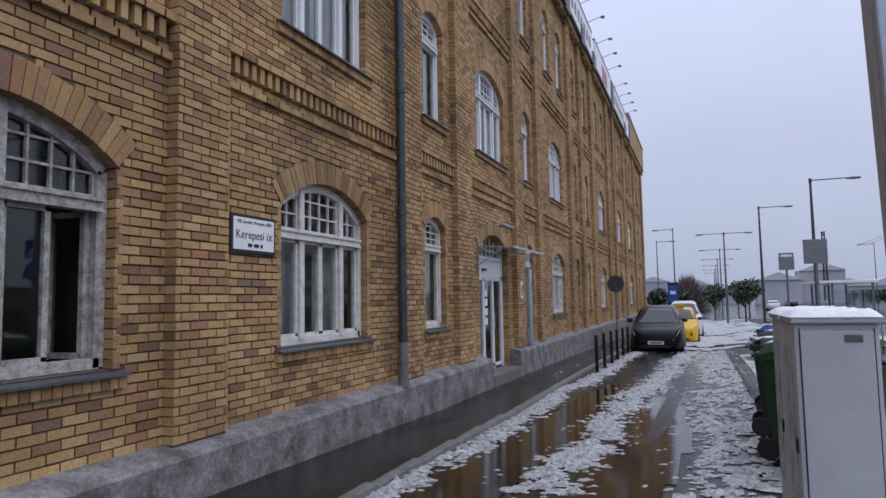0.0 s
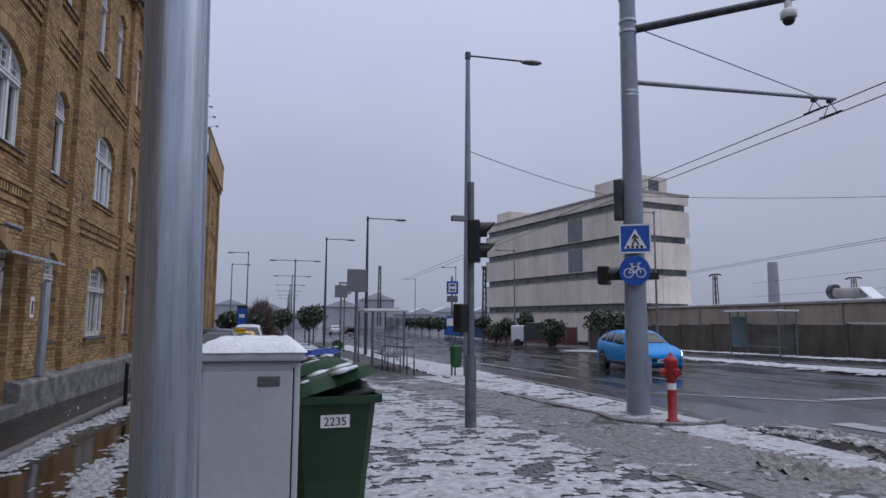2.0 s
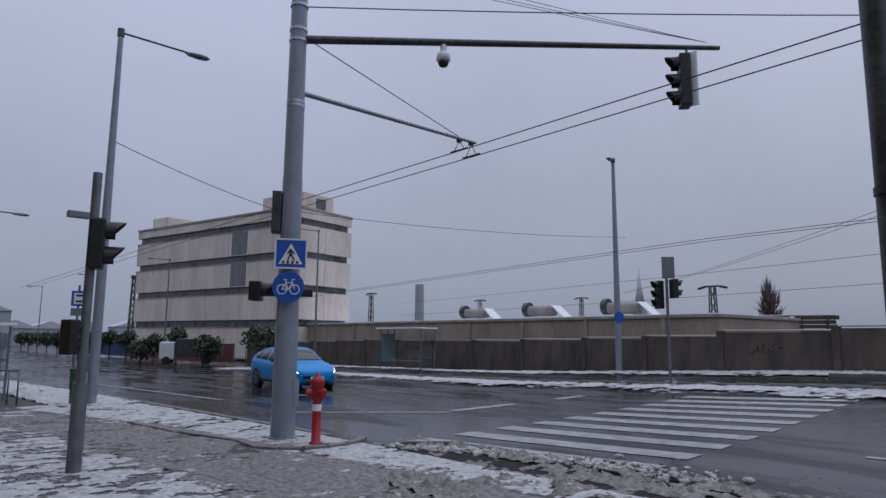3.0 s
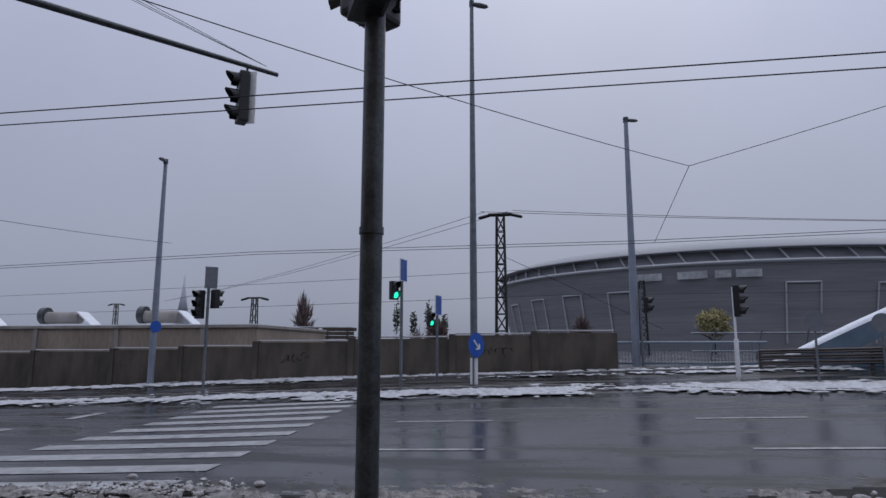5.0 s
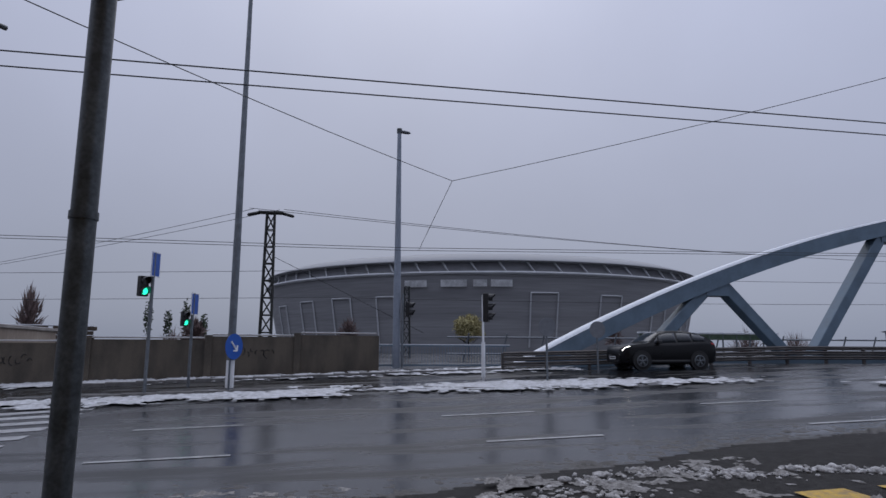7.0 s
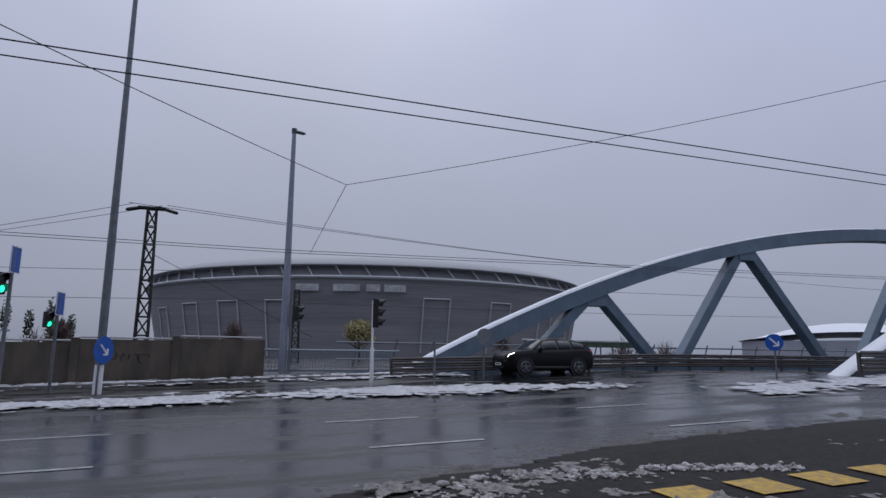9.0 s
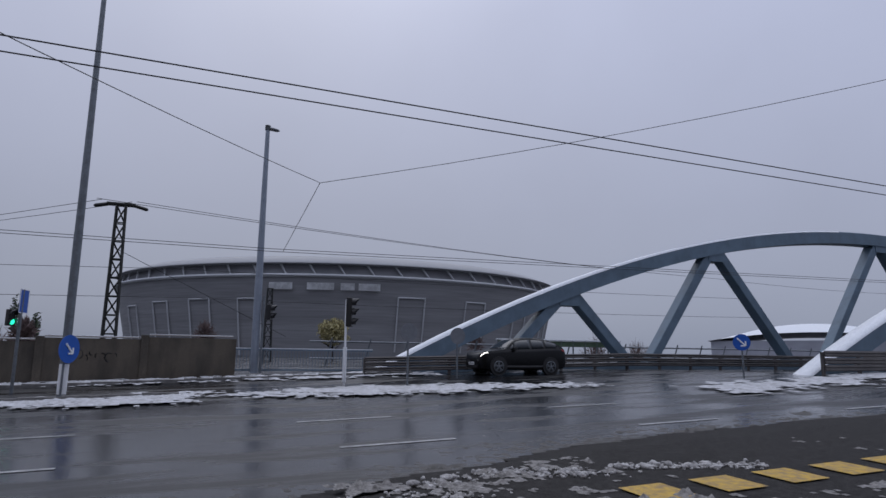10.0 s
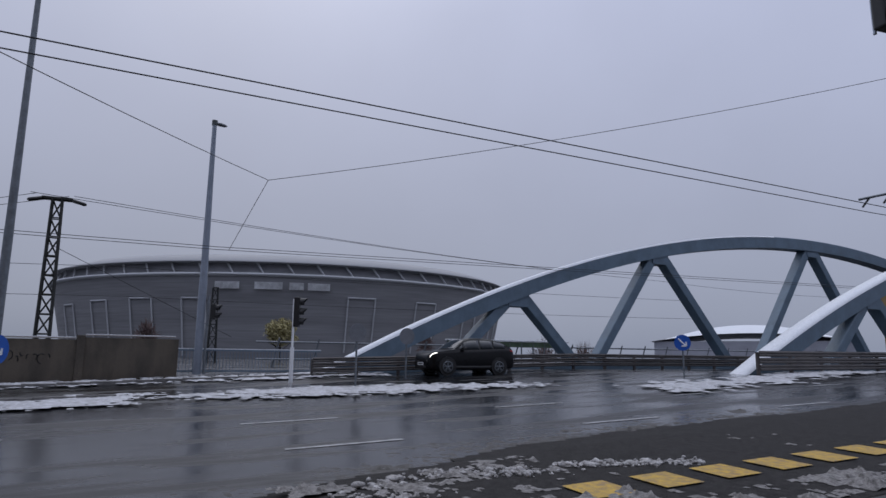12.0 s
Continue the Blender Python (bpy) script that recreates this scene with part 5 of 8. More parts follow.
part("white_edge", bx(-0.02, 0.02, -0.16, 0.02, 0, 1.15), M["sign_white"], mast).matrix_basis = Matrix.Translation(hd + Vector((0.1, -0.1, -1.28)))
# bracket for the trolley wires
B0, B1 = Vector((0.1, 0.0, 5.85)), Vector((12.75 - 6.6, 12.35 - 10.87, 6.62))
part("wire_bracket", tube(bmesh.new(), B0, B1, 0.045, 0.04, 10), M["bluegrey"], mast, "slim pale bracket for the trolley wires")
part("stay_wire", rod((0.1, 0, 6.9), B0.lerp(B1, 0.9), 0.01, n=5), M["wire"], mast)
for f in (0.87, 0.965):
    a = B0.lerp(B1, f)
    bm = bmesh.new()
    box(bm, a.x - 0.05, a.x + 0.05, a.y - 0.05, a.y + 0.05, a.z - 0.1, a.z - 0.02)
    for dy in (-0.15, 0.15):
        tube(bm, (a.x, a.y, a.z - 0.08), (a.x, a.y + dy * 1.2, 6.22), 0.01, n=5)
    tube(bm, (a.x, a.y - 0.3, 6.22), (a.x, a.y + 0.3, 6.22), 0.02, n=6)
    part("wire_hanger", bm, M["wire"], mast)

# hydrant
hy = thing("hydrant", "red pillar fire hydrant with a white band", "hydrant", on_ground(6.62, 9.93) @ Matrix.Diagonal((0.84, 0.84, 1, 1)))
bm = bmesh.new()
lathe(bm, [(0.13, 0.0), (0.13, 0.03), (0.085, 0.05), (0.08, 0.62), (0.085, 0.66), (0.115, 0.68), (0.12, 0.90), (0.13, 0.92), (0.13, 0.96), (0.08, 1.0), (0.04, 1.02), (0.04, 1.06), (0.0, 1.07)], 20)
part("barrel", bm, M["red"], hy)
part("band", lathe(bmesh.new(), [(0.084, 0.5), (0.084, 0.6)], 20, cap=False), M["sign_white"], hy, "white reflective band")
for a in (20, 160, 270):
    d = Vector((math.cos(radians(a)), math.sin(radians(a)), 0))
    part("outlet", rod(d * 0.08 + Vector((0, 0, 0.78)), d * 0.2 + Vector((0, 0, 0.76)), 0.06, n=12), M["red"], hy)

# pedestrian signal pole
tp = thing("traffic_signal", "grey steel signal pole with black heads seen from the side", "traffic light", on_ground(3.38, 10.1))
bm = bmesh.new()
tube(bm, (0, 0, 0), (0, 0, 1.05), 0.085, 0.085, 16)
part("sleeve", bm, M["midpole"], tp)
part("tube", rod((0, 0, 1.0), (0, 0, 3.64), 0.055, n=14), M["midpole"], tp)
signal_head(tp, pose(0.12, -0.1, 2.42, 0, 0, 70), 2, s=0.92)
signal_head(tp, pose(-0.10, 0.04, 1.38, 0, 0, 110), 2, s=0.62)
part("sensor", bx(-0.30, -0.06, -0.05, 0.05, 3.04, 3.12, 0.01), M["sign_back"], tp, "small grey detector")

# dark signal mast at the road edge
dk = thing("signal_mast", "thick dark steel signal mast at the road edge", "traffic light", on_ground(3.72, 1.93))
part("shaft", rod((0, 0, -0.1), (0, 0, 3.15), 0.049, 0.047, 20), M["darkpole"], dk)
part("collar", rod((0, 0, 2.1), (0, 0, 2.13), 0.053, n=20), M["darkpole"], dk)
signal_head(dk, pose(-0.05, -0.06, 3.08, 0, 0, 25), 3, s=0.8)
signal_head(dk, pose(0.08, 0.1, 3.1, 0, 0, 150), 3, s=0.8)


def street_lamp(x, y, h, arm, yaw, material, label, r=0.09, droop=0.0, double=False, base=None):
    L = thing("street_lamp", label, "street lamp", on_ground(x, y, yaw), group="street lamps")
    bm = bmesh.new()
    tube(bm, (0, 0, -0.1), (0, 0, h * 0.35), r, r, 12)
    tube(bm, (0, 0, h * 0.35), (0, 0, h), r * 0.96, r * 0.55, 12)
    part("pole", bm, material, L)
    part("cap", rod((0, 0, h - 0.12), (0, 0, h + 0.1), r * 0.75, n=10), M["darkpole"], L)
    for s in ((1, -1) if double else (1,)):
        if arm > 0.4:
            part("arm", rod((0, 0, h), (s * arm, 0, h - droop), 0.03, n=8), M["darkpole"], L)
        bm = bmesh.new()
        lathe(bm, [(0.02, -0.36), (0.1, -0.25), (0.14, 0.0), (0.12, 0.25), (0.03, 0.36)], 12)
        for v in bm.verts:
            v.co = Vector((s * (arm + v.co.z), v.co.y, h - droop + 0.55 * v.co.x - 0.02))
        part("lamp_head", bm, M["sign_back"], L, "flat grey lamp head", True)
    return L


street_lamp(6.25, 19.75, 10.1, 2.1, -5, M["bluegrey"], "tall grey street lamp with one drooping arm", 0.125, 0.06)
SWING[0] = True
street_lamp(28.85, 18.95, 10.5, 0.3, 190, M["bluegrey"], "tall grey street lamp before the concrete wall", 0.15)
street_lamp(31.2, -2.9, 11.25, 0.25, -70, M["bluegrey"], "tall pale lamp mast at the end of the wall", 0.17)
street_lamp(22.9, 3.3, 13.45, 0.3, -60, M["midpole"], "very tall slender lamp mast on the traffic island", 0.12)
SWING[0] = False
street_lamp(5.5, 37.0, 7.75, 1.9, 0, M["darkpole"], "dark street lamp at the bus stop", 0.1)
street_lamp(4.3, 52.0, 8.6, 1.9, 0, M["darkpole"], "dark street lamp along the road", 0.1)
for k in range(6):
    street_lamp(2.2 + 0.25 * k, 62 + 22 * k, 8.0, 2.0, 0, M["midpole"], "double-armed street lamp along the avenue", 0.1, 0, True)
street_lamp(-2.2, 66, 9.0, 1.6, 180, M["midpole"], "grey street lamp behind the parked cars", 0.08)
street_lamp(-4.2, 74, 8.5, 1.6, 0, M["midpole"], "grey street lamp behind the parked cars", 0.08)
for x, y, h, a in ((24, 62, 9.5, 180), (24, 84, 9.5, 180), (26.0, 40.0, 9.6, 180), (24, 110, 9.5, 180)):
    street_lamp(x, y, h, 1.7, a, M["midpole"], "grey street lamp beyond the road", 0.08)


def low_signal(x, y, h, heads, label, sign=None, material=M["midpole"], r=0.05):
    s = thing("traffic_signal", label, "traffic light", on_ground(x, y), group="far signals")
    part("tube", rod((0, 0, -0.1), (0, 0, h), r, n=10), material, s)
    for dx, dy, z, n, yaw, lit, sc in heads:
        signal_head(s, pose(dx, dy, z, 0, 0, yaw), n, lit, s=sc)
    if sign == "plate":
        sign_plate(s, pose(0.0, -0.08, h - 0.02, 0, 0, -50), 0.42, 0.75, M["sign_back"], label="grey back of a sign plate")
    if sign == "ped":
        q = sign_plate(s, pose(0.05, -0.05, h - 0.75, 0, 0, yaw_to(x, y, 1.7, 0.6) + 62), 0.5, 0.75, M["sign_blue"], label="blue crossing sign seen edge-on", rim=M["sign_white"])
    return s


SWING[0] = True
cy = yaw_to(21.6, 11.9, 1.4, 1.2)
low_signal(21.9, 12.33, 3.55, [(-0.1, 0.32, 2.5, 3, 250, None, 0.95), (0.1, -0.3, 2.85, 2, 60, None, 0.95)], "far signal pole with two black heads and a plate", "plate")
low_signal(22.2, 5.6, 4.2, [(-0.05, 0.2, 2.85, 2, cy + 20, 0, 0.9)], "far pedestrian signal showing green", "ped")
low_signal(25.2, 4.95, 3.1, [(-0.05, 0.2, 1.95, 2, cy + 20, 0, 0.75)], "small far pedestrian signal showing green", "ped")
isl = low_signal(23.55, -5.05, 2.85, [(0.0, -0.22, 1.9, 3, -25, None, 1.0)], "slim white signal pole on the traffic island", None, M["sign_white"], 0.04)
part("sleeve", rod((0, 0, 0), (0, 0, 1.2), 0.07, n=10), M["sign_white"], isl)
low_signal(31.0, -3.15, 3.3, [(0.0, -0.36, 2.25, 2, -25, None, 1.0)], "signal head mounted low on the lamp mast")
SWING[0] = False


def keep_sign(x, y, h, label, r=0.3, turn=0.0):
    s = thing("direction_sign", label, "road sign", on_ground(x, y))
    part("post", rod((0, 0, -0.05), (0, 0, h), 0.03, n=8), M["midpole"], s)
    f = Matrix.Rotation(radians(yaw_to(x, y, 1.6, 0.6) + turn), 4, "Z")
    d = part("disc", disc(bmesh.new(), (0, -0.14, h - r + 0.08), r, 28, 0.012), M["sign_blue"], s, "round blue sign with a white arrow")
    d.matrix_basis = f
    bm = bmesh.new()
    c = Vector((0, -0.147, h - r + 0.08))
    tube(bm, c + Vector((-0.15, 0, 0.15)), c + Vector((0.1, 0, -0.1)), 0.03, n=6)
    for v in (Vector((-0.17, 0, 0.0)), Vector((0.0, 0, 0.17))):
        tube(bm, c + Vector((0.13, 0, -0.13)), c + Vector((0.13, 0, -0.13)) + v, 0.028, n=6)
    part("arrow", bm, M["sign_white"], d)
    return s


SWING[0] = True
keep_sign(22.72, 3.30, 1.6, "round blue arrow sign before the tall mast", 0.40, 50)
keep_sign(19.2, -18.85, 1.5, "round blue arrow sign on the snowy island")
part("reflector", rod((22.9, 3.3, gzf(22.9, 3.3)), (22.9, 3.3, gzf(22.9, 3.3) + 0.85), 0.128, n=12), M["sign_white"], None)
tagged(bpy.data.objects["reflector"], "white band round the foot of the mast", "marker")
for x, y, h in ((21.4, -6.6, 1.9), (23.3, -9.2, 1.75)):
    s = thing("road_sign", "road sign on a grey post seen from behind", "road sign", on_ground(x, y), group="signs from behind")
    part("post", rod((0, 0, 0), (0, 0, h), 0.035, n=8), M["midpole"], s)
    part("disc", disc(bmesh.new(), (0, -0.06, h - 0.2), 0.3, 24, 0.01), M["sign_back"], s).matrix_basis = Matrix.Rotation(radians(yaw_to(x, y, 1.6, 0.6) + 25), 4, "Z")

# bus stop: sign, litter bin, shelter, bike racks
SWING[0] = False
bs = thing("bus_stop_sign", "blue and white bus stop sign on a slim post", "bus stop sign", on_ground(5.85, 20.1))
part("post", rod((0, 0, 0), (0, 0, 3.05), 0.03, n=8), M["midpole"], bs)
sb = yaw_to(5.85, 20.1, 0.6, 1.0)
q = sign_plate(bs, pose(0, -0.05, 2.5, 0, 0, sb), 0.36, 0.4, M["blue_lid"], label="white bus stop plate with blue rim")
part("white_field", bx(-0.12, 0.12, -0.004, 0.0, 0.06, 0.34), M["sign_white"], q)
for z in (0.10, 0.25):
    part("bus_symbol", bx(-0.08, 0.08, -0.006, -0.002, z, z + 0.05), M["black"], q)
sign_plate(bs, pose(0, -0.04, 2.25, 0, 0, sb), 0.34, 0.2, M["sign_back"], label="grey line plate")
sign_plate(bs, pose(0, -0.05, 1.25, 0, 0, sb), 0.38, 0.55, M["sign_blue"], label="blue timetable case")
part("timetable", bx(-0.16, 0.16, -0.062, -0.056, 1.52, 1.75), M["sign_white"], bs, "white timetable sheet").matrix_basis = Matrix.Rotation(radians(sb), 4, "Z")
lb = thing("litter_bin", "green plastic litter bin hung on the stop post", "litter bin", on_ground(5.9, 19.8))
bm = lathe(bmesh.new(), [(0.0, 0.28), (0.13, 0.28), (0.17, 0.4), (0.18, 0.78), (0.185, 0.88)], 18, cap=False)
part("bucket", bm, M["green_lid"], lb)
bm = bmesh.new()
lathe(bm, [(0.19, 0.86), (0.2, 0.9), (0.15, 0.93), (0.13, 0.88)], 18, cap=False)
part("rim", bm, M["green_lid"], lb)
part("stand", rod((0, 0.1, 0), (0, 0.1, 0.85), 0.025, n=8), M["midpole"], lb)


def shelter(x0, x1, y0, y1, h, label, advert=False):
    z = gzf(x0, y0)
    s = thing("bus_shelter", label, "bus shelter", Matrix.Translation((0, 0, z)), group="bus shelters")
    part("roof", bx(x0 - 0.35, x1 + 0.15, y0 - 0.1, y1 + 0.1, h, h + 0.09, 0.02), M["sign_white"], s, "snow-topped flat roof")
    for x, y in ((x0, y0), (x1, y0), (x0, y1), (x1, y1), ((x0 + x1) / 2, y1)):
        part("post", bx(x - 0.03, x + 0.03, y - 0.03, y + 0.03, -0.05, h), M["midpole"], s)
    for y in (y0, y1):
        g = part("end_pane", bx(x0 + 0.05, x1 - 0.05, y - 0.008, y + 0.008, 0.25, h - 0.2), M["glass"], s)
        if advert and y == y1:
            part("advert", bx(x0 + 0.08, x1 - 0.08, y - 0.06, y - 0.03, 0.35, h - 0.3), M["poster_teal"], s, "teal advertising poster")
    n = 3
    for i in range(n):
        a, b = y0 + (y1 - y0) * i / n, y0 + (y1 - y0) * (i + 1) / n
        part("back_pane", bx(x1 - 0.01, x1 + 0.006, a + 0.04, b - 0.04, 0.25, h - 0.2), M["glass"], s)
        part("rail", bx(x1 - 0.025, x1 + 0.025, a + 0.02, b - 0.02, 1.05, 1.1), M["midpole"], s)
    part("bench", bx(x1 - 0.5, x1 - 0.1, y0 + 0.4, y1 - 0.4, 0.42, 0.47, 0.01), M["midpole"], s)
    return s


M["poster_teal"] = mat("teal_poster", (0.10, 0.30, 0.36), 0.4, var=0.2, scale=2.5, bump=0, col2=(0.35, 0.22, 0.18))
shelter(3.9, 5.0, 23.4, 27.4, 2.05, "glass bus shelter with a snowy flat roof")
shelter(28.0, 29.2, 31.2, 35.2, 2.5, "glass bus shelter with adverts before the wall", True)
rk = thing("railing", "low dark steel hoop railing beside the path", "railing")
for k in range(6):
    y = 20.7 + 0.62 * k
    x = 4.8 - 0.1 * k
    bm = bmesh.new()
    pipe(bm, [(x, y, gzf(x, y)), (x, y, gzf(x, y) + 0.85)], 0.022, 8)
    part("post", bm, M["midpole"], rk)
part("top_rail", pipe(bmesh.new(), [(4.8, 20.7, gzf(4.8, 20.7) + 0.85), (4.3, 23.8, gzf(4.3, 23.8) + 0.85)], 0.024, 8), M["midpole"], rk)
rk2 = thing("railing", "long low steel railing between lane and path", "railing")
for k in range(16):
    y = 17.0 + 0.5 * k
    part("post", rod((2.1, y, gzf(2.1, y)), (2.1, y, gzf(2.1, y) + 0.85), 0.02, n=6), M["midpole"], rk2)
part("top_rail", rod((2.1, 17.0, gzf(2.1, 17.0) + 0.85), (2.1, 24.5, gzf(2.1, 24.5) + 0.85), 0.022, n=8), M["midpole"], rk2)
for x, y, h, w, l in ((2.46, 16.5, 2.85, 0.5, "grey back of a road sign on a slim pole"), (3.4, 30.0, 3.4, 0.6, "small grey sign on a slim pole")):
    s = thing("road_sign", l, "road sign", on_ground(x, y))
    part("post", rod((0, 0, 0), (0, 0, h), 0.04, n=8), M["midpole"], s)
    sign_plate(s, pose(0, -0.06, h - 0.55, 0, 0, 10), w, 0.55, M["sign_back"])
s = thing("road_sign", "round dark back of a sign beside the parked car", "road sign", on_ground(-2.35, 19.9))
part("post", rod((0, 0, 0), (0, 0, 2.5), 0.03, n=8), M["midpole"], s)
part("disc", disc(bmesh.new(), (0, -0.04, 2.22), 0.25, 28, 0.012), M["pipe"], s)
s = thing("small_sign", "green and yellow round mark on a short post", "road sign", on_ground(2.9, 26.0))
part("post", rod((0, 0, 0), (0, 0, 0.9), 0.03, n=8), M["midpole"], s)
part("disc", disc(bmesh.new(), (0, -0.04, 0.8), 0.22, 20, 0.012), M["green_lid"], s)
s = thing("info_pylon", "tall blue information pylon behind the parked cars", "sign", on_ground(-1.9, 52))
part("slab", bx(-0.38, 0.38, -0.12, 0.12, 0, 3.4, 0.03), M["black"], s)
part("blue_panel", bx(-0.32, 0.32, -0.14, -0.12, 1.9, 3.2), M["sign_blue"], s)
for z in (0.8, 1.5, 2.5):
    part("text_bar", bx(-0.2, 0.2, -0.15, -0.135, z, z + 0.25), M["sign_white"], s)
s = thing("info_pylon", "far sign with a pale picture on a tall pole", "sign", on_ground(5.0, 44))
part("pole", rod((0, 0, 0), (0, 0, 4.6), 0.05, n=8), M["midpole"], s)
part("panel", bx(-0.4, 0.4, -0.05, 0.05, 3.8, 4.6), M["sign_back"], s)
part("picture", bx(-0.3, 0.3, -0.06, -0.05, 3.9, 4.5), M["sign_white"], s)

# ---- bollards along the pavement ----
bo = thing("bollard", "slim black steel bollard on the pavement", "bollard", on_ground(-2.32, 15.4), group="bollards")
part("post", lathe(bmesh.new(), [(0.04, 0), (0.04, 0.8), (0.045, 0.82), (0.045, 0.86), (0.02, 0.88)], 14), M["black"], bo)
part("base", rod((0, 0, 0), (0, 0, 0.02), 0.07, n=14), M["black"], bo)
for y in (16.7, 18.1, 19.4, 20.9, 22.4):
    copy_thing(bo, on_ground(-2.32, y))

# ---- cabinet, bins ----
def cabinet(x0, x1, y0, y1, h, label, paper=False):
    c = thing("utility_cabinet", label, "cabinet", pose(0, 0, 0.0), group="street cabinets")
    part("body", bx(x0, x1, y0, y1, 0.0, h, 0.012), M["cabinet"], c)
    part("door", bx(x0 + 0.022, x1 - 0.022, y0 - 0.008, y0 - 0.002, 0.12, h - 0.03, 0.004), M["cabinet"], c, "flat grey cabinet door")
    bm = bmesh.new()
    for x in (x0 + 0.02, x1 - 0.02):
        box(bm, x - 0.0025, x + 0.0025, y0 - 0.003, y0 + 0.001, 0.1, h - 0.02)
    part("door_gap", bm, M["black"], c)
    part("top", bx(x0 - 0.012, x1 + 0.012, y0 - 0.02, y1 + 0.02, h, h + 0.028, 0.008), M["cabinet"], c)
    part("vent_plate", bx(x1 - 0.125, x1 - 0.06, y0 - 0.011, y0 - 0.007, h - 0.075, h - 0.045, 0.003), M["kerb"], c, "small beige label plate")
    part("lock", bx(x0 - 0.008, x0 + 0.001, y0 + 0.05, y0 + 0.09, h * 0.62, h * 0.66), M["black"], c)
    part("poster_rest", bx(x0 - 0.004, x0 - 0.001, y0 + 0.1, y1 - 0.04, h * 0.45, h - 0.1), M["grime"], c, "torn poster remains on the side")
    part("poster_rest", bx(x1 + 0.001, x1 + 0.004, y0 + 0.1, y1 - 0.04, h * 0.35, h - 0.12), M["grime"], c, "torn poster remains on the side")
    if paper:
        part("paper", bx(x1 - 0.095, x1 - 0.02, y0 - 0.012, y0 - 0.0095, 0.35, 0.72), M["sign_white"], c, "white paper stuck on the door")
    bm = bmesh.new()
    nx, ny = 16, 16
    vs = []
    for i in range(nx + 1):
        for j in range(ny + 1):
            u, v = i / nx, j / ny
            e = min(u, 1 - u, v, 1 - v)
            z = h + 0.026 + 0.03 * min(1, e * 7) ** 0.6 + 0.012 * noise.noise(Vector((u * 5, v * 5, 2))) * min(1, e * 8)
            wob = 0.008 * noise.noise(Vector((u * 9, v * 9, 5)))
            vs.append(bm.verts.new((x0 - 0.02 + (x1 - x0 + 0.04) * u + wob, y0 - 0.025 + (y1 - y0 + 0.05) * v + wob, z)))
    for i in range(nx):
        for j in range(ny):
            k = i * (ny + 1) + j
            bm.faces.new((vs[k], vs[k + ny + 1], vs[k + ny + 2], vs[k + 1]))
    tagged(part("snow_cap", bm, M["snow"], None, "", True), "rounded snow cap lying on a cabinet", "snow")
    return c


cabinet(0.355, 0.66, 3.03, 3.38, 1.42, "grey plastic street cabinet with snow on top", True)
cabinet(0.35, 0.655, 3.47, 3.82, 1.42, "grey plastic street cabinet behind the first")


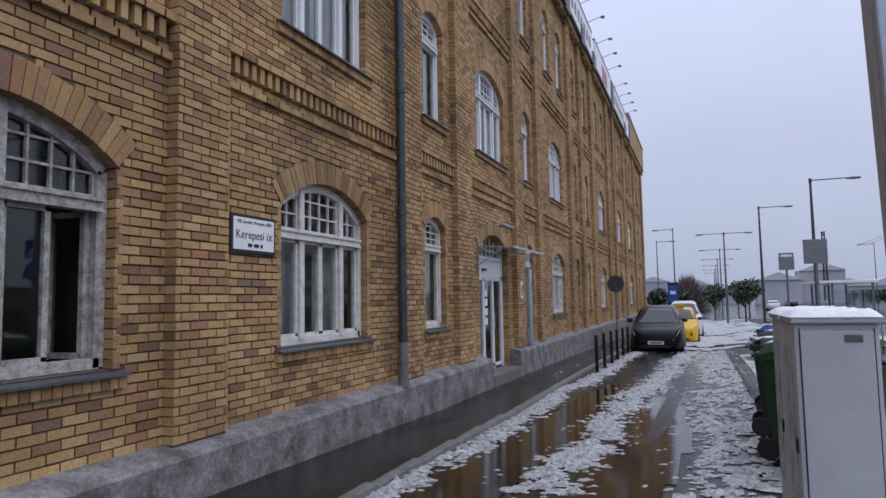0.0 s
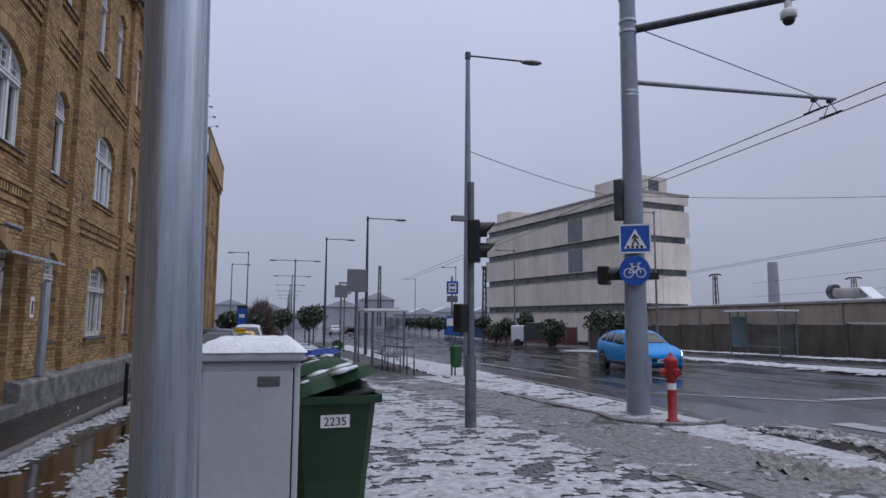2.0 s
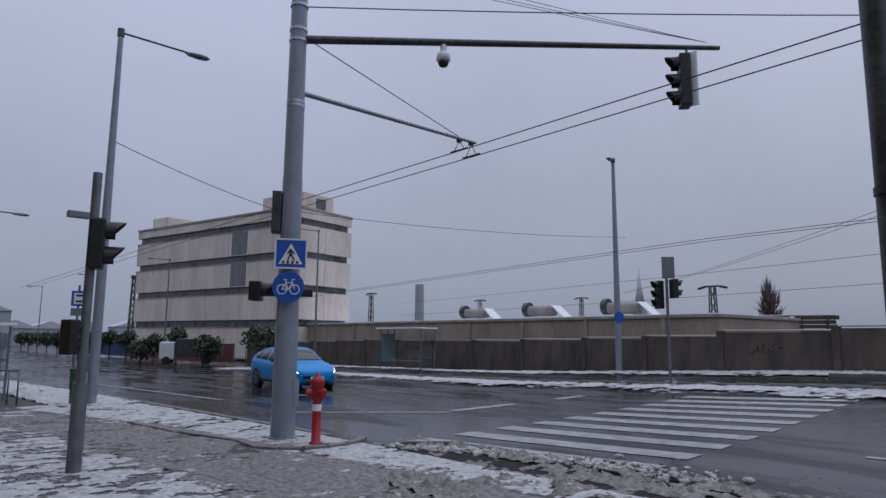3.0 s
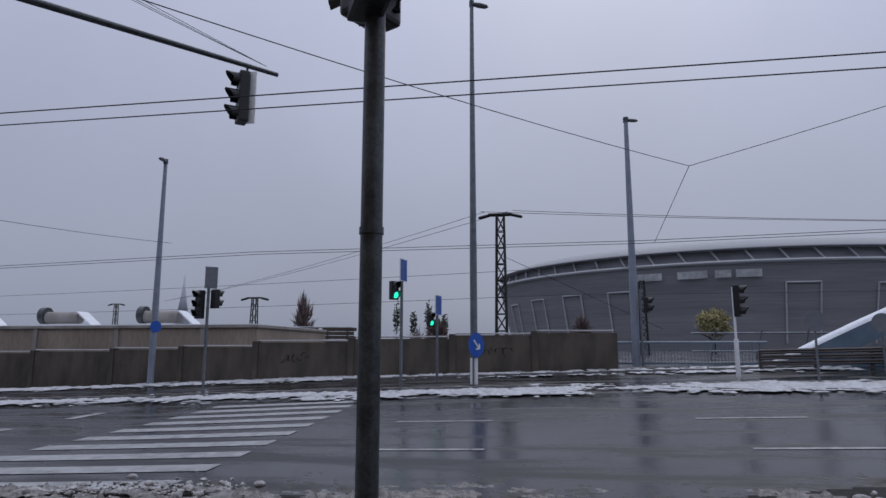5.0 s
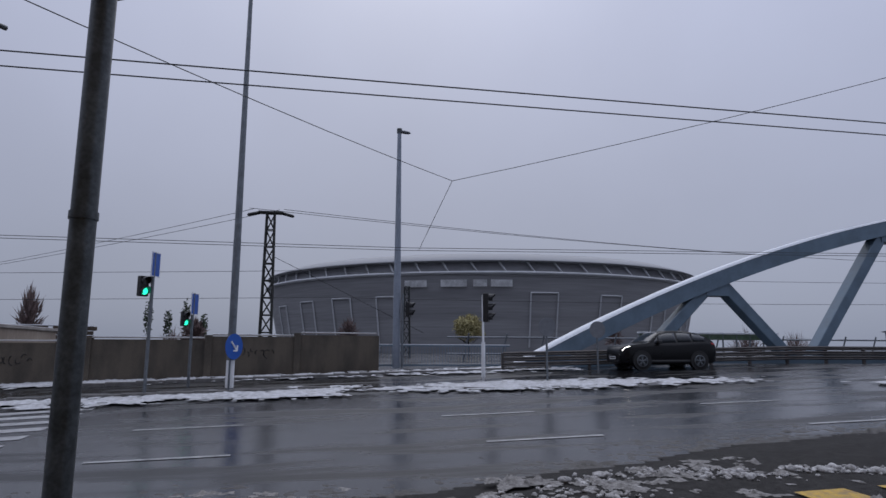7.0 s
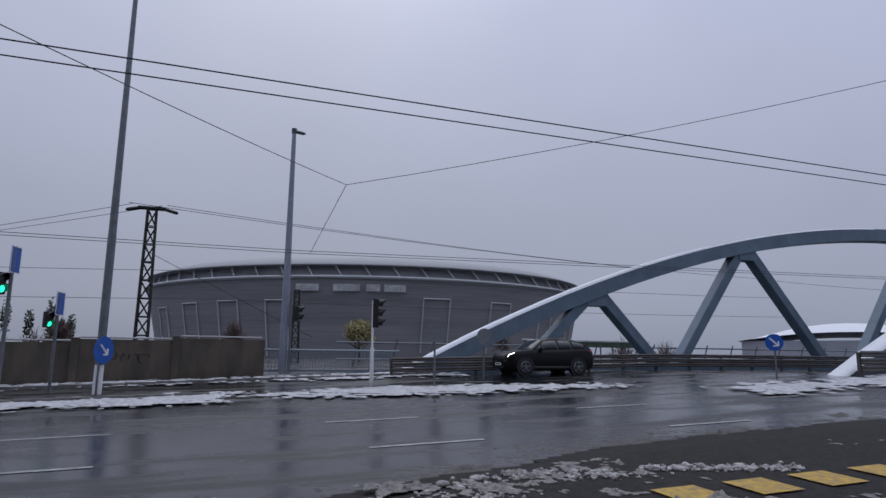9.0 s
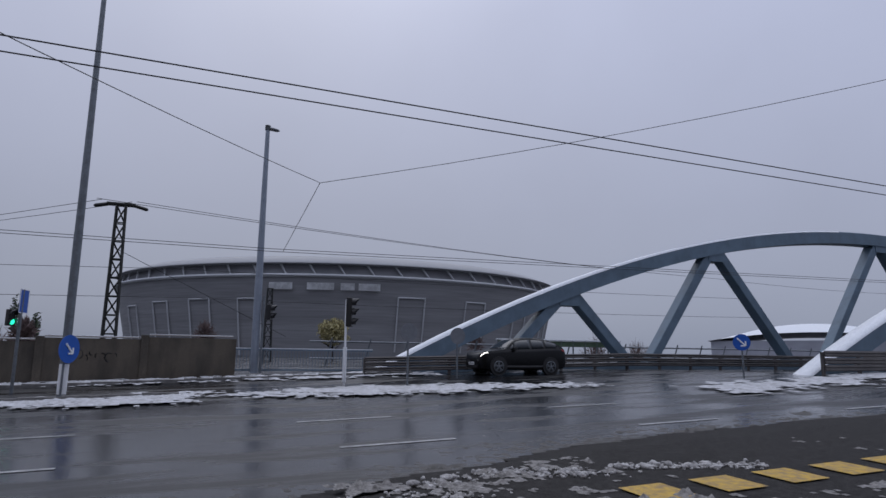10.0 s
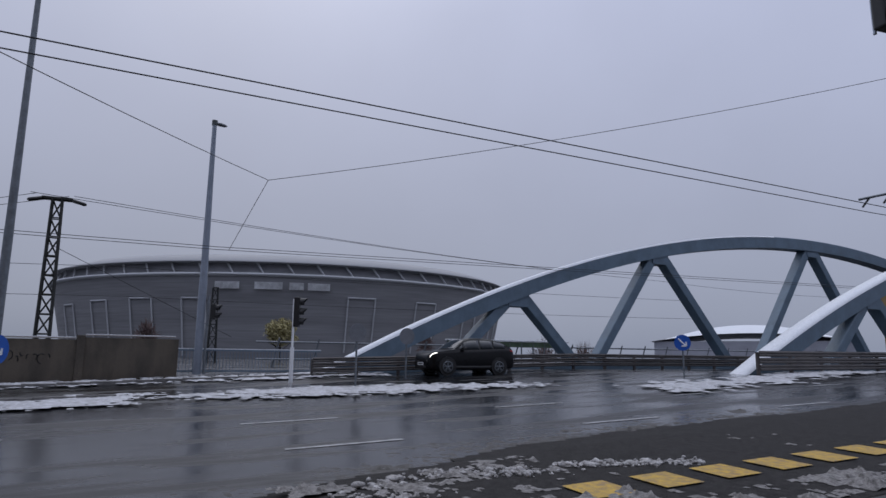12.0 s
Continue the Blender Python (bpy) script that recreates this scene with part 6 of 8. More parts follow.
def wheelie_bin(m, body, lid_mat, label, open_deg=0.0, number=False, bag=False, snow_on=True, group="wheelie bins"):
    b = thing("wheelie_bin", label, "bin", m, group=group)
    bm = bmesh.new()
    prof = [((0.215, 0.24), 0.06), ((BL, 0.265), 0.35), ((0.262, 0.315), 0.92), ((0.27, 0.325), 0.93)]
    rings = []
    for (hx, hy), z in prof:
        c = 0.05
        pts = [(-hx + c, -hy), (hx - c, -hy), (hx, -hy + c), (hx, hy - c), (hx - c, hy), (-hx + c, hy), (-hx, hy - c), (-hx, -hy + c)]
        rings.append([bm.verts.new((x, y, z)) for x, y in pts])
    for r, s in zip(rings, rings[1:]):
        for i in range(8):
            bm.faces.new((r[i], r[(i + 1) % 8], s[(i + 1) % 8], s[i]))
    bm.faces.new(rings[0][::-1])
    inner = [bm.verts.new((v.co.x * 0.9, v.co.y * 0.9, 0.93)) for v in rings[-1]]
    low = [bm.verts.new((v.co.x * 0.88, v.co.y * 0.88, 0.7)) for v in rings[-1]]
    for i in range(8):
        bm.faces.new((rings[-1][i], rings[-1][(i + 1) % 8], inner[(i + 1) % 8], inner[i]))
        bm.faces.new((inner[i], inner[(i + 1) % 8], low[(i + 1) % 8], low[i]))
    bm.faces.new(low)
    part("body", bm, body, b)
    bm = bmesh.new()
    for y in (-0.335, ):
        box(bm, -0.295, 0.295, y - 0.02, y + 0.02, 0.93, 1.0, None, 0.01)
    for x in (-0.285, 0.285):
        box(bm, x - 0.015, x + 0.015, -0.33, 0.33, 0.93, 0.99, None, 0.006)
    box(bm, -0.29, 0.29, 0.315, 0.345, 0.93, 1.0, None, 0.006)
    part("rim", bm, body, b)
    for x in (-0.24, 0.24):
        part("wheel", rod((x - 0.03, 0.27, 0.1), (x + 0.03, 0.27, 0.1), 0.1, n=18), M["rubber"], b)
    bm = bmesh.new()
    n = 8
    vs = []
    for i in range(n + 1):
        for j in range(n + 1):
            u, v = i / n * 2 - 1, j / n * 2 - 1
            vs.append(bm.verts.new((0.31 * u, -0.36 + 0.36 * (1 - v) * 1.0 - 0.36, 0.05 * (1 - u**4) * (1 - v**4) + (0.0 if max(abs(u), abs(v)) < 0.99 else -0.045))))
    for i in range(n):
        for j in range(n):
            k = i * (n + 1) + j
            bm.faces.new((vs[k], vs[k + n + 1], vs[k + n + 2], vs[k + 1]))
    bmesh.ops.solidify(bm, geom=bm.faces[:], thickness=0.012)
    lid = part("lid", bm, lid_mat, b, "", True)
    lid.matrix_basis = Matrix.Translation((0, 0.36, 1.0)) @ Matrix.Rotation(radians(-open_deg), 4, "X")
    if snow_on:
        rr = random.Random(len(bpy.data.objects))
        bm = bmesh.new()
        for k in range(9):
            x, y = rr.uniform(-0.26, 0.26), rr.uniform(-0.66, -0.05)
            r = rr.uniform(0.03, 0.09)
            bmesh.ops.create_icosphere(bm, subdivisions=1, radius=r, matrix=Matrix.Translation((x, y, 0.045)) @ Matrix.Diagonal((1.5, 1.2, 0.22, 1)))
        part("snow_on_lid", bm, M["snow"], lid, "wet snow left on the lid", True)
    part("handle", rod((-0.2, 0.38, 0.96), (0.2, 0.38, 0.96), 0.016, n=8), body, b)
    if number:
        tilt = Matrix.Translation((-0.252, 0, 0.80)) @ Matrix.Rotation(radians(-90), 4, "Z") @ Matrix.Rotation(radians(-3), 4, "X")
        part("label", bx(-0.11, 0.11, -0.004, 0.004, -0.047, 0.047), M["sign_white"], b, "white sticker with black figures").matrix_basis = tilt @ Matrix.Translation((0, -0.006, 0))
        lettering("figures", "2235", 0.088, tilt @ Matrix.Translation((0, -0.012, -0.031)) @ pose(0, 0, 0, 90, 0, 0), b, M["black"])
    if bag:
        bm = bmesh.new()
        bmesh.ops.create_icosphere(bm, subdivisions=3, radius=0.20)
        for v in bm.verts:
            v.co = Vector((v.co.x * 1.0, v.co.y * 1.1, v.co.z * 0.62)) + v.normal * 0.05 * noise.noise(v.co * 9)
        bgo = part("bin_bag", bm, M["black"], b, "crumpled black rubbish bag", True)
        bgo.matrix_basis = pose(0.0, -0.12, 0.97)
    return b


wheelie_bin(pose(1.03, 6.25, -0.02, 0, 0, 93), M["green_bin"], M["green_lid"], "green wheelie bin with lid propped on a black bag", 17, True, True)
wheelie_bin(pose(0.86, 6.95, 0, 0, 0, 75), M["green_bin"], M["green_lid"], "dark green wheelie bin with a snowy lid ajar", 16)
wheelie_bin(pose(0.85, 8.1, 0, 0, 0, 85), M["anthracite"], M["anthracite"], "dark wheelie bin beside the lane", 4)
wheelie_bin(pose(1.2, 11.3, 0, 0, 0, 75), M["anthracite"], M["blue_lid"], "dark wheelie bin with a bright blue lid", 6)
wheelie_bin(pose(0.98, 9.4, 0, 0, 0, 88), M["anthracite"], M["anthracite"], "dark wheelie bin between the other bins", 3)

# ---- parked and waiting cars ----
CAR_LINES = {       # along the length from the nose: top line, shoulder line (heights as shares of the roof's height)
    "hatch": ([(0, 0.40), (0.012, 0.46), (0.05, 0.52), (0.14, 0.59), (0.25, 0.645), (0.285, 0.67), (0.36, 0.83), (0.44, 0.955), (0.54, 1.0), (0.66, 0.99), (0.80, 0.92), (0.90, 0.80), (0.955, 0.70), (0.985, 0.63), (1.0, 0.45)],
              [(0, 0.38), (0.05, 0.49), (0.14, 0.56), (0.285, 0.615), (0.6, 0.645), (0.86, 0.69), (0.95, 0.67), (0.985, 0.61), (1.0, 0.43)]),
    "suv": ([(0, 0.42), (0.01, 0.52), (0.04, 0.58), (0.12, 0.625), (0.24, 0.66), (0.275, 0.685), (0.36, 0.86), (0.43, 0.965), (0.54, 1.0), (0.70, 0.985), (0.83, 0.91), (0.915, 0.80), (0.965, 0.71), (0.988, 0.62), (1.0, 0.45)],
            [(0, 0.40), (0.04, 0.55), (0.12, 0.60), (0.275, 0.63), (0.6, 0.655), (0.88, 0.70), (0.96, 0.67), (0.988, 0.60), (1.0, 0.43)]),
    "van": ([(0, 0.36), (0.012, 0.46), (0.05, 0.53), (0.12, 0.58), (0.19, 0.63), (0.25, 0.75), (0.33, 0.93), (0.40, 0.985), (0.6, 1.0), (0.93, 0.98), (0.965, 0.93), (0.99, 0.66), (1.0, 0.42)],
            [(0, 0.34), (0.05, 0.50), (0.12, 0.55), (0.19, 0.585), (0.6, 0.60), (0.95, 0.61), (0.99, 0.58), (1.0, 0.40)]),
}


def curve_at(pts, u):
    """A smooth line through (u, value) pairs."""
    k = max(0, min(len(pts) - 2, sum(1 for p in pts if p[0] <= u) - 1))
    p0, p1, p2, p3 = pts[max(0, k - 1)], pts[k], pts[k + 1], pts[min(len(pts) - 1, k + 2)]
    h = p2[0] - p1[0]
    f = (u - p1[0]) / h
    m1 = (p2[1] - p0[1]) / max(1e-6, p2[0] - p0[0]) * h
    m2 = (p3[1] - p1[1]) / max(1e-6, p3[0] - p1[0]) * h
    return (2 * f**3 - 3 * f**2 + 1) * p1[1] + (f**3 - 2 * f**2 + f) * m1 + (3 * f**2 - 2 * f**3) * p2[1] + (f**3 - f**2) * m2


def make_car(m, paint, L, W, H, label, style="hatch", lit=False, tail=False, taxi=False, plate=True):
    """A car that looks along +x: smooth sections along its length, with panes and lamps laid on the skin."""
    c = thing("car", label, "car", m, group="cars")
    top, belt = CAR_LINES[style]
    r = 0.335 if style != "hatch" else 0.325
    wide = [(0, 0.62), (0.012, 0.76), (0.05, 0.90), (0.12, 0.97), (0.25, 1.0), (0.75, 1.0), (0.90, 0.965), (0.97, 0.90), (0.99, 0.82), (1.0, 0.70)]
    under = [(0, 0.30), (0.03, 0.21), (0.1, 0.19), (0.9, 0.21), (0.97, 0.27), (1.0, 0.36)]

    def half(u):
        w, zr, zs, zb = W / 2 * curve_at(wide, u), H * curve_at(top, u), H * curve_at(belt, u), curve_at(under, u)
        zs = min(zs, zr - 0.012)
        up = max(0.0, zr - zs)
        tum = w * 0.95 - 0.05 - 0.36 * max(0.0, up - 0.05)
        zm = (zb + zs) / 2
        return [(w * 0.80, zb), (w * 0.955, zb + 0.04), (w * 0.985, zb + 0.16), (w, zm), (w * 0.992, zs - 0.12 * (zs - zb)), (w * 0.965, zs - 0.02), (w * 0.945, zs),
                (tum + 0.035, zs + up * 0.86), (tum - 0.04, zs + up * 0.965), (tum * 0.62, zr - 0.004), (tum * 0.25, zr)]

    def skin(u, v, side=1):
        """A point of the skin: u along the length, v up the section."""
        h = half(u)
        k = min(len(h) - 2, int(v))
        f = v - k
        return Vector((L / 2 - u * L, side * (h[k][0] * (1 - f) + h[k + 1][0] * f), h[k][1] * (1 - f) + h[k + 1][1] * f))

    us = sorted(set([0, 0.006, 0.012, 0.03, 0.05, 0.08, 0.95, 0.965, 0.978, 0.988, 0.995, 1.0] + [round(0.1 + 0.028 * k, 3) for k in range(31)]))
    bm = bmesh.new()
    rings = []
    for u in us:
        h, x = half(u), L / 2 - u * L
        rings.append([bm.verts.new((x, y, z)) for y, z in h] + [bm.verts.new((x, -y, z)) for y, z in h[::-1]])
    n = len(rings[0])
    for a, b in zip(rings, rings[1:]):
        for i in range(n):
            bm.faces.new((a[i], a[(i + 1) % n], b[(i + 1) % n], b[i])).smooth = True
    bm.faces.new(rings[0])
    bm.faces.new(rings[-1][::-1])
    bmesh.ops.recalc_face_normals(bm, faces=bm.faces[:])
    body = part("body", bm, paint, c)
    body.data.set_sharp_from_angle(angle=radians(32))

    def laid(name, grid, material, out=0.007, lab=""):
        """A thin piece lying on the skin over a grid of points."""
        g = bmesh.new()
        core = Vector((0, 0, H * 0.45))
        vs = []
        for row in grid:
            line = []
            for p in row:
                d = (p - Vector((p.x * 0.8, 0, core.z))).normalized()
                line.append(g.verts.new(p + d * out))
            vs.append(line)
        for a, b in zip(vs, vs[1:]):
            for k in range(len(a) - 1):
                g.faces.new((a[k], a[k + 1], b[k + 1], b[k])).smooth = True
        bmesh.ops.recalc_face_normals(g, faces=g.faces[:])
        bmesh.ops.solidify(g, geom=g.faces[:], thickness=0.004)
        return part(name, g, material, c, lab)

    def span(a, b, k):
        return [a + (b - a) * i / k for i in range(k + 1)]

    w0 = {"hatch": 0.285, "suv": 0.275, "van": 0.19}[style]
    w1 = {"hatch": 0.43, "suv": 0.42, "van": 0.33}[style]
    r0 = {"hatch": 0.82, "suv": 0.84, "van": 0.968}[style]
    r1 = {"hatch": 0.945, "suv": 0.955, "van": 0.988}[style]
    last = {"hatch": 0.86, "suv": 0.88, "van": 0.93}[style]
    cuts = [w1 - 0.045, w1 + 0.15, w1 + 0.31, last]
    for side in (1, -1):
        for a, b in zip(cuts, cuts[1:]):
            laid("side_window", [[skin(u, v, side) for v in (6.12, 6.5, 6.92)] for u in span(a + 0.008, b - 0.008, 6)], M["car_glass"])
        laid("quarter_window", [[skin(u, 6.12 + (6.85 - 6.12) * f * min(1.0, (u - w0) / (w1 - 0.05 - w0)), side) for f in (0, 0.5, 1)] for u in span(w0 + 0.06, w1 - 0.05, 4)], M["car_glass"])
        laid("headlight", [[skin(u, v, side) for v in (5.05, 5.4, 5.8)] for u in span(0.02, 0.085, 6)], M["headlight_on"] if lit else M["headlight"], 0.008)
        laid("tail_light", [[skin(u, v, side) for v in (4.3, 5.0, 5.9)] for u in span(0.93, 0.99, 4)], M["tail_red"] if tail else M["red"], 0.008)
        laid("sill_strip", [[skin(u, v, side) for v in (0.9, 1.5, 2.1)] for u in span(0.26, 0.72, 8)], M["black"], 0.008)
        y0, y1 = sorted((side * (W / 2 - 0.04), side * (W / 2 + 0.15)))
        part("mirror", bx(L / 2 - (w1 - 0.03) * L, L / 2 - (w1 - 0.06) * L + 0.02, y0, y1, H * 0.655, H * 0.735, 0.025), M["black"], c)
    laid("windscreen", [[skin(u, v, 1) for v in (7.4, 8.5, 9.5, 10)] + [skin(u, v, -1) for v in (10, 9.5, 8.5, 7.4)] for u in span(w0 + 0.008, w1, 8)], M["car_glass"], 0.010)
    laid("rear_window", [[skin(u, v, 1) for v in (7.6, 8.5, 9.5, 10)] + [skin(u, v, -1) for v in (10, 9.5, 8.5, 7.6)] for u in span(r0, r1, 6)], M["car_glass"], 0.010)
    laid("grille", [[skin(u, v, 1) for v in (4.6, 2.6)] for u in (0.0, 0.004)] + [[skin(0.0, v, -1) for v in (4.6, 2.6)]], M["black"], 0.010, "black front grille")
    part("bumper_intake", bx(L / 2 - 0.10, L / 2 + 0.008, -W * 0.27, W * 0.27, 0.27, 0.36, 0.015), M["black"], c)
    for sx in (0.305, -0.29):
        for sy in (1, -1):
            x, y = sx * L, sy * (W / 2 - 0.095)
            w = part("wheel", lathe(bmesh.new(), [(0.2, -0.1), (r - 0.03, -0.105), (r, -0.075), (r, 0.075), (r - 0.03, 0.105), (0.2, 0.1)], 24), M["rubber"], c)
            w.matrix_basis = Matrix.Translation((x, y, r)) @ Matrix.Rotation(radians(90), 4, "X")
            bm = bmesh.new()
            for k in range(5):
                for e in (-9, 9):
                    box(bm, -0.013, 0.013, 0.03, 0.215, -0.112, 0.112, Matrix.Rotation(radians(72 * k + e), 4, "Z"))
            lathe(bm, [(0.205, -0.112), (0.232, -0.112), (0.232, 0.112), (0.205, 0.112), (0.205, -0.112)], 24, cap=False)
            lathe(bm, [(0.0, -0.114), (0.04, -0.114), (0.04, 0.114), (0.0, 0.114)], 12, cap=False)
            part("rim", bm, M["midpole"], w, "alloy rim with paired spokes")
            part("wheel_arch", rod((x, y - sy * 0.1, r + 0.02), (x, y + sy * 0.098, r + 0.02), r + 0.055, n=28), M["black"], c)
    if plate:
        part("licence_plate", bx(L / 2 + 0.010, L / 2 + 0.018, -0.26, 0.26, 0.40, 0.51), M["sign_white"], c)
        part("plate_bar", bx(L / 2 + 0.018, L / 2 + 0.020, -0.2, 0.22, 0.43, 0.48), M["black"], c)
    if taxi:
        part("taxi_light", bx(-0.1, 0.12, -0.3, 0.3, H - 0.01, H + 0.11, 0.03), M["yline"], c, "yellow roof lamp")
    return c


M["car_glass"] = dark_glass("tinted_car_glass")
M["headlight"] = mat("clear_headlight", (0.45, 0.46, 0.48), 0.15, var=0.1, bump=0)
def coat(name, col, rough=0.3):
    m = mat(name, col, rough, 0.0, var=0.04, bump=0, rough_var=0.04, spec=0.2)
    m.node_tree.nodes["Principled BSDF"].inputs["Coat Weight"].default_value = 0.1
    return m


C_BLACK, C_YEL, C_WHITE, C_BLUE = coat("black_car_paint", (0.004, 0.004, 0.005)), coat("taxi_yellow_paint", (0.70, 0.40, 0.02)), coat("white_van_paint", (0.62, 0.64, 0.68)), coat("bright_blue_car_paint", (0.002, 0.24, 0.62))
make_car(on_ground(-1.5, 25.6, -90, -0.14), C_BLACK, 4.3, 1.78, 1.72, "black compact van parked on the pavement edge", "van")
make_car(on_ground(-1.0, 31.2, -90, -0.12), C_YEL, 4.5, 1.8, 1.62, "yellow taxi parked behind the black van", "hatch", taxi=True)
make_car(on_ground(-0.85, 37.5, -90, -0.1), C_WHITE, 4.9, 1.85, 1.95, "white van parked at the end of the row", "van")
make_car(on_ground(14.2, 23.3, -96, -0.1), C_BLUE, 4.25, 1.84, 1.52, "bright blue hatchback waiting with headlights on", "hatch", lit=True)
SWING[0] = True
make_car(on_ground(25.9, -13.1, 90, -0.12), C_BLACK, 4.15, 1.78, 1.54, "black crossover car with headlights on", "suv", lit=True)
SWING[0] = False
make_car(on_ground(14.0, 120, 90, -0.1), C_BLACK, 4.4, 1.8, 1.5, "far car with red tail lights", "hatch", tail=True)
make_car(on_ground(10.5, 112, 90, -0.1), C_WHITE, 4.4, 1.8, 1.5, "far pale car with red tail lights", "hatch", tail=True)

lorry = thing("lorry", "small white lorry with a dark canvas load bed", "lorry", on_ground(23.6, 55.5, 150) @ Matrix.Diagonal((0.85, 0.85, 0.85, 1)))
part("cab", bx(1.2, 2.6, -0.95, 0.95, 0.5, 2.2, 0.15), C_WHITE, lorry)
part("windscreen", bx(2.55, 2.62, -0.8, 0.8, 1.3, 2.0), M["car_glass"], lorry)
part("load_bed", bx(-2.2, 1.1, -1.0, 1.0, 0.75, 2.5, 0.05), M["darkpole"], lorry, "dark canvas cover")
for x in (1.9, -1.7):
    for y in (-0.9, 0.9):
        part("wheel", rod((x, y - 0.12, 0.4), (x, y + 0.12, 0.4), 0.4, n=18), M["rubber"], lorry)

# ---- concrete wall and what stands behind it ----
WALL = [(29.0, 61.0), (30.8, 52.0), (31.6, 32.0), (30.3, 22.0), (29.2, 14.0), (29.2, 5.0), (30.0, -2.0)]
SWING[0] = True
wl = thing("wall_concrete", "stained dark concrete panel wall with snow on its coping", "wall", kind="structure")
for (xa, ya), (xb, yb) in zip(WALL, WALL[1:]):
    L = math.hypot(xb - xa, yb - ya)
    n = max(1, round(L / 4.1))
    ang = math.atan2(yb - ya, xb - xa)
    for i in range(n):
        x0, y0 = xa + (xb - xa) * i / n, ya + (yb - ya) * i / n
        x1, y1 = xa + (xb - xa) * (i + 0.5) / n, ya + (yb - ya) * (i + 0.5) / n
        z = gzf(x1, y1)
        top = 1.5 if y1 < 16 else 1.45 + 0.018 * (min(y1, 40) - 16)
        f = Matrix.Translation((x0, y0, z)) @ Matrix.Rotation(ang, 4, "Z")
        p = part("wall_panel", bx(0.02, L / n - 0.02, -0.1, 0.1, -0.4, top + random.uniform(-0.03, 0.03), 0.015), M["wallc"], wl)
        p.matrix_basis = f
        q = part("pier", bx(-0.14, 0.14, -0.16, 0.16, -0.4, top + 0.05, 0.02), M["wallc"], wl)
        q.matrix_basis = f
        r = part("coping", bx(0.14, L / n - 0.14, -0.13, 0.13, top + 0.035, top + 0.075, 0.01), M["concrete"], wl)
        r.matrix_basis = f
        if y1 < 30:
            s = part("coping_snow", bx(0.16, L / n - 0.16, -0.11, 0.11, top + 0.075, top + 0.10, 0.01), M["snow"], wl)
            s.matrix_basis = f
        if 3 < y1 < 16 and i % 2 == 0:
            bm = bmesh.new()
            rr = random.Random(i * 7 + int(ya))
            for k in range(7):
                cx, cz, r0 = 1.3 + 0.2 * k, 0.85 + rr.uniform(-0.1, 0.15), rr.uniform(0.08, 0.2)
                a0 = rr.uniform(0, 6)
                pipe(bm, [(cx + 0.7 * r0 * math.cos(a0 + 0.5 * q), -0.108, cz + r0 * math.sin(a0 + 0.5 * q)) for q in range(rr.randint(5, 9))], 0.016, 4)
            g = part("graffiti", bm, M["black"], wl, "black sprayed scrawl")
            g.matrix_basis = f

SWING[0] = False
low = thing("low_building", "long low beige concrete building behind the wall", "building", pose(36.0, 46.0, -0.4, 0, 0, -4))
part("wall", bx(0, 10, -31, 22, 0, 3.25, 0.02), M["lowb"], low)
part("roof_edge", bx(-0.12, 10, -31.1, 22, 3.15, 3.32, 0.02), M["concrete"], low)
part("roof_snow", bx(0, 9.8, -30.8, 21.8, 3.32, 3.36), M["snow"], low)
for y in np.arange(-28, 21, 5.2):
    part("pier", bx(-0.08, 0.02, y, y + 0.25, 0, 3.15), M["concrete"], low)
for y in (-24.0, -17.5, -11.0):
    u = thing("roof_vent", "round steel roof fan with a snowy sloping hood", "roof fan", pose(37.5 + 0.07 * y, 46 + y, 2.95), group="roof fans")
    part("duct", rod((0, 0.6, 0.5), (0, -1.5, 0.5), 0.36, n=14), M["concrete"], u)
    part("fan_ring", rod((0, 0.6, 0.62), (0, 0.95, 0.62), 0.5, n=18), M["darkpole"], u)
    bm = bmesh.new()
    prism(bm, [(-0.5, 0), (0.5, 0), (0.5, 0.85), (-0.5, 0.85)], -1.5, -1.6)
    for v in bm.verts:
        v.co.y -= (0.85 - v.co.z) * 1.2
    part("hood", bm, M["snow"], u, "snow-covered sloping hood")

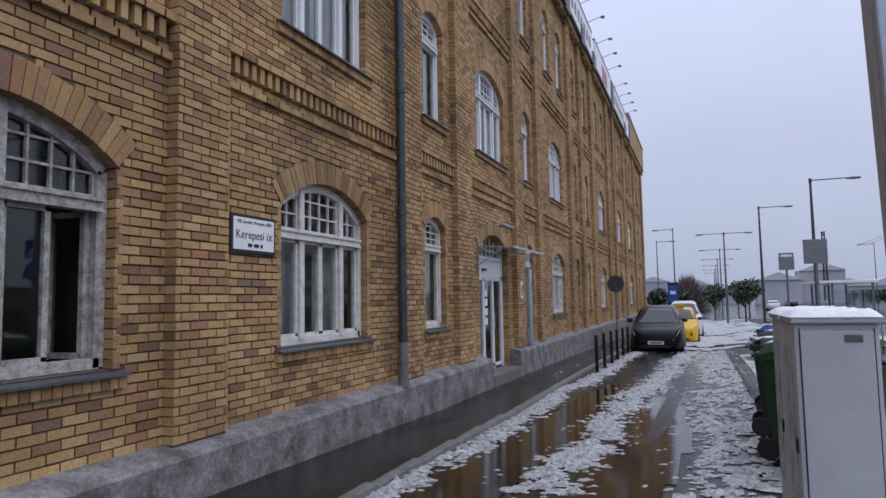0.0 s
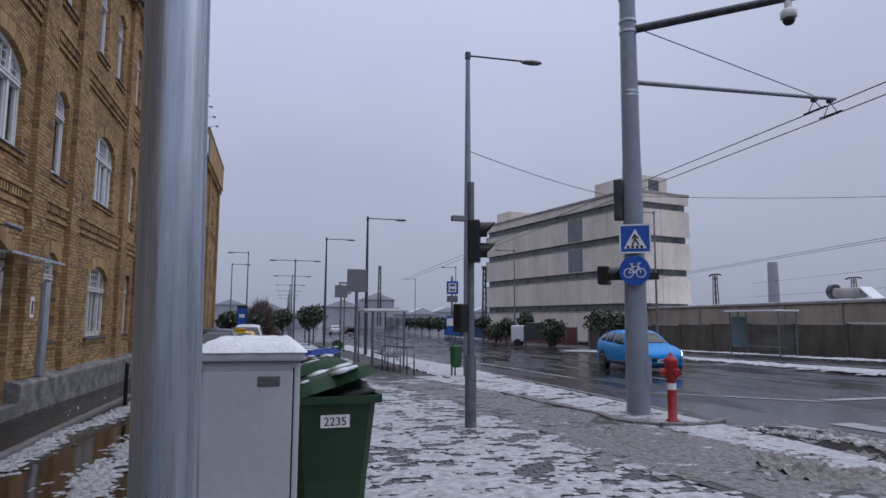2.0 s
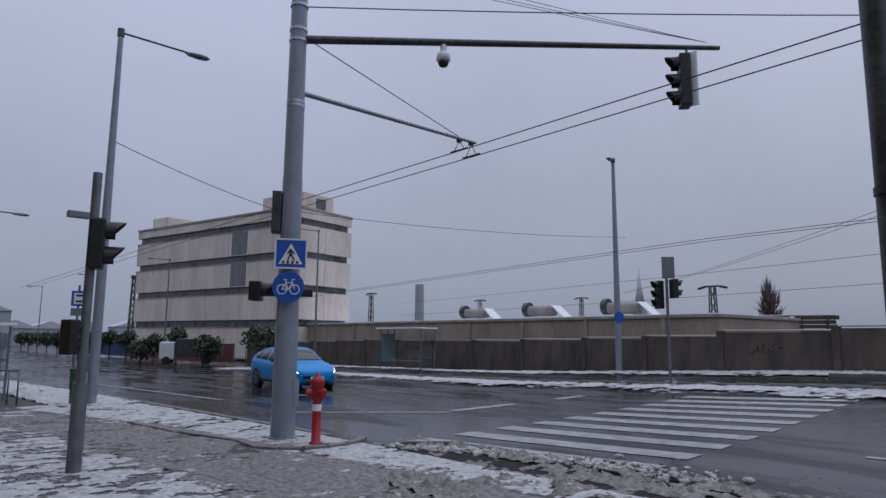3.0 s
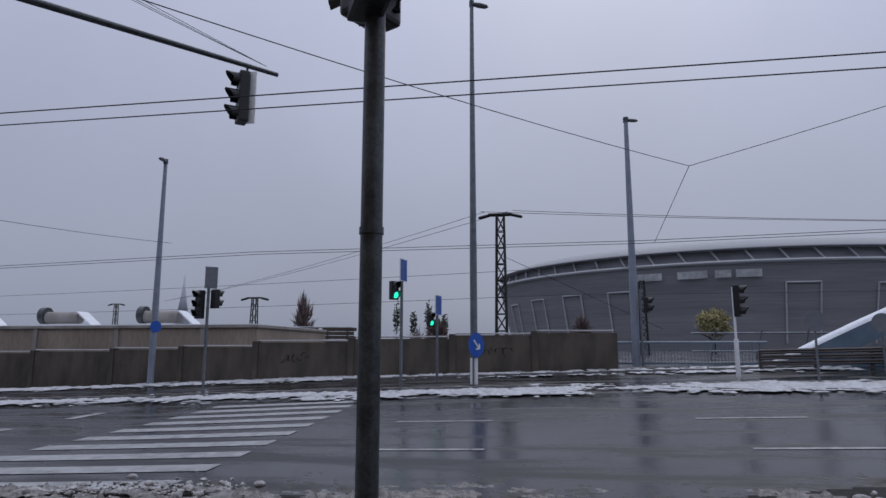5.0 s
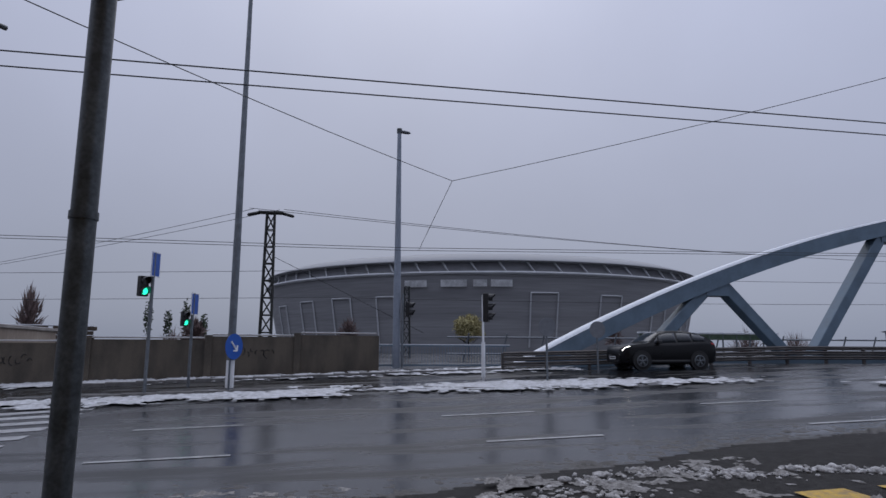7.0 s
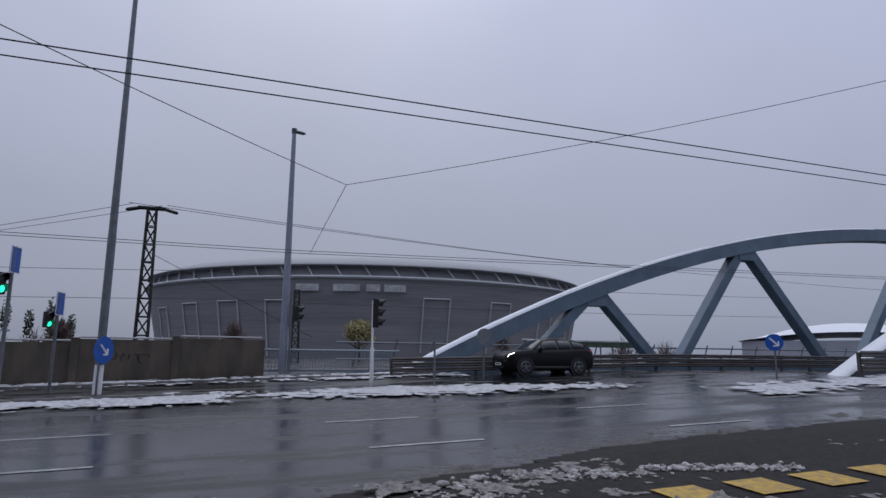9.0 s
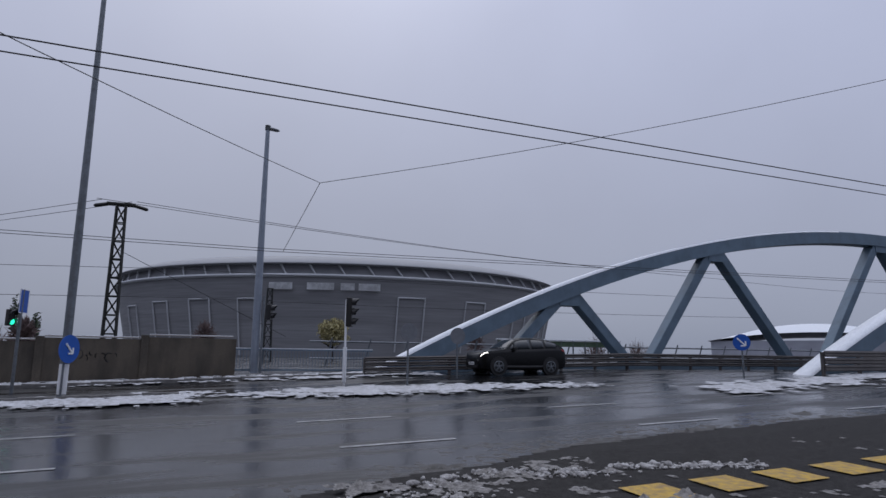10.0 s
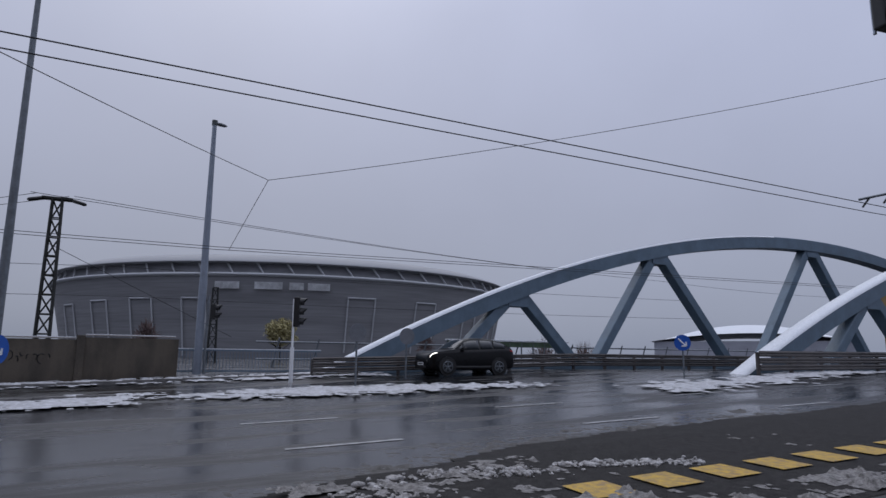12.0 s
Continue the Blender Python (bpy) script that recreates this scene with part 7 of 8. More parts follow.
# office block
C0, C1 = Vector((35.0, 57.8)), Vector((29.2, 86.5))
u_ = (C1 - C0).normalized()
ofm = Matrix.Translation((C0.x, C0.y, -0.6)) @ Matrix.Rotation(math.atan2(u_.y, u_.x), 4, "Z")
of = thing("office_block", "derelict pale concrete office block with dark window bands", "building", ofm)
OL, OD, OH = 29.3, 8.0, 15.3
part("core", bx(0.3, OL - 0.3, -OD + 0.3, -0.3, 0, OH - 0.3), M["office_dark"], of)
strips = [(3.2, 3.95), (6.8, 7.5), (10.25, 10.95), (13.7, 14.4)]
zz = [0.0] + [v for s in strips for v in s] + [OH]
for a, b in zip(zz[::2], zz[1::2]):
    n = 8
    for i in range(n):
        x0, x1 = OL * i / n, OL * (i + 1) / n
        if i == 2 and 5 < a < 13:
            part("stair_glazing", bx(x0 + 0.5, x1 - 0.6, 0.0, 0.05, a + 0.15, b - 0.15), M["office_shutter"], of, "grey glazed bay")
            for k in range(1, 4):
                xm = x0 + 0.5 + (x1 - x0 - 1.1) * k / 4
                part("glazing_bar", bx(xm - 0.04, xm + 0.04, 0.05, 0.08, a + 0.15, b - 0.15), M["concrete"], of)
        part("panel", bx(x0 + 0.02, x1 - 0.02, -0.3, 0.0, a, b, 0.02), M["office"], of)
    for y0, y1 in ((-OD, -OD / 2), (-OD / 2, 0)):
        part("panel", bx(-0.02, 0.3, y0 + (0.02 if y0 > -5 else 0), y1 - 0.02, a, b, 0.02), M["office"], of)
    part("panel", bx(OL - 0.3, OL + 0.02, -OD, 0, a, b, 0.02), M["office"], of)
for a, b in strips:
    for i in range(17):
        x0, x1 = 0.4 + (OL - 0.8) * i / 17, 0.4 + (OL - 0.8) * (i + 1) / 17
        part("window", bx(x0 + 0.06, x1 - 0.06, -0.33, -0.28, a, b), M["office_glass"], of)
    for i in range(5):
        y0, y1 = -OD + 0.4 + (OD - 0.8) * i / 5, -OD + 0.4 + (OD - 0.8) * (i + 1) / 5
        part("window", bx(0.25, 0.31, y0 + 0.06, y1 - 0.06, a, b), M["office_glass"], of)
    part("sill_ledge", bx(0, OL, -0.4, 0.06, a - 0.08, a, 0.01), M["concrete"], of)
part("roof_coping", bx(-0.1, OL + 0.1, -OD - 0.1, 0.1, OH, OH + 0.25, 0.02), M["concrete"], of)
part("penthouse", bx(0.6, 7.0, -5.6, -1.2, OH + 0.25, OH + 2.0, 0.03), M["office"], of, "pale roof-top plant room")
part("penthouse_door", bx(0.55, 0.62, -4.4, -3.0, OH + 0.5, OH + 1.6), M["office_glass"], of)
part("penthouse", bx(25.5, 28.8, -5.5, -1.5, OH + 0.25, OH + 1.9, 0.03), M["office"], of, "pale roof-top plant room")

# fence of red and blue panels under the trees
for k in range(22):
    y = 52 + 2.1 * k
    fp = thing("hoarding", "dull red fence panel on the far pavement" if k < 13 else "blue fence panel on the far pavement", "fence", on_ground(27.0 - 0.04 * k, y), group="fence panels")
    part("panel", bx(-0.04, 0.04, 0.05, 2.0, 0.1, 1.7, 0.01), M["fence_red"] if k < 13 else M["fence_blue"], fp) if k else None
    part("post", rod((0, 0, 0), (0, 0, 1.8), 0.05, n=6), M["midpole"], fp)
SWING[0] = True

# ---- arch bridge over the railway ----
SPAN_HALF, RISE_A, Z_START = 31.8, 0.00764, 2.05


def arch_z(s):
    """Top edge of the arch, s metres from its middle."""
    return Z_START + RISE_A * (SPAN_HALF**2 - s * s)


def make_arch(X, y_start, label):
    a = thing("bridge_arch", label, "bridge", group="bridge arches")
    yc = y_start - SPAN_HALF
    w, d = 0.42, 0.74
    bm = bmesh.new()
    rings = []
    for s in np.linspace(SPAN_HALF + 2.6, -SPAN_HALF - 2.6, 60):
        z = arch_z(s)
        slope = math.atan(-2 * RISE_A * s)
        dz = d / math.cos(slope)
        rings.append([bm.verts.new((X + dx, yc + s, z - dd)) for dx, dd in ((-w, 0.03), (-w + 0.04, 0), (w - 0.04, 0), (w, 0.03), (w, dz), (-w, dz))])
    for p, q in zip(rings, rings[1:]):
        for i in range(6):
            bm.faces.new((p[i], p[(i + 1) % 6], q[(i + 1) % 6], q[i]))
    bmesh.ops.recalc_face_normals(bm, faces=bm.faces[:])
    part("arch_rib", bm, M["arch"], a)
    bm = bmesh.new()
    rings = []
    for s in np.linspace(SPAN_HALF + 2.5, 4, 60):
        z = arch_z(s)
        th = 0.03 + 0.035 * min(1, max(0, (s - 6) / 10)) + 0.012 * noise.noise(Vector((s * 1.5, X, 0)))
        rings.append([bm.verts.new((X + dx, yc + s, z + dd)) for dx, dd in ((-w - 0.02, -0.05), (-w + 0.03, th), (w - 0.03, th), (w + 0.02, -0.05))])
    for p, q in zip(rings, rings[1:]):
        for i in range(3):
            bm.faces.new((p[i], p[i + 1], q[i + 1], q[i]))
    bmesh.ops.recalc_face_normals(bm, faces=bm.faces[:])
    part("arch_snow", bm, M["snow"], a, "snow lying on the lower arch", True)

    def diag(s0, s1, wide=0.46):
        """A box strut from the arch at s0 to the deck chord at s1."""
        p0, p1 = Vector((X, yc + s0, arch_z(s0) - 0.55)), Vector((X, yc + s1, 0.9))
        v = (p1 - p0).normalized()
        side = Vector((0, v.z, -v.y))
        b = bmesh.new()
        vs = []
        for p, k in ((p0, 1.15), (p1, 1.0)):
            for sx, sy in ((-1, -1), (1, -1), (1, 1), (-1, 1)):
                vs.append(b.verts.new(p + Vector((sx * 0.32, 0, 0)) + side * sy * wide / 2 * k))
        for f in ((0, 1, 2, 3), (7, 6, 5, 4), (0, 4, 5, 1), (1, 5, 6, 2), (2, 6, 7, 3), (3, 7, 4, 0)):
            b.faces.new([vs[i] for i in f])
        bmesh.ops.recalc_face_normals(b, faces=b.faces[:])
        bmesh.ops.bevel(b, geom=b.edges[:], offset=0.03, segments=1, affect="EDGES")
        part("strut", b, M["arch"], a)

    for t, lo, hi in ((24.0, 28.2, 19.8), (14.2, 19.4, 8.1), (0.0, 6.4, -6.4), (-14.2, -8.1, -19.4), (-24.0, -19.8, -28.2)):
        diag(t + 0.25, lo)
        diag(t - 0.25, hi)
        g = bmesh.new()
        prism(g, [(-0.36, arch_z(t) - 1.15), (0.36, arch_z(t) - 1.15), (0.36, arch_z(t) - 0.3), (-0.36, arch_z(t) - 0.3)], yc + t - 0.55, yc + t + 0.55)
        bmesh.ops.translate(g, verts=g.verts[:], vec=(X, 0, 0))
        part("gusset", g, M["arch"], a)
    part("tie_beam", bx(X - 0.4, X + 0.4, yc - SPAN_HALF - 2, yc + SPAN_HALF + 1.0, 0.5, 1.35, 0.02), M["arch"], a)
    return a


make_arch(28.5, -9.6, "blue-grey steel bridge arch with raking struts")
make_arch(20.3, -25.2, "nearer blue-grey steel bridge arch topped with snow")


def guard_rail(pts, label, h0=0.1, beams=3, tall=0.85):
    g = thing("guard_rail", label, "guard rail", group="guard rails")
    for (xa, ya), (xb, yb) in zip(pts, pts[1:]):
        L = math.hypot(xb - xa, yb - ya)
        n = max(1, round(L / 2.0))
        for i in range(n + 1):
            x, y = xa + (xb - xa) * i / n, ya + (yb - ya) * i / n
            z = gzf(x, y)
            part("post", bx(x - 0.06, x + 0.06, y - 0.05, y + 0.05, z - 0.2, z + tall), M["rail"], g)
        ang = math.atan2(yb - ya, xb - xa)
        for k in range(beams):
            za, zb = gzf(xa, ya) + h0 + tall * 0.33 * k, gzf(xb, yb) + h0 + tall * 0.33 * k
            bm = bmesh.new()
            e = tall / 0.85
            prof = [(px_, pz * e) for px_, pz in ((-0.10, 0.0), (-0.14, 0.06), (-0.10, 0.12), (-0.14, 0.18), (-0.10, 0.245), (-0.07, 0.245), (-0.07, 0.0))]
            for x0, y0, z0, x1, y1, z1 in ((xa, ya, za, xb, yb, zb),):
                q = [[bm.verts.new((x + sx, y, z + sz)) for sx, sz in prof] for x, y, z in ((x0, y0, z0), (x1, y1, z1))]
                for i in range(len(prof)):
                    j = (i + 1) % len(prof)
                    bm.faces.new((q[0][i], q[0][j], q[1][j], q[1][i]))
                bm.faces.new(q[0])
                bm.faces.new(q[1][::-1])
            bmesh.ops.recalc_face_normals(bm, faces=bm.faces[:])
            part("beam", bm, M["rail"], g)
    return g


M["rail"] = mat("weathered_guard_rail", (0.115, 0.105, 0.10), 0.6, 0.3, var=0.2, scale=1.5, bump=0.2)
guard_rail([(27.2, -6.8), (27.2, -20), (27.2, -40), (27.2, -75)], "long weathered steel guard rail before the bridge arch", 0.08, 3, 0.64)
guard_rail([(19.3, -23.2), (19.3, -40), (19.3, -75)], "weathered steel guard rail beside the near arch")
fence = thing("railing", "blue-grey steel parapet railing beside the lamp mast", "railing")
for k in range(46):
    y = -1.9 - 0.14 * k
    part("bar", bx(31.5 - 0.02, 31.52, y - 0.012, y + 0.012, 0.9, 1.85), M["arch"], fence)
for z in (1.0, 1.9):
    part("rail", bx(31.47, 31.55, -8.4, -1.8, z - 0.03, z + 0.04), M["arch"], fence)
part("rail_snow", bx(31.46, 31.56, -8.4, -1.8, 1.94, 1.985), M["snow"], fence)
fence2 = thing("railing", "pale mesh parapet on the far side of the bridge", "railing")
for k in range(24):
    y = -8.0 - 2.4 * k
    part("post", rod((40, y, 1.0), (39.6, y - 0.3, 2.75), 0.05, n=6), M["midpole"], fence2)
for z in (1.5, 2.5):
    part("rail", rod((39.8, -7, z), (39.8, -66, z), 0.04, n=6), M["midpole"], fence2)
    part("rail_snow", bx(39.75, 39.85, -66, -7, z + 0.035, z + 0.075), M["snow"], fence2)
screen = thing("noise_barrier", "low green barrier topped with snow beyond the bridge", "barrier")
for k in range(10):
    part("panel", bx(36.0, 36.1, -26.5 + 0.9 * k, -25.65 + 0.9 * k, 2.4, 2.72, 0.01), M["moss"], screen)
    part("post", bx(36.0, 36.1, -25.65 + 0.9 * k, -25.6 + 0.9 * k, 0.9, 2.74), M["midpole"], screen)
part("snow_top", bx(35.9, 36.2, -26.6, -17.5, 2.74, 2.82, 0.02), M["snow"], screen)

# ---- stadium in the distance ----
sd = Vector((math.sin(radians(104.0)), math.cos(radians(104.0))))
ST = Vector((1.6 + 395 * sd.x, 0.5 + 395 * sd.y))
stm = Matrix.Translation((ST.x, ST.y, 0)) @ Matrix.Rotation(math.atan2(sd.y, sd.x), 4, "Z")
stad = thing("stadium", "huge grey oval stadium with a mesh-clad bowl", "stadium", stm)
AX, AY = 108.0, 128.0


def ring_mesh(prof, n=120):
    bm = bmesh.new()
    rs = [[bm.verts.new((-AX * k * math.cos(2 * math.pi * i / n), AY * k * math.sin(2 * math.pi * i / n), z)) for i in range(n)] for k, z in prof]
    for a, b in zip(rs, rs[1:]):
        for i in range(n):
            bm.faces.new((a[i], a[(i + 1) % n], b[(i + 1) % n], b[i])).smooth = True
    bmesh.ops.recalc_face_normals(bm, faces=bm.faces[:])
    return bm


part("bowl", ring_mesh([(0.93, -6), (0.94, 4), (0.955, 14), (0.975, 26), (0.995, 36.5)]), M["stadium"], stad)
part("bowl_rim", ring_mesh([(0.997, 36.4), (1.008, 37.2), (1.006, 38.0), (0.985, 38.2)]), M["stadium_lit"], stad, "pale rim round the bowl")
# Solid ring; the open gallery's dimness and haze are put into its grey.
part("gap_wall", ring_mesh([(0.975, 38.0), (0.955, 43.5)]), M["stadium_gap"], stad, "grey ring standing for the dim open gallery below the roof")
part("roof", ring_mesh([(0.95, 42.6), (1.0, 42.8), (0.997, 43.4), (0.90, 47.6), (0.6, 47.2), (0.3, 46)]), M["stadium_roof"], stad, "pale sloping roof edge")
for i in range(60):
    a = 2 * math.pi * i / 60
    if abs(a) > 1.5 and abs(a - 2 * math.pi) > 1.5:
        continue
    b = bmesh.new()
    p0 = Vector((-AX * 0.988 * math.cos(a), AY * 0.988 * math.sin(a), 37.6))
    p1 = Vector((-AX * 0.972 * math.cos(a + 0.03), AY * 0.972 * math.sin(a + 0.03), 43.2))
    tube(b, p0, p1, 0.28, 0.55, 6)
    part("rib", b, M["stadium_lit"], stad)


def on_bowl(a, z, out=0.4):
    k = np.interp(z, [4, 14, 26, 36.5], [0.94, 0.955, 0.975, 0.995])
    n = Vector((-math.cos(a) / AX, math.sin(a) / AY, 0)).normalized()
    return Vector((-AX * k * math.cos(a), AY * k * math.sin(a), z)) + n * out


for deg, half, z0, z1 in ((57, 2.6, 2, 25.5), (44, 2.6, 2, 26.5), (32, 2.7, 2, 27), (20, 2.5, 2, 27), (-14, 3.0, 4, 28.5), (-30, 2.8, 4, 28), (-46, 2.6, 4, 27), (-62, 2.6, 4, 26)):
    bm = bmesh.new()
    a0, a1 = radians(deg - half), radians(deg + half)
    for p, q in (((a0, z0), (a0, z1)), ((a1, z0), (a1, z1)), ((a0, z1), (a1, z1))):
        tube(bm, on_bowl(*p), on_bowl(*q), 0.38, n=5)
    part("portal_frame", bm, M["stadium_lit"], stad, "pale tall portal frame")
for deg, w in ((5, 2.7), (-0.4, 1.4), (-4.8, 2.2), (13, 2.4)):
    bm = bmesh.new()
    a0, a1 = radians(deg - w), radians(deg + w)
    vs = [bm.verts.new(on_bowl(a, 34.2, 0.8) + Vector((0, 0, z - 34.2))) for a, z in ((a0, 31.0), (a1, 31.0), (a1, 34.2), (a0, 34.2))]
    f = bm.faces.new(vs)
    bmesh.ops.solidify(bm, geom=[f], thickness=0.3)
    part("sign_panel", bm, M["stadium_sign"], stad, "pale sign panel on the bowl")
hall = thing("sports_hall", "low white domed hall beyond the bridge", "building", pose(145, -187, 1.0, 0, 0, -52))
bm = bmesh.new()
n = 24
vs = []
for i in range(n + 1):
    for j in range(9):
        u, v = i / n * 2 - 1, j / 8 * 2 - 1
        vs.append(bm.verts.new((26 * v, 28 * u, 6.5 + 6.0 * (1 - u * u) * (1 - 0.6 * v * v))))
for i in range(n):
    for j in range(8):
        k = i * 9 + j
        bm.faces.new((vs[k], vs[k + 1], vs[k + 10], vs[k + 9]))
part("roof", bm, M["snow"], hall, "snow-white domed roof", True)
# Hall wall takes the wall colour that has haze in it.
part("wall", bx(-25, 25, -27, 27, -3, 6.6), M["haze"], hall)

# yellow house at the far end
yh = thing("house", "ochre plastered house beyond the bridge", "house", pose(41, -88, 0))
part("wall", bx(-5, 5, -6, 6, -2, 10), M["ochre"], yh)
for z in (4.6, 7.6):
    for y in (-4, -1.4, 1.4, 4):
        w = part("window", bx(-5.06, -5.0, y - 0.5, y + 0.5, z, z + 1.5), M["office_glass"], yh)
bm = bmesh.new()
prism(bm, [(-5.5, 10), (5.5, 10), (0, 13)], -6.4, 6.4)
part("roof", bm, M["bark"], yh, "dark tiled roof")

# ---- lattice masts ----
def lattice(x, y, h, w0, w1, label, arms=1.6, z0=None):
    t = thing("lattice_mast", label, "mast", pose(x, y, gzf(x, y) if z0 is None else z0), group="lattice masts")
    bm = bmesh.new()
    n = max(5, int(h / 1.1))
    def c(k, sx, sy):
        f = k / n
        w = (w0 * (1 - f) + w1 * f) / 2
        return Vector((sx * w, sy * w, h * f))
    r = 0.085 if h > 9 else 0.06
    for sx, sy in ((1, 1), (1, -1), (-1, 1), (-1, -1)):
        tube(bm, c(0, sx, sy), c(n, sx, sy), r, r, 5)
    for k in range(n):
        for (ax, ay), (bx_, by) in (((1, 1), (1, -1)), ((1, -1), (-1, -1)), ((-1, -1), (-1, 1)), ((-1, 1), (1, 1))):
            tube(bm, c(k, ax, ay), c(k + 1, bx_, by), r * 0.6, r * 0.6, 4)
            tube(bm, c(k + 1, ax, ay), c(k + 1, bx_, by), r * 0.5, r * 0.5, 4)
    part("lattice", bm, M["lattice"], t)
    if arms:
        bm = bmesh.new()
        box(bm, -0.35, 0.35, -arms / 2, arms / 2, h, h + 0.12)
        part("crossarm", bm, M["lattice"], t)
        for s in (-1, 1):
            b = lathe(bmesh.new(), [(0.05, -0.45), (0.12, -0.35), (0.12, 0.35), (0.05, 0.45)], 8)
            q = part("insulator", b, M["black"], t)
            q.matrix_basis = pose(0, s * (arms / 2 + 0.35), h - 0.05, 90 - s * 14, 0, 0)
    return t


M["lattice"] = mat("dark_lattice_steel", (0.035, 0.037, 0.034), 0.7, 0.2, var=0.25, scale=2, bump=0.1)
LM = lattice(48, 4.3, 10.9, 0.82, 0.52, "dark lattice mast with insulators before the stadium", 1.7, 0.5)
SWING[0] = False
for x, y, h, l in ((101, 68, 9.0, "far lattice mast above the wall"), (68.4, 88.6, 9.0, "far lattice mast beyond the office"), (89.5, 82.7, 8.6, "far lattice mast above the wall"), (78, 112, 10.5, "far lattice mast beyond the office"), (65.6, 28.8, 6.9, "far lattice mast above the wall"), (40, 120, 12, "far lattice mast along the avenue"), (24, 150, 14, "far lattice mast along the avenue")):
    lattice(x, y, h, 0.8, 0.45, l, 1.5 if "slim" not in l else 0, 0)

SWING[0] = True
lattice(66, -8, 8.2, 0.8, 0.45, "slim far mast before the stadium", 0, 0)

# ---- overhead wires ----
def wire(pts, r, label, sag=0.0):
    w = thing("overhead_wire", label, "wire", group="overhead wires")
    bm = bmesh.new()
    full = []
    for a, b in zip(pts, pts[1:]):
        a, b = Vector(a), Vector(b)
        k = 10 if sag else 1
        for i in range(k):
            f = i / k
            p = a.lerp(b, f)
            p.z -= sag * 4 * f * (1 - f)
            full.append(p)
    full.append(Vector(pts[-1]))
    pipe(bm, full, r, 5)
    part("strand", bm, M["wire"], w)
    return w


for x in (12.05, 12.65):
    wire([(x - 1.2, 70, 5.9), (x, 12.3, 6.2), (x - 0.1, -20, 6.15), (x - 0.3, -60, 6.6)], 0.013, "black trolley wire running along the road")
for x in (28.3, 29.0):
    wire([(x + 3, 60, 5.2), (x, 14, 5.95), (x, -3, 6.0), (x - 2.5, -45, 6.5)], 0.013, "black trolley wire along the service road")
WEND = (13.16, -22.83, 11.41)
KN = (22.4, -3.7, 7.4)
wire([KN, WEND], 0.011, "thin span wire across the junction", 0.25)
wire([KN, (29.3, -3.6, 6.05)], 0.011, "thin span wire to the trolley wires")
SWING[0] = False
wire([TURN @ Vector(KN), (6.5, 10.95, 7.4)], 0.011, "thin span wire from the mast", 0.2)
wire([(6.25, 19.75, 6.85), (12.6, 22.5, 6.3)], 0.012, "thin stay wire from the street lamp", 0.1)
wire([(12.6, 22.5, 6.3), (29.3, 17.6, 6.6)], 0.010, "thin span wire across the road", 0.25)
for dz in (0.0, 0.12, 0.3):
    wire([(6.6, 10.87, 8.35 + 1.0 * dz), (13.9, 6.75, 7.82)], 0.006, "thin cable stay of the signal arm", 0.05)
SWING[0] = True
for s in (-1, 1):
    wire([(48, 4.6 + s * 1.2, 11.75), (60, -60, 11.5), (62, -110, 12)], 0.02, "power line from the lattice mast", 0.5)
    wire([(48, 4.6 + s * 0.9, 11.7), (95, 62, 9.2)], 0.02, "power line along the railway", 0.6)
wire([(48, 4.6, 8.6), (55, -8, 3.2)], 0.02, "slanting stay of the lattice mast")
for z in (5.5, 7.6):
    wire([(70, 90, z), (52, 0, z + 0.3), (55, -60, z + 1.0)], 0.018, "thin railway overhead line wire", 0.2)
# arm of the next bracket over the road
na = thing("wire_bracket", "far trolley wire bracket with hangers", "bracket")
part("arm", rod((5.5, -21.0, 6.9), (12.7, -19.6, 6.55), 0.04, n=8), M["midpole"], na)
part("stay", rod((5.5, -21.0, 9.0), (11.9, -19.7, 6.7), 0.012, n=5), M["wire"], na)
for x in (11.95, 12.55):
    part("hanger", rod((x - 0.1, -19.7, 6.55), (x, -19.5, 6.27), 0.03, n=6), M["wire"], na)
sg = thing("traffic_signal", "black signal head hung over the junction", "traffic light", pose(5.85, -8.5, 6.45))
part("arm", rod((-6, 1.2, 0.95), (0.1, 0, 0.95), 0.05, n=8), M["darkpole"], sg)
part("pole", rod((-6, 1.2, -6.6), (-6, 1.2, 1.1), 0.09, n=12), M["darkpole"], sg)
signal_head(sg, pose(0, 0, -0.4, 0, 0, -100), 3, s=0.95)
part("hanger", rod((0.25, 0, 0.9), (0.25, 0, -0.4), 0.025, n=8), M["galv"], sg)

# ---- trees ----
def crown(bm, c, rx, rz, n, size, rr, flat_q=0.0):
    c = Vector(c)
    for _ in range(n):
        d = Vector((rr.gauss(0, 1), rr.gauss(0, 1), rr.gauss(0, 1))).normalized()
        lump = 0.75 + 0.35 * noise.noise(d * 2.3 + c)
        k = (rr.random() ** 0.45) * lump
        p = c + Vector((d.x * rx * k, d.y * rx * k, d.z * rz * k))
        a = Vector((rr.uniform(-1, 1), rr.uniform(-1, 1), rr.uniform(-1, 1))).normalized() * size * rr.uniform(0.6, 1.3)
        b = a.cross(Vector((rr.uniform(-1, 1), rr.uniform(-1, 1), rr.uniform(-1, 1)))).normalized() * size * 0.5
        bm.faces.new([bm.verts.new(p + v) for v in (a, b, -a, -b)])


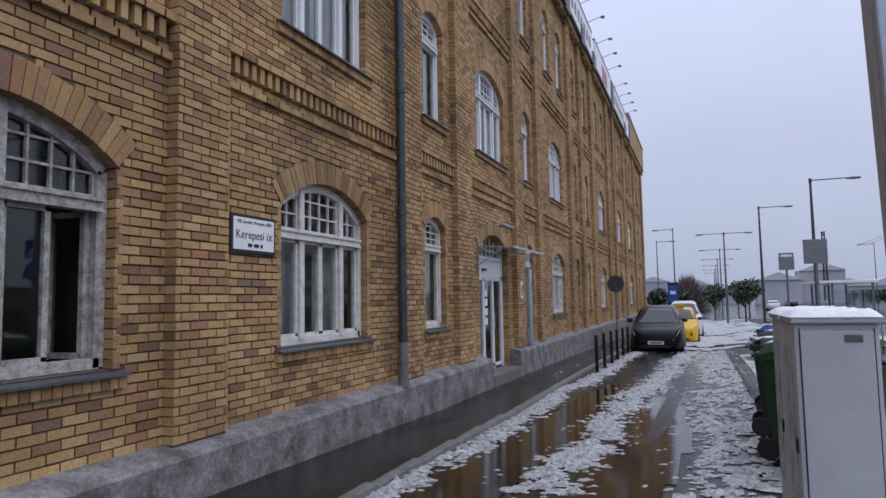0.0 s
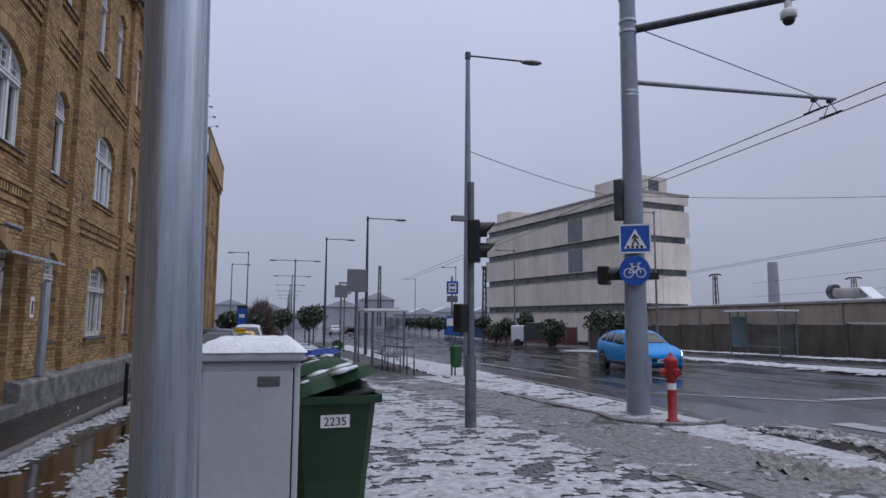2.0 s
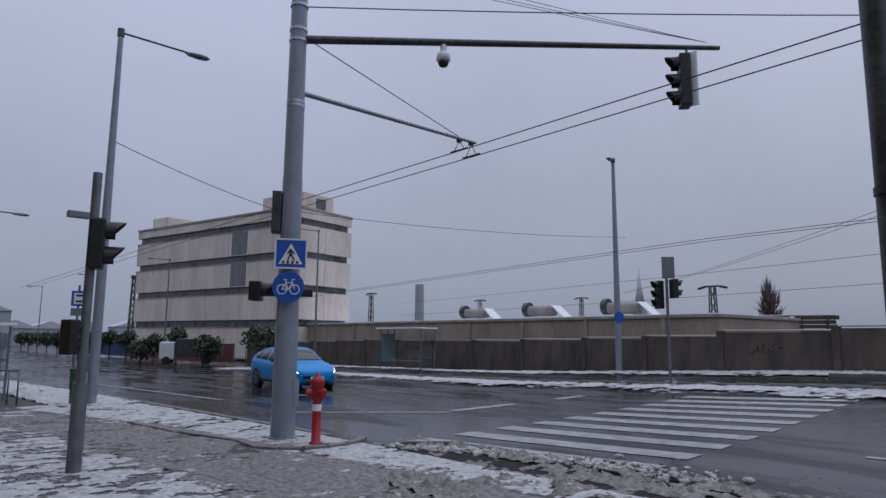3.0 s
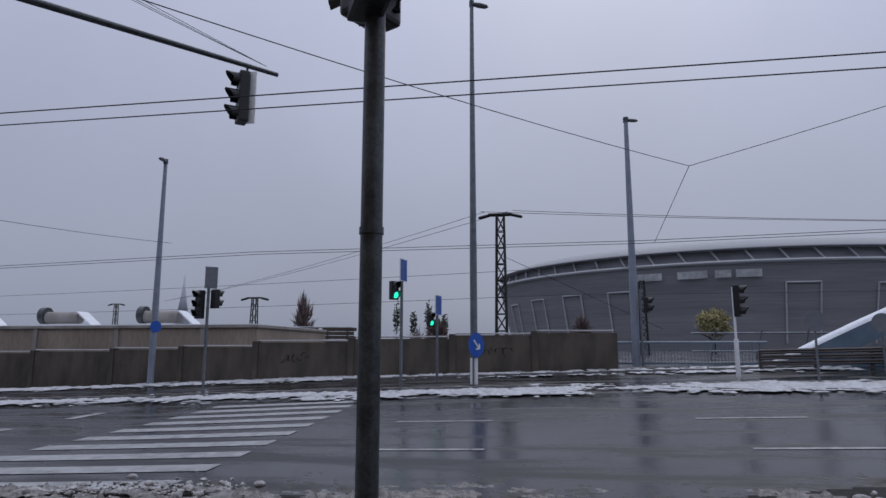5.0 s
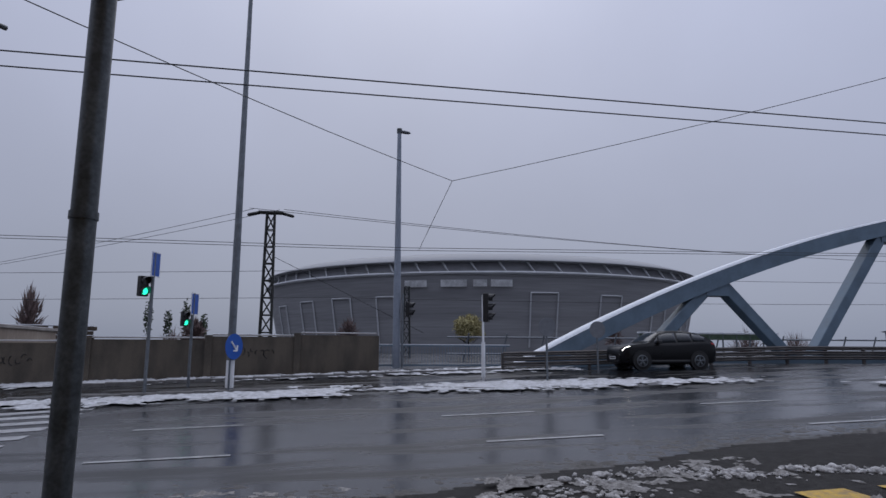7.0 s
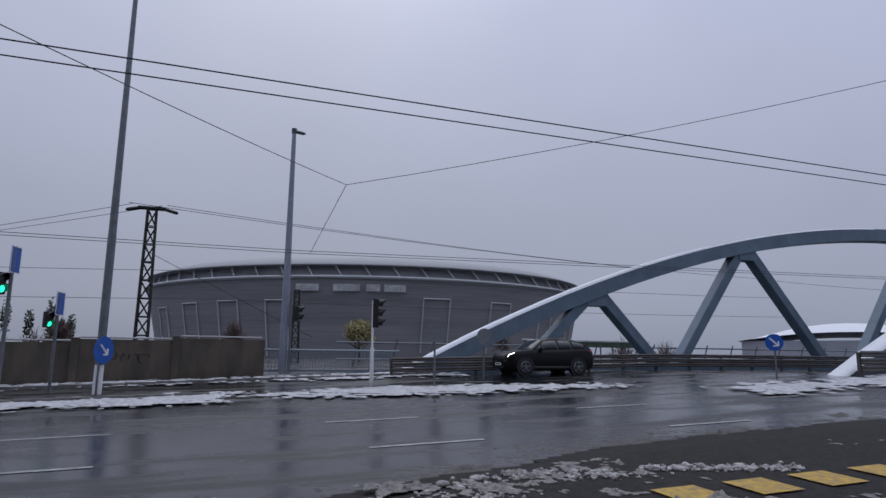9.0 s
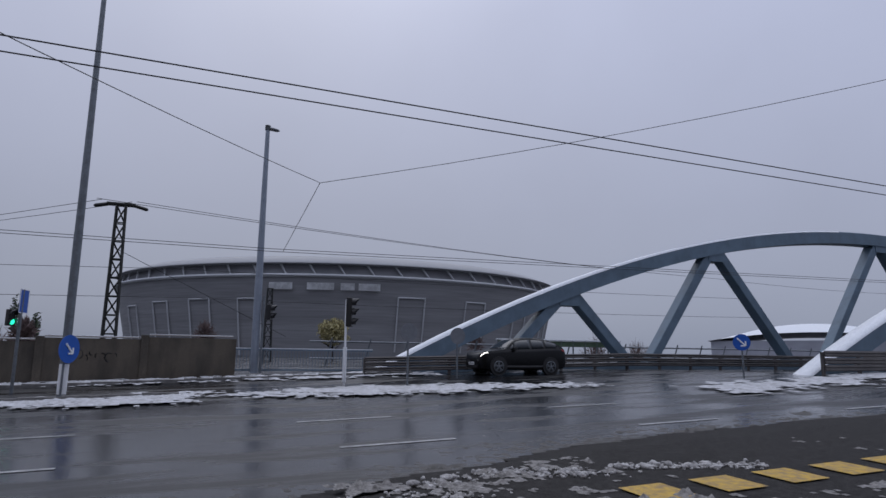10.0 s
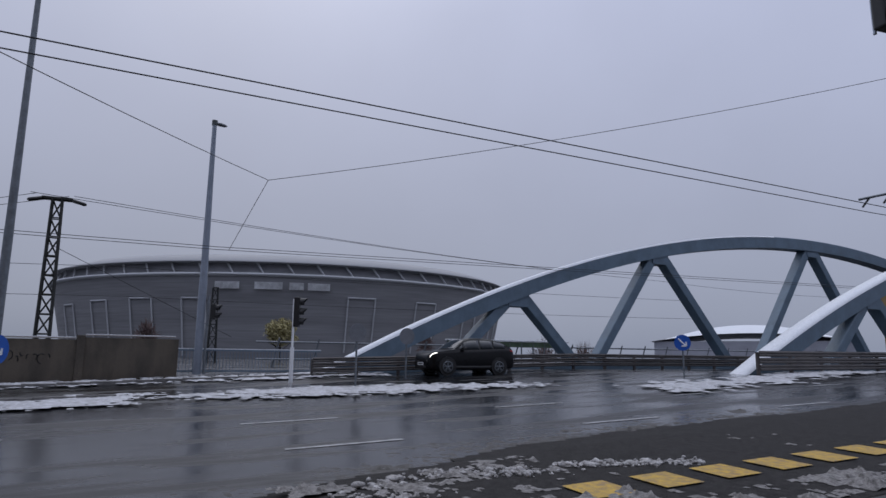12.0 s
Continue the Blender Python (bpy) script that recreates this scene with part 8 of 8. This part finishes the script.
def tree(x, y, h, r, label, leaf, n=700, size=0.16, trunk=0.09, tall=0.0, seed=1, twig=False):
    t = thing("tree", label, "tree", on_ground(x, y), group="trees")
    rr = random.Random(seed)
    bm = bmesh.new()
    th = h - 1.7 * r if not tall else h * 0.25
    tube(bm, (0, 0, -0.6), (0, 0, th + 0.4), trunk, trunk * 0.6, 8)
    for k in range(7):
        a = rr.uniform(0, 6.28)
        tube(bm, (0, 0, th * rr.uniform(0.8, 1.1)), (r * 0.7 * math.cos(a), r * 0.7 * math.sin(a), th + rr.uniform(0.3, 1.2) * r), trunk * 0.4, trunk * 0.12, 5)
    part("trunk", bm, M["bark"], t)
    bm = bmesh.new()
    rz = (h - th) / 2 if tall else r * 0.85
    if twig:
        for k in range(n):
            a, e = rr.uniform(0, 6.28), rr.uniform(-0.2, 1.5)
            d = Vector((math.cos(a) * math.cos(e), math.sin(a) * math.cos(e), math.sin(e)))
            f0 = rr.uniform(0.15, 0.7)
            p = Vector((0, 0, th)) + Vector((d.x * r * f0, d.y * r * f0, d.z * rz * 2 * f0))
            q = Vector((0, 0, th)) + Vector((d.x * r, d.y * r, d.z * rz * 2)) * (f0 + rr.uniform(0.15, 0.32)) + Vector((rr.gauss(0, 0.1), rr.gauss(0, 0.1), rr.gauss(0, 0.1))) * r
            s = Vector((rr.gauss(0, 1), rr.gauss(0, 1), rr.gauss(0, 1))).normalized() * size * 0.25
            bm.faces.new([bm.verts.new(v) for v in (p - s, p + s, q)])
    else:
        crown(bm, (0, 0, h - rz), r, rz, n, size, rr)
    part("crown", bm, leaf, t)
    return t


SWING[0] = False
for k in range(9):
    tree(23.2 + 0.5 * math.sin(k * 2.1), 40 + 4.3 * k + 1.2 * math.sin(k * 3.7), 2.9 + 0.5 * math.sin(k * 1.9), 1.25 + 0.2 * math.sin(k * 1.3), "small round evergreen tree on the far pavement", M["leaf"], 800, 0.17, 0.07, 0, k)
for k in range(8):
    tree(23.6 + 0.3 * k, 80 + 7 * k, 3.2, 1.5, "round evergreen tree along the avenue", M["leaf"], 500, 0.25, 0.08, 0, 30 + k)
for x, y, r in ((1.3, 68, 1.5), (3.6, 61, 1.5), (4.6, 72, 1.7), (-3.6, 62, 1.3), (-1.5, 64, 1.2), (4.4, 88, 1.8)):
    tree(x, y, 2 * r + 0.9, r, "round snow-dusted evergreen tree beside the avenue", M["leaf"], 800, 0.19, 0.09, 0, int(y))
tree(-2.0, 118, 6.8, 4.6, "big bare brown tree at the end of the lane", M["twig"], 5200, 0.5, 0.3, 0, 77, True)
tree(76.9, 27.3, 8.4, 1.7, "tall bare poplar behind the wall", M["twig"], 650, 0.5, 0.2, 1, 5, True)
for x, y, h, r in ((70, 52, 4.6, 2.6), (88, 60, 4.8, 3.2), (62, 9, 3.6, 1.3), (110, 70, 5.5, 4.0), (150, -120, 8, 6), (160, -145, 8, 7), (120, 20, 5, 4)):
    tree(x, y, h, r, "bare shrubby tree in the distance", M["twig"], 900, 0.45, 0.15, 0, int(x), True)
SWING[0] = True
tree(82, -18.2, 5.6, 2.5, "yellow-leaved willow before the stadium", M["yellow_leaf"], 5200, 0.14, 0.12, 0, 8)
for x, y in ((84, -3), (90, -42)):
    tree(x, y, 5, 1.8, "bare reddish tree before the stadium", M["twig"], 700, 0.35, 0.12, 0, int(y) + 60, True)

SWING[0] = False

# ---- stacked timber and snowy conifers behind the wall ----
stack = thing("timber_stack", "weathered brown stack of timber behind the wall", "timber", pose(48.8, 16.3, 0.0, 0, 0, -72))
rt = random.Random(21)
for k in range(11):
    for a in (-2.6, 0.05):
        part("plank", bx(a + rt.uniform(-0.15, 0.1), a + 2.5 + rt.uniform(-0.1, 0.2), -0.6, 0.6, 0.3 * k, 0.3 * k + 0.24, 0.01), M["fence_brown"], stack)
for k in range(11):
    for a in (-2.2, -0.8, 0.5, 2.0):
        part("spacer", bx(a, a + 0.1, -0.5, 0.5, 0.3 * k + 0.24, 0.3 * k + 0.3), M["fence_brown"], stack)
part("snow_top", bx(-2.6, 2.5, -0.58, 0.58, 3.25, 3.31, 0.01), M["snow"], stack)
for k, (x, y, h) in enumerate(((71, 14.6, 6.2), (71.6, 12.8, 5.2), (72, 11.2, 6.4), (72.4, 9.4, 4.8))):
    tree(x, y, h, 0.55, "slim dark conifer dusted with snow behind the wall", M["leaf"], 260, 0.16, 0.08, 1, 90 + k)
SWING[0] = True
small = thing("road_sign", "small round blue sign fixed to the lamp mast", "road sign", on_ground(28.85, 18.95))
part("disc", disc(bmesh.new(), (0, -0.17, 2.55), 0.27, 24, 0.012), M["sign_blue"], small).matrix_basis = Matrix.Rotation(radians(yaw_to(28.85, 18.95, 1.6, 0.6) + 25), 4, "Z")
part("clamp", rod((0, 0, 2.5), (0, 0, 2.6), 0.165, n=12), M["galv"], small)
SWING[0] = False

# ---- far skyline, haze put into its colours ----
rr = random.Random(12)
for k in range(26):
    y = 190 + rr.uniform(-10, 60)
    x = -60 + 9.5 * k + rr.uniform(-3, 3)
    h = rr.uniform(4, 9)
    f = thing("far_building", "far house in the skyline, haze put into its pale colour", "building", pose(x, y, -1.5), group="skyline")
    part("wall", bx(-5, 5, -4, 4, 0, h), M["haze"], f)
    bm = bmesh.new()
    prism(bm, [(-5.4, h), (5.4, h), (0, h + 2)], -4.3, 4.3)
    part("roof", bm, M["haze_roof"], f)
spire = thing("church_spire", "thin far church spire over the rooftops", "church", pose(194, 107.3, 0))
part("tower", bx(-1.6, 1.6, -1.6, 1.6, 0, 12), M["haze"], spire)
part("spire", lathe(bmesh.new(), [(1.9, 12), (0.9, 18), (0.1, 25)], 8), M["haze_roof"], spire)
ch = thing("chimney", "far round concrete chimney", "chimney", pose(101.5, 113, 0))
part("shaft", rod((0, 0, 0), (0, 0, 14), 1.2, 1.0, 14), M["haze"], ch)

# ---- pavers of the corner, laid in running bond ----
paving = bpy.data.objects["plaza"]
unit = mesh_of("paver", [(0.004, 0.004, 0), (0.196, 0.004, 0), (0.196, 0.096, 0), (0.004, 0.096, 0), (0.009, 0.009, 0.012), (0.191, 0.009, 0.012), (0.191, 0.091, 0.012), (0.009, 0.091, 0.012)],
               [(4, 5, 6, 7), (0, 1, 5, 4), (1, 2, 6, 5), (2, 3, 7, 6), (3, 0, 4, 7)], M["paver_piece"])
pv, pf, picked = [], [], 0
for j in range(-55, 140):
    y = 3.0 + 0.1 * j
    x = 0.72 + (0.1 if j % 2 else 0.0)
    while x < 6.8:
        if abs(x + 0.1 - float(bike_x(y))) > 0.9 and x < float(bike_x(y)):
            z = gzf(x, y) - 0.012 + rng.uniform(-0.002, 0.002)
            if 1.4 < x < 3.4 and 5.0 < y < 6.6 and picked < 300:
                ob = new("paver", unit)
                ob.parent = paving
                ob.matrix_basis = Matrix.Translation((x, y, z))
                picked += 1
            else:
                k = len(pv)
                pv.extend((x + v.co.x, y + v.co.y, z + v.co.z) for v in unit.vertices)
                pf.extend(tuple(k + i for i in p.vertices) for p in unit.polygons)
        x += 0.2
rest = new("pavers", mesh_of("pavers", pv, pf, M["paver"]))
rest.parent = paving
tagged(rest, "damp grey concrete pavers", kind="stuff")

# ---- bricks of the front that the camera passes nearest ----
brick_unit = mesh_of("brick", [(-0.05, 0, 0), (-0.05, 1, 0), (-0.05, 1, 1), (-0.05, 0, 1), (0, 0.02, 0.04), (0, 0.98, 0.04), (0, 0.98, 0.96), (0, 0.02, 0.96), (-0.004, 0, 0), (-0.004, 1, 0), (-0.004, 1, 1), (-0.004, 0, 1)],
                     [(4, 5, 6, 7), (8, 9, 5, 4), (9, 10, 6, 5), (10, 11, 7, 6), (11, 8, 4, 7), (0, 1, 9, 8), (1, 2, 10, 9), (2, 3, 11, 10), (3, 0, 8, 11)], M["brick_piece"])
for x, y0, y1, z0, z1 in near_bricks:
    ob = new("brick", brick_unit)
    ob.parent = building
    ob.matrix_basis = Matrix.LocRotScale((x, y0, z0), None, (1, y1 - y0, z1 - z0))
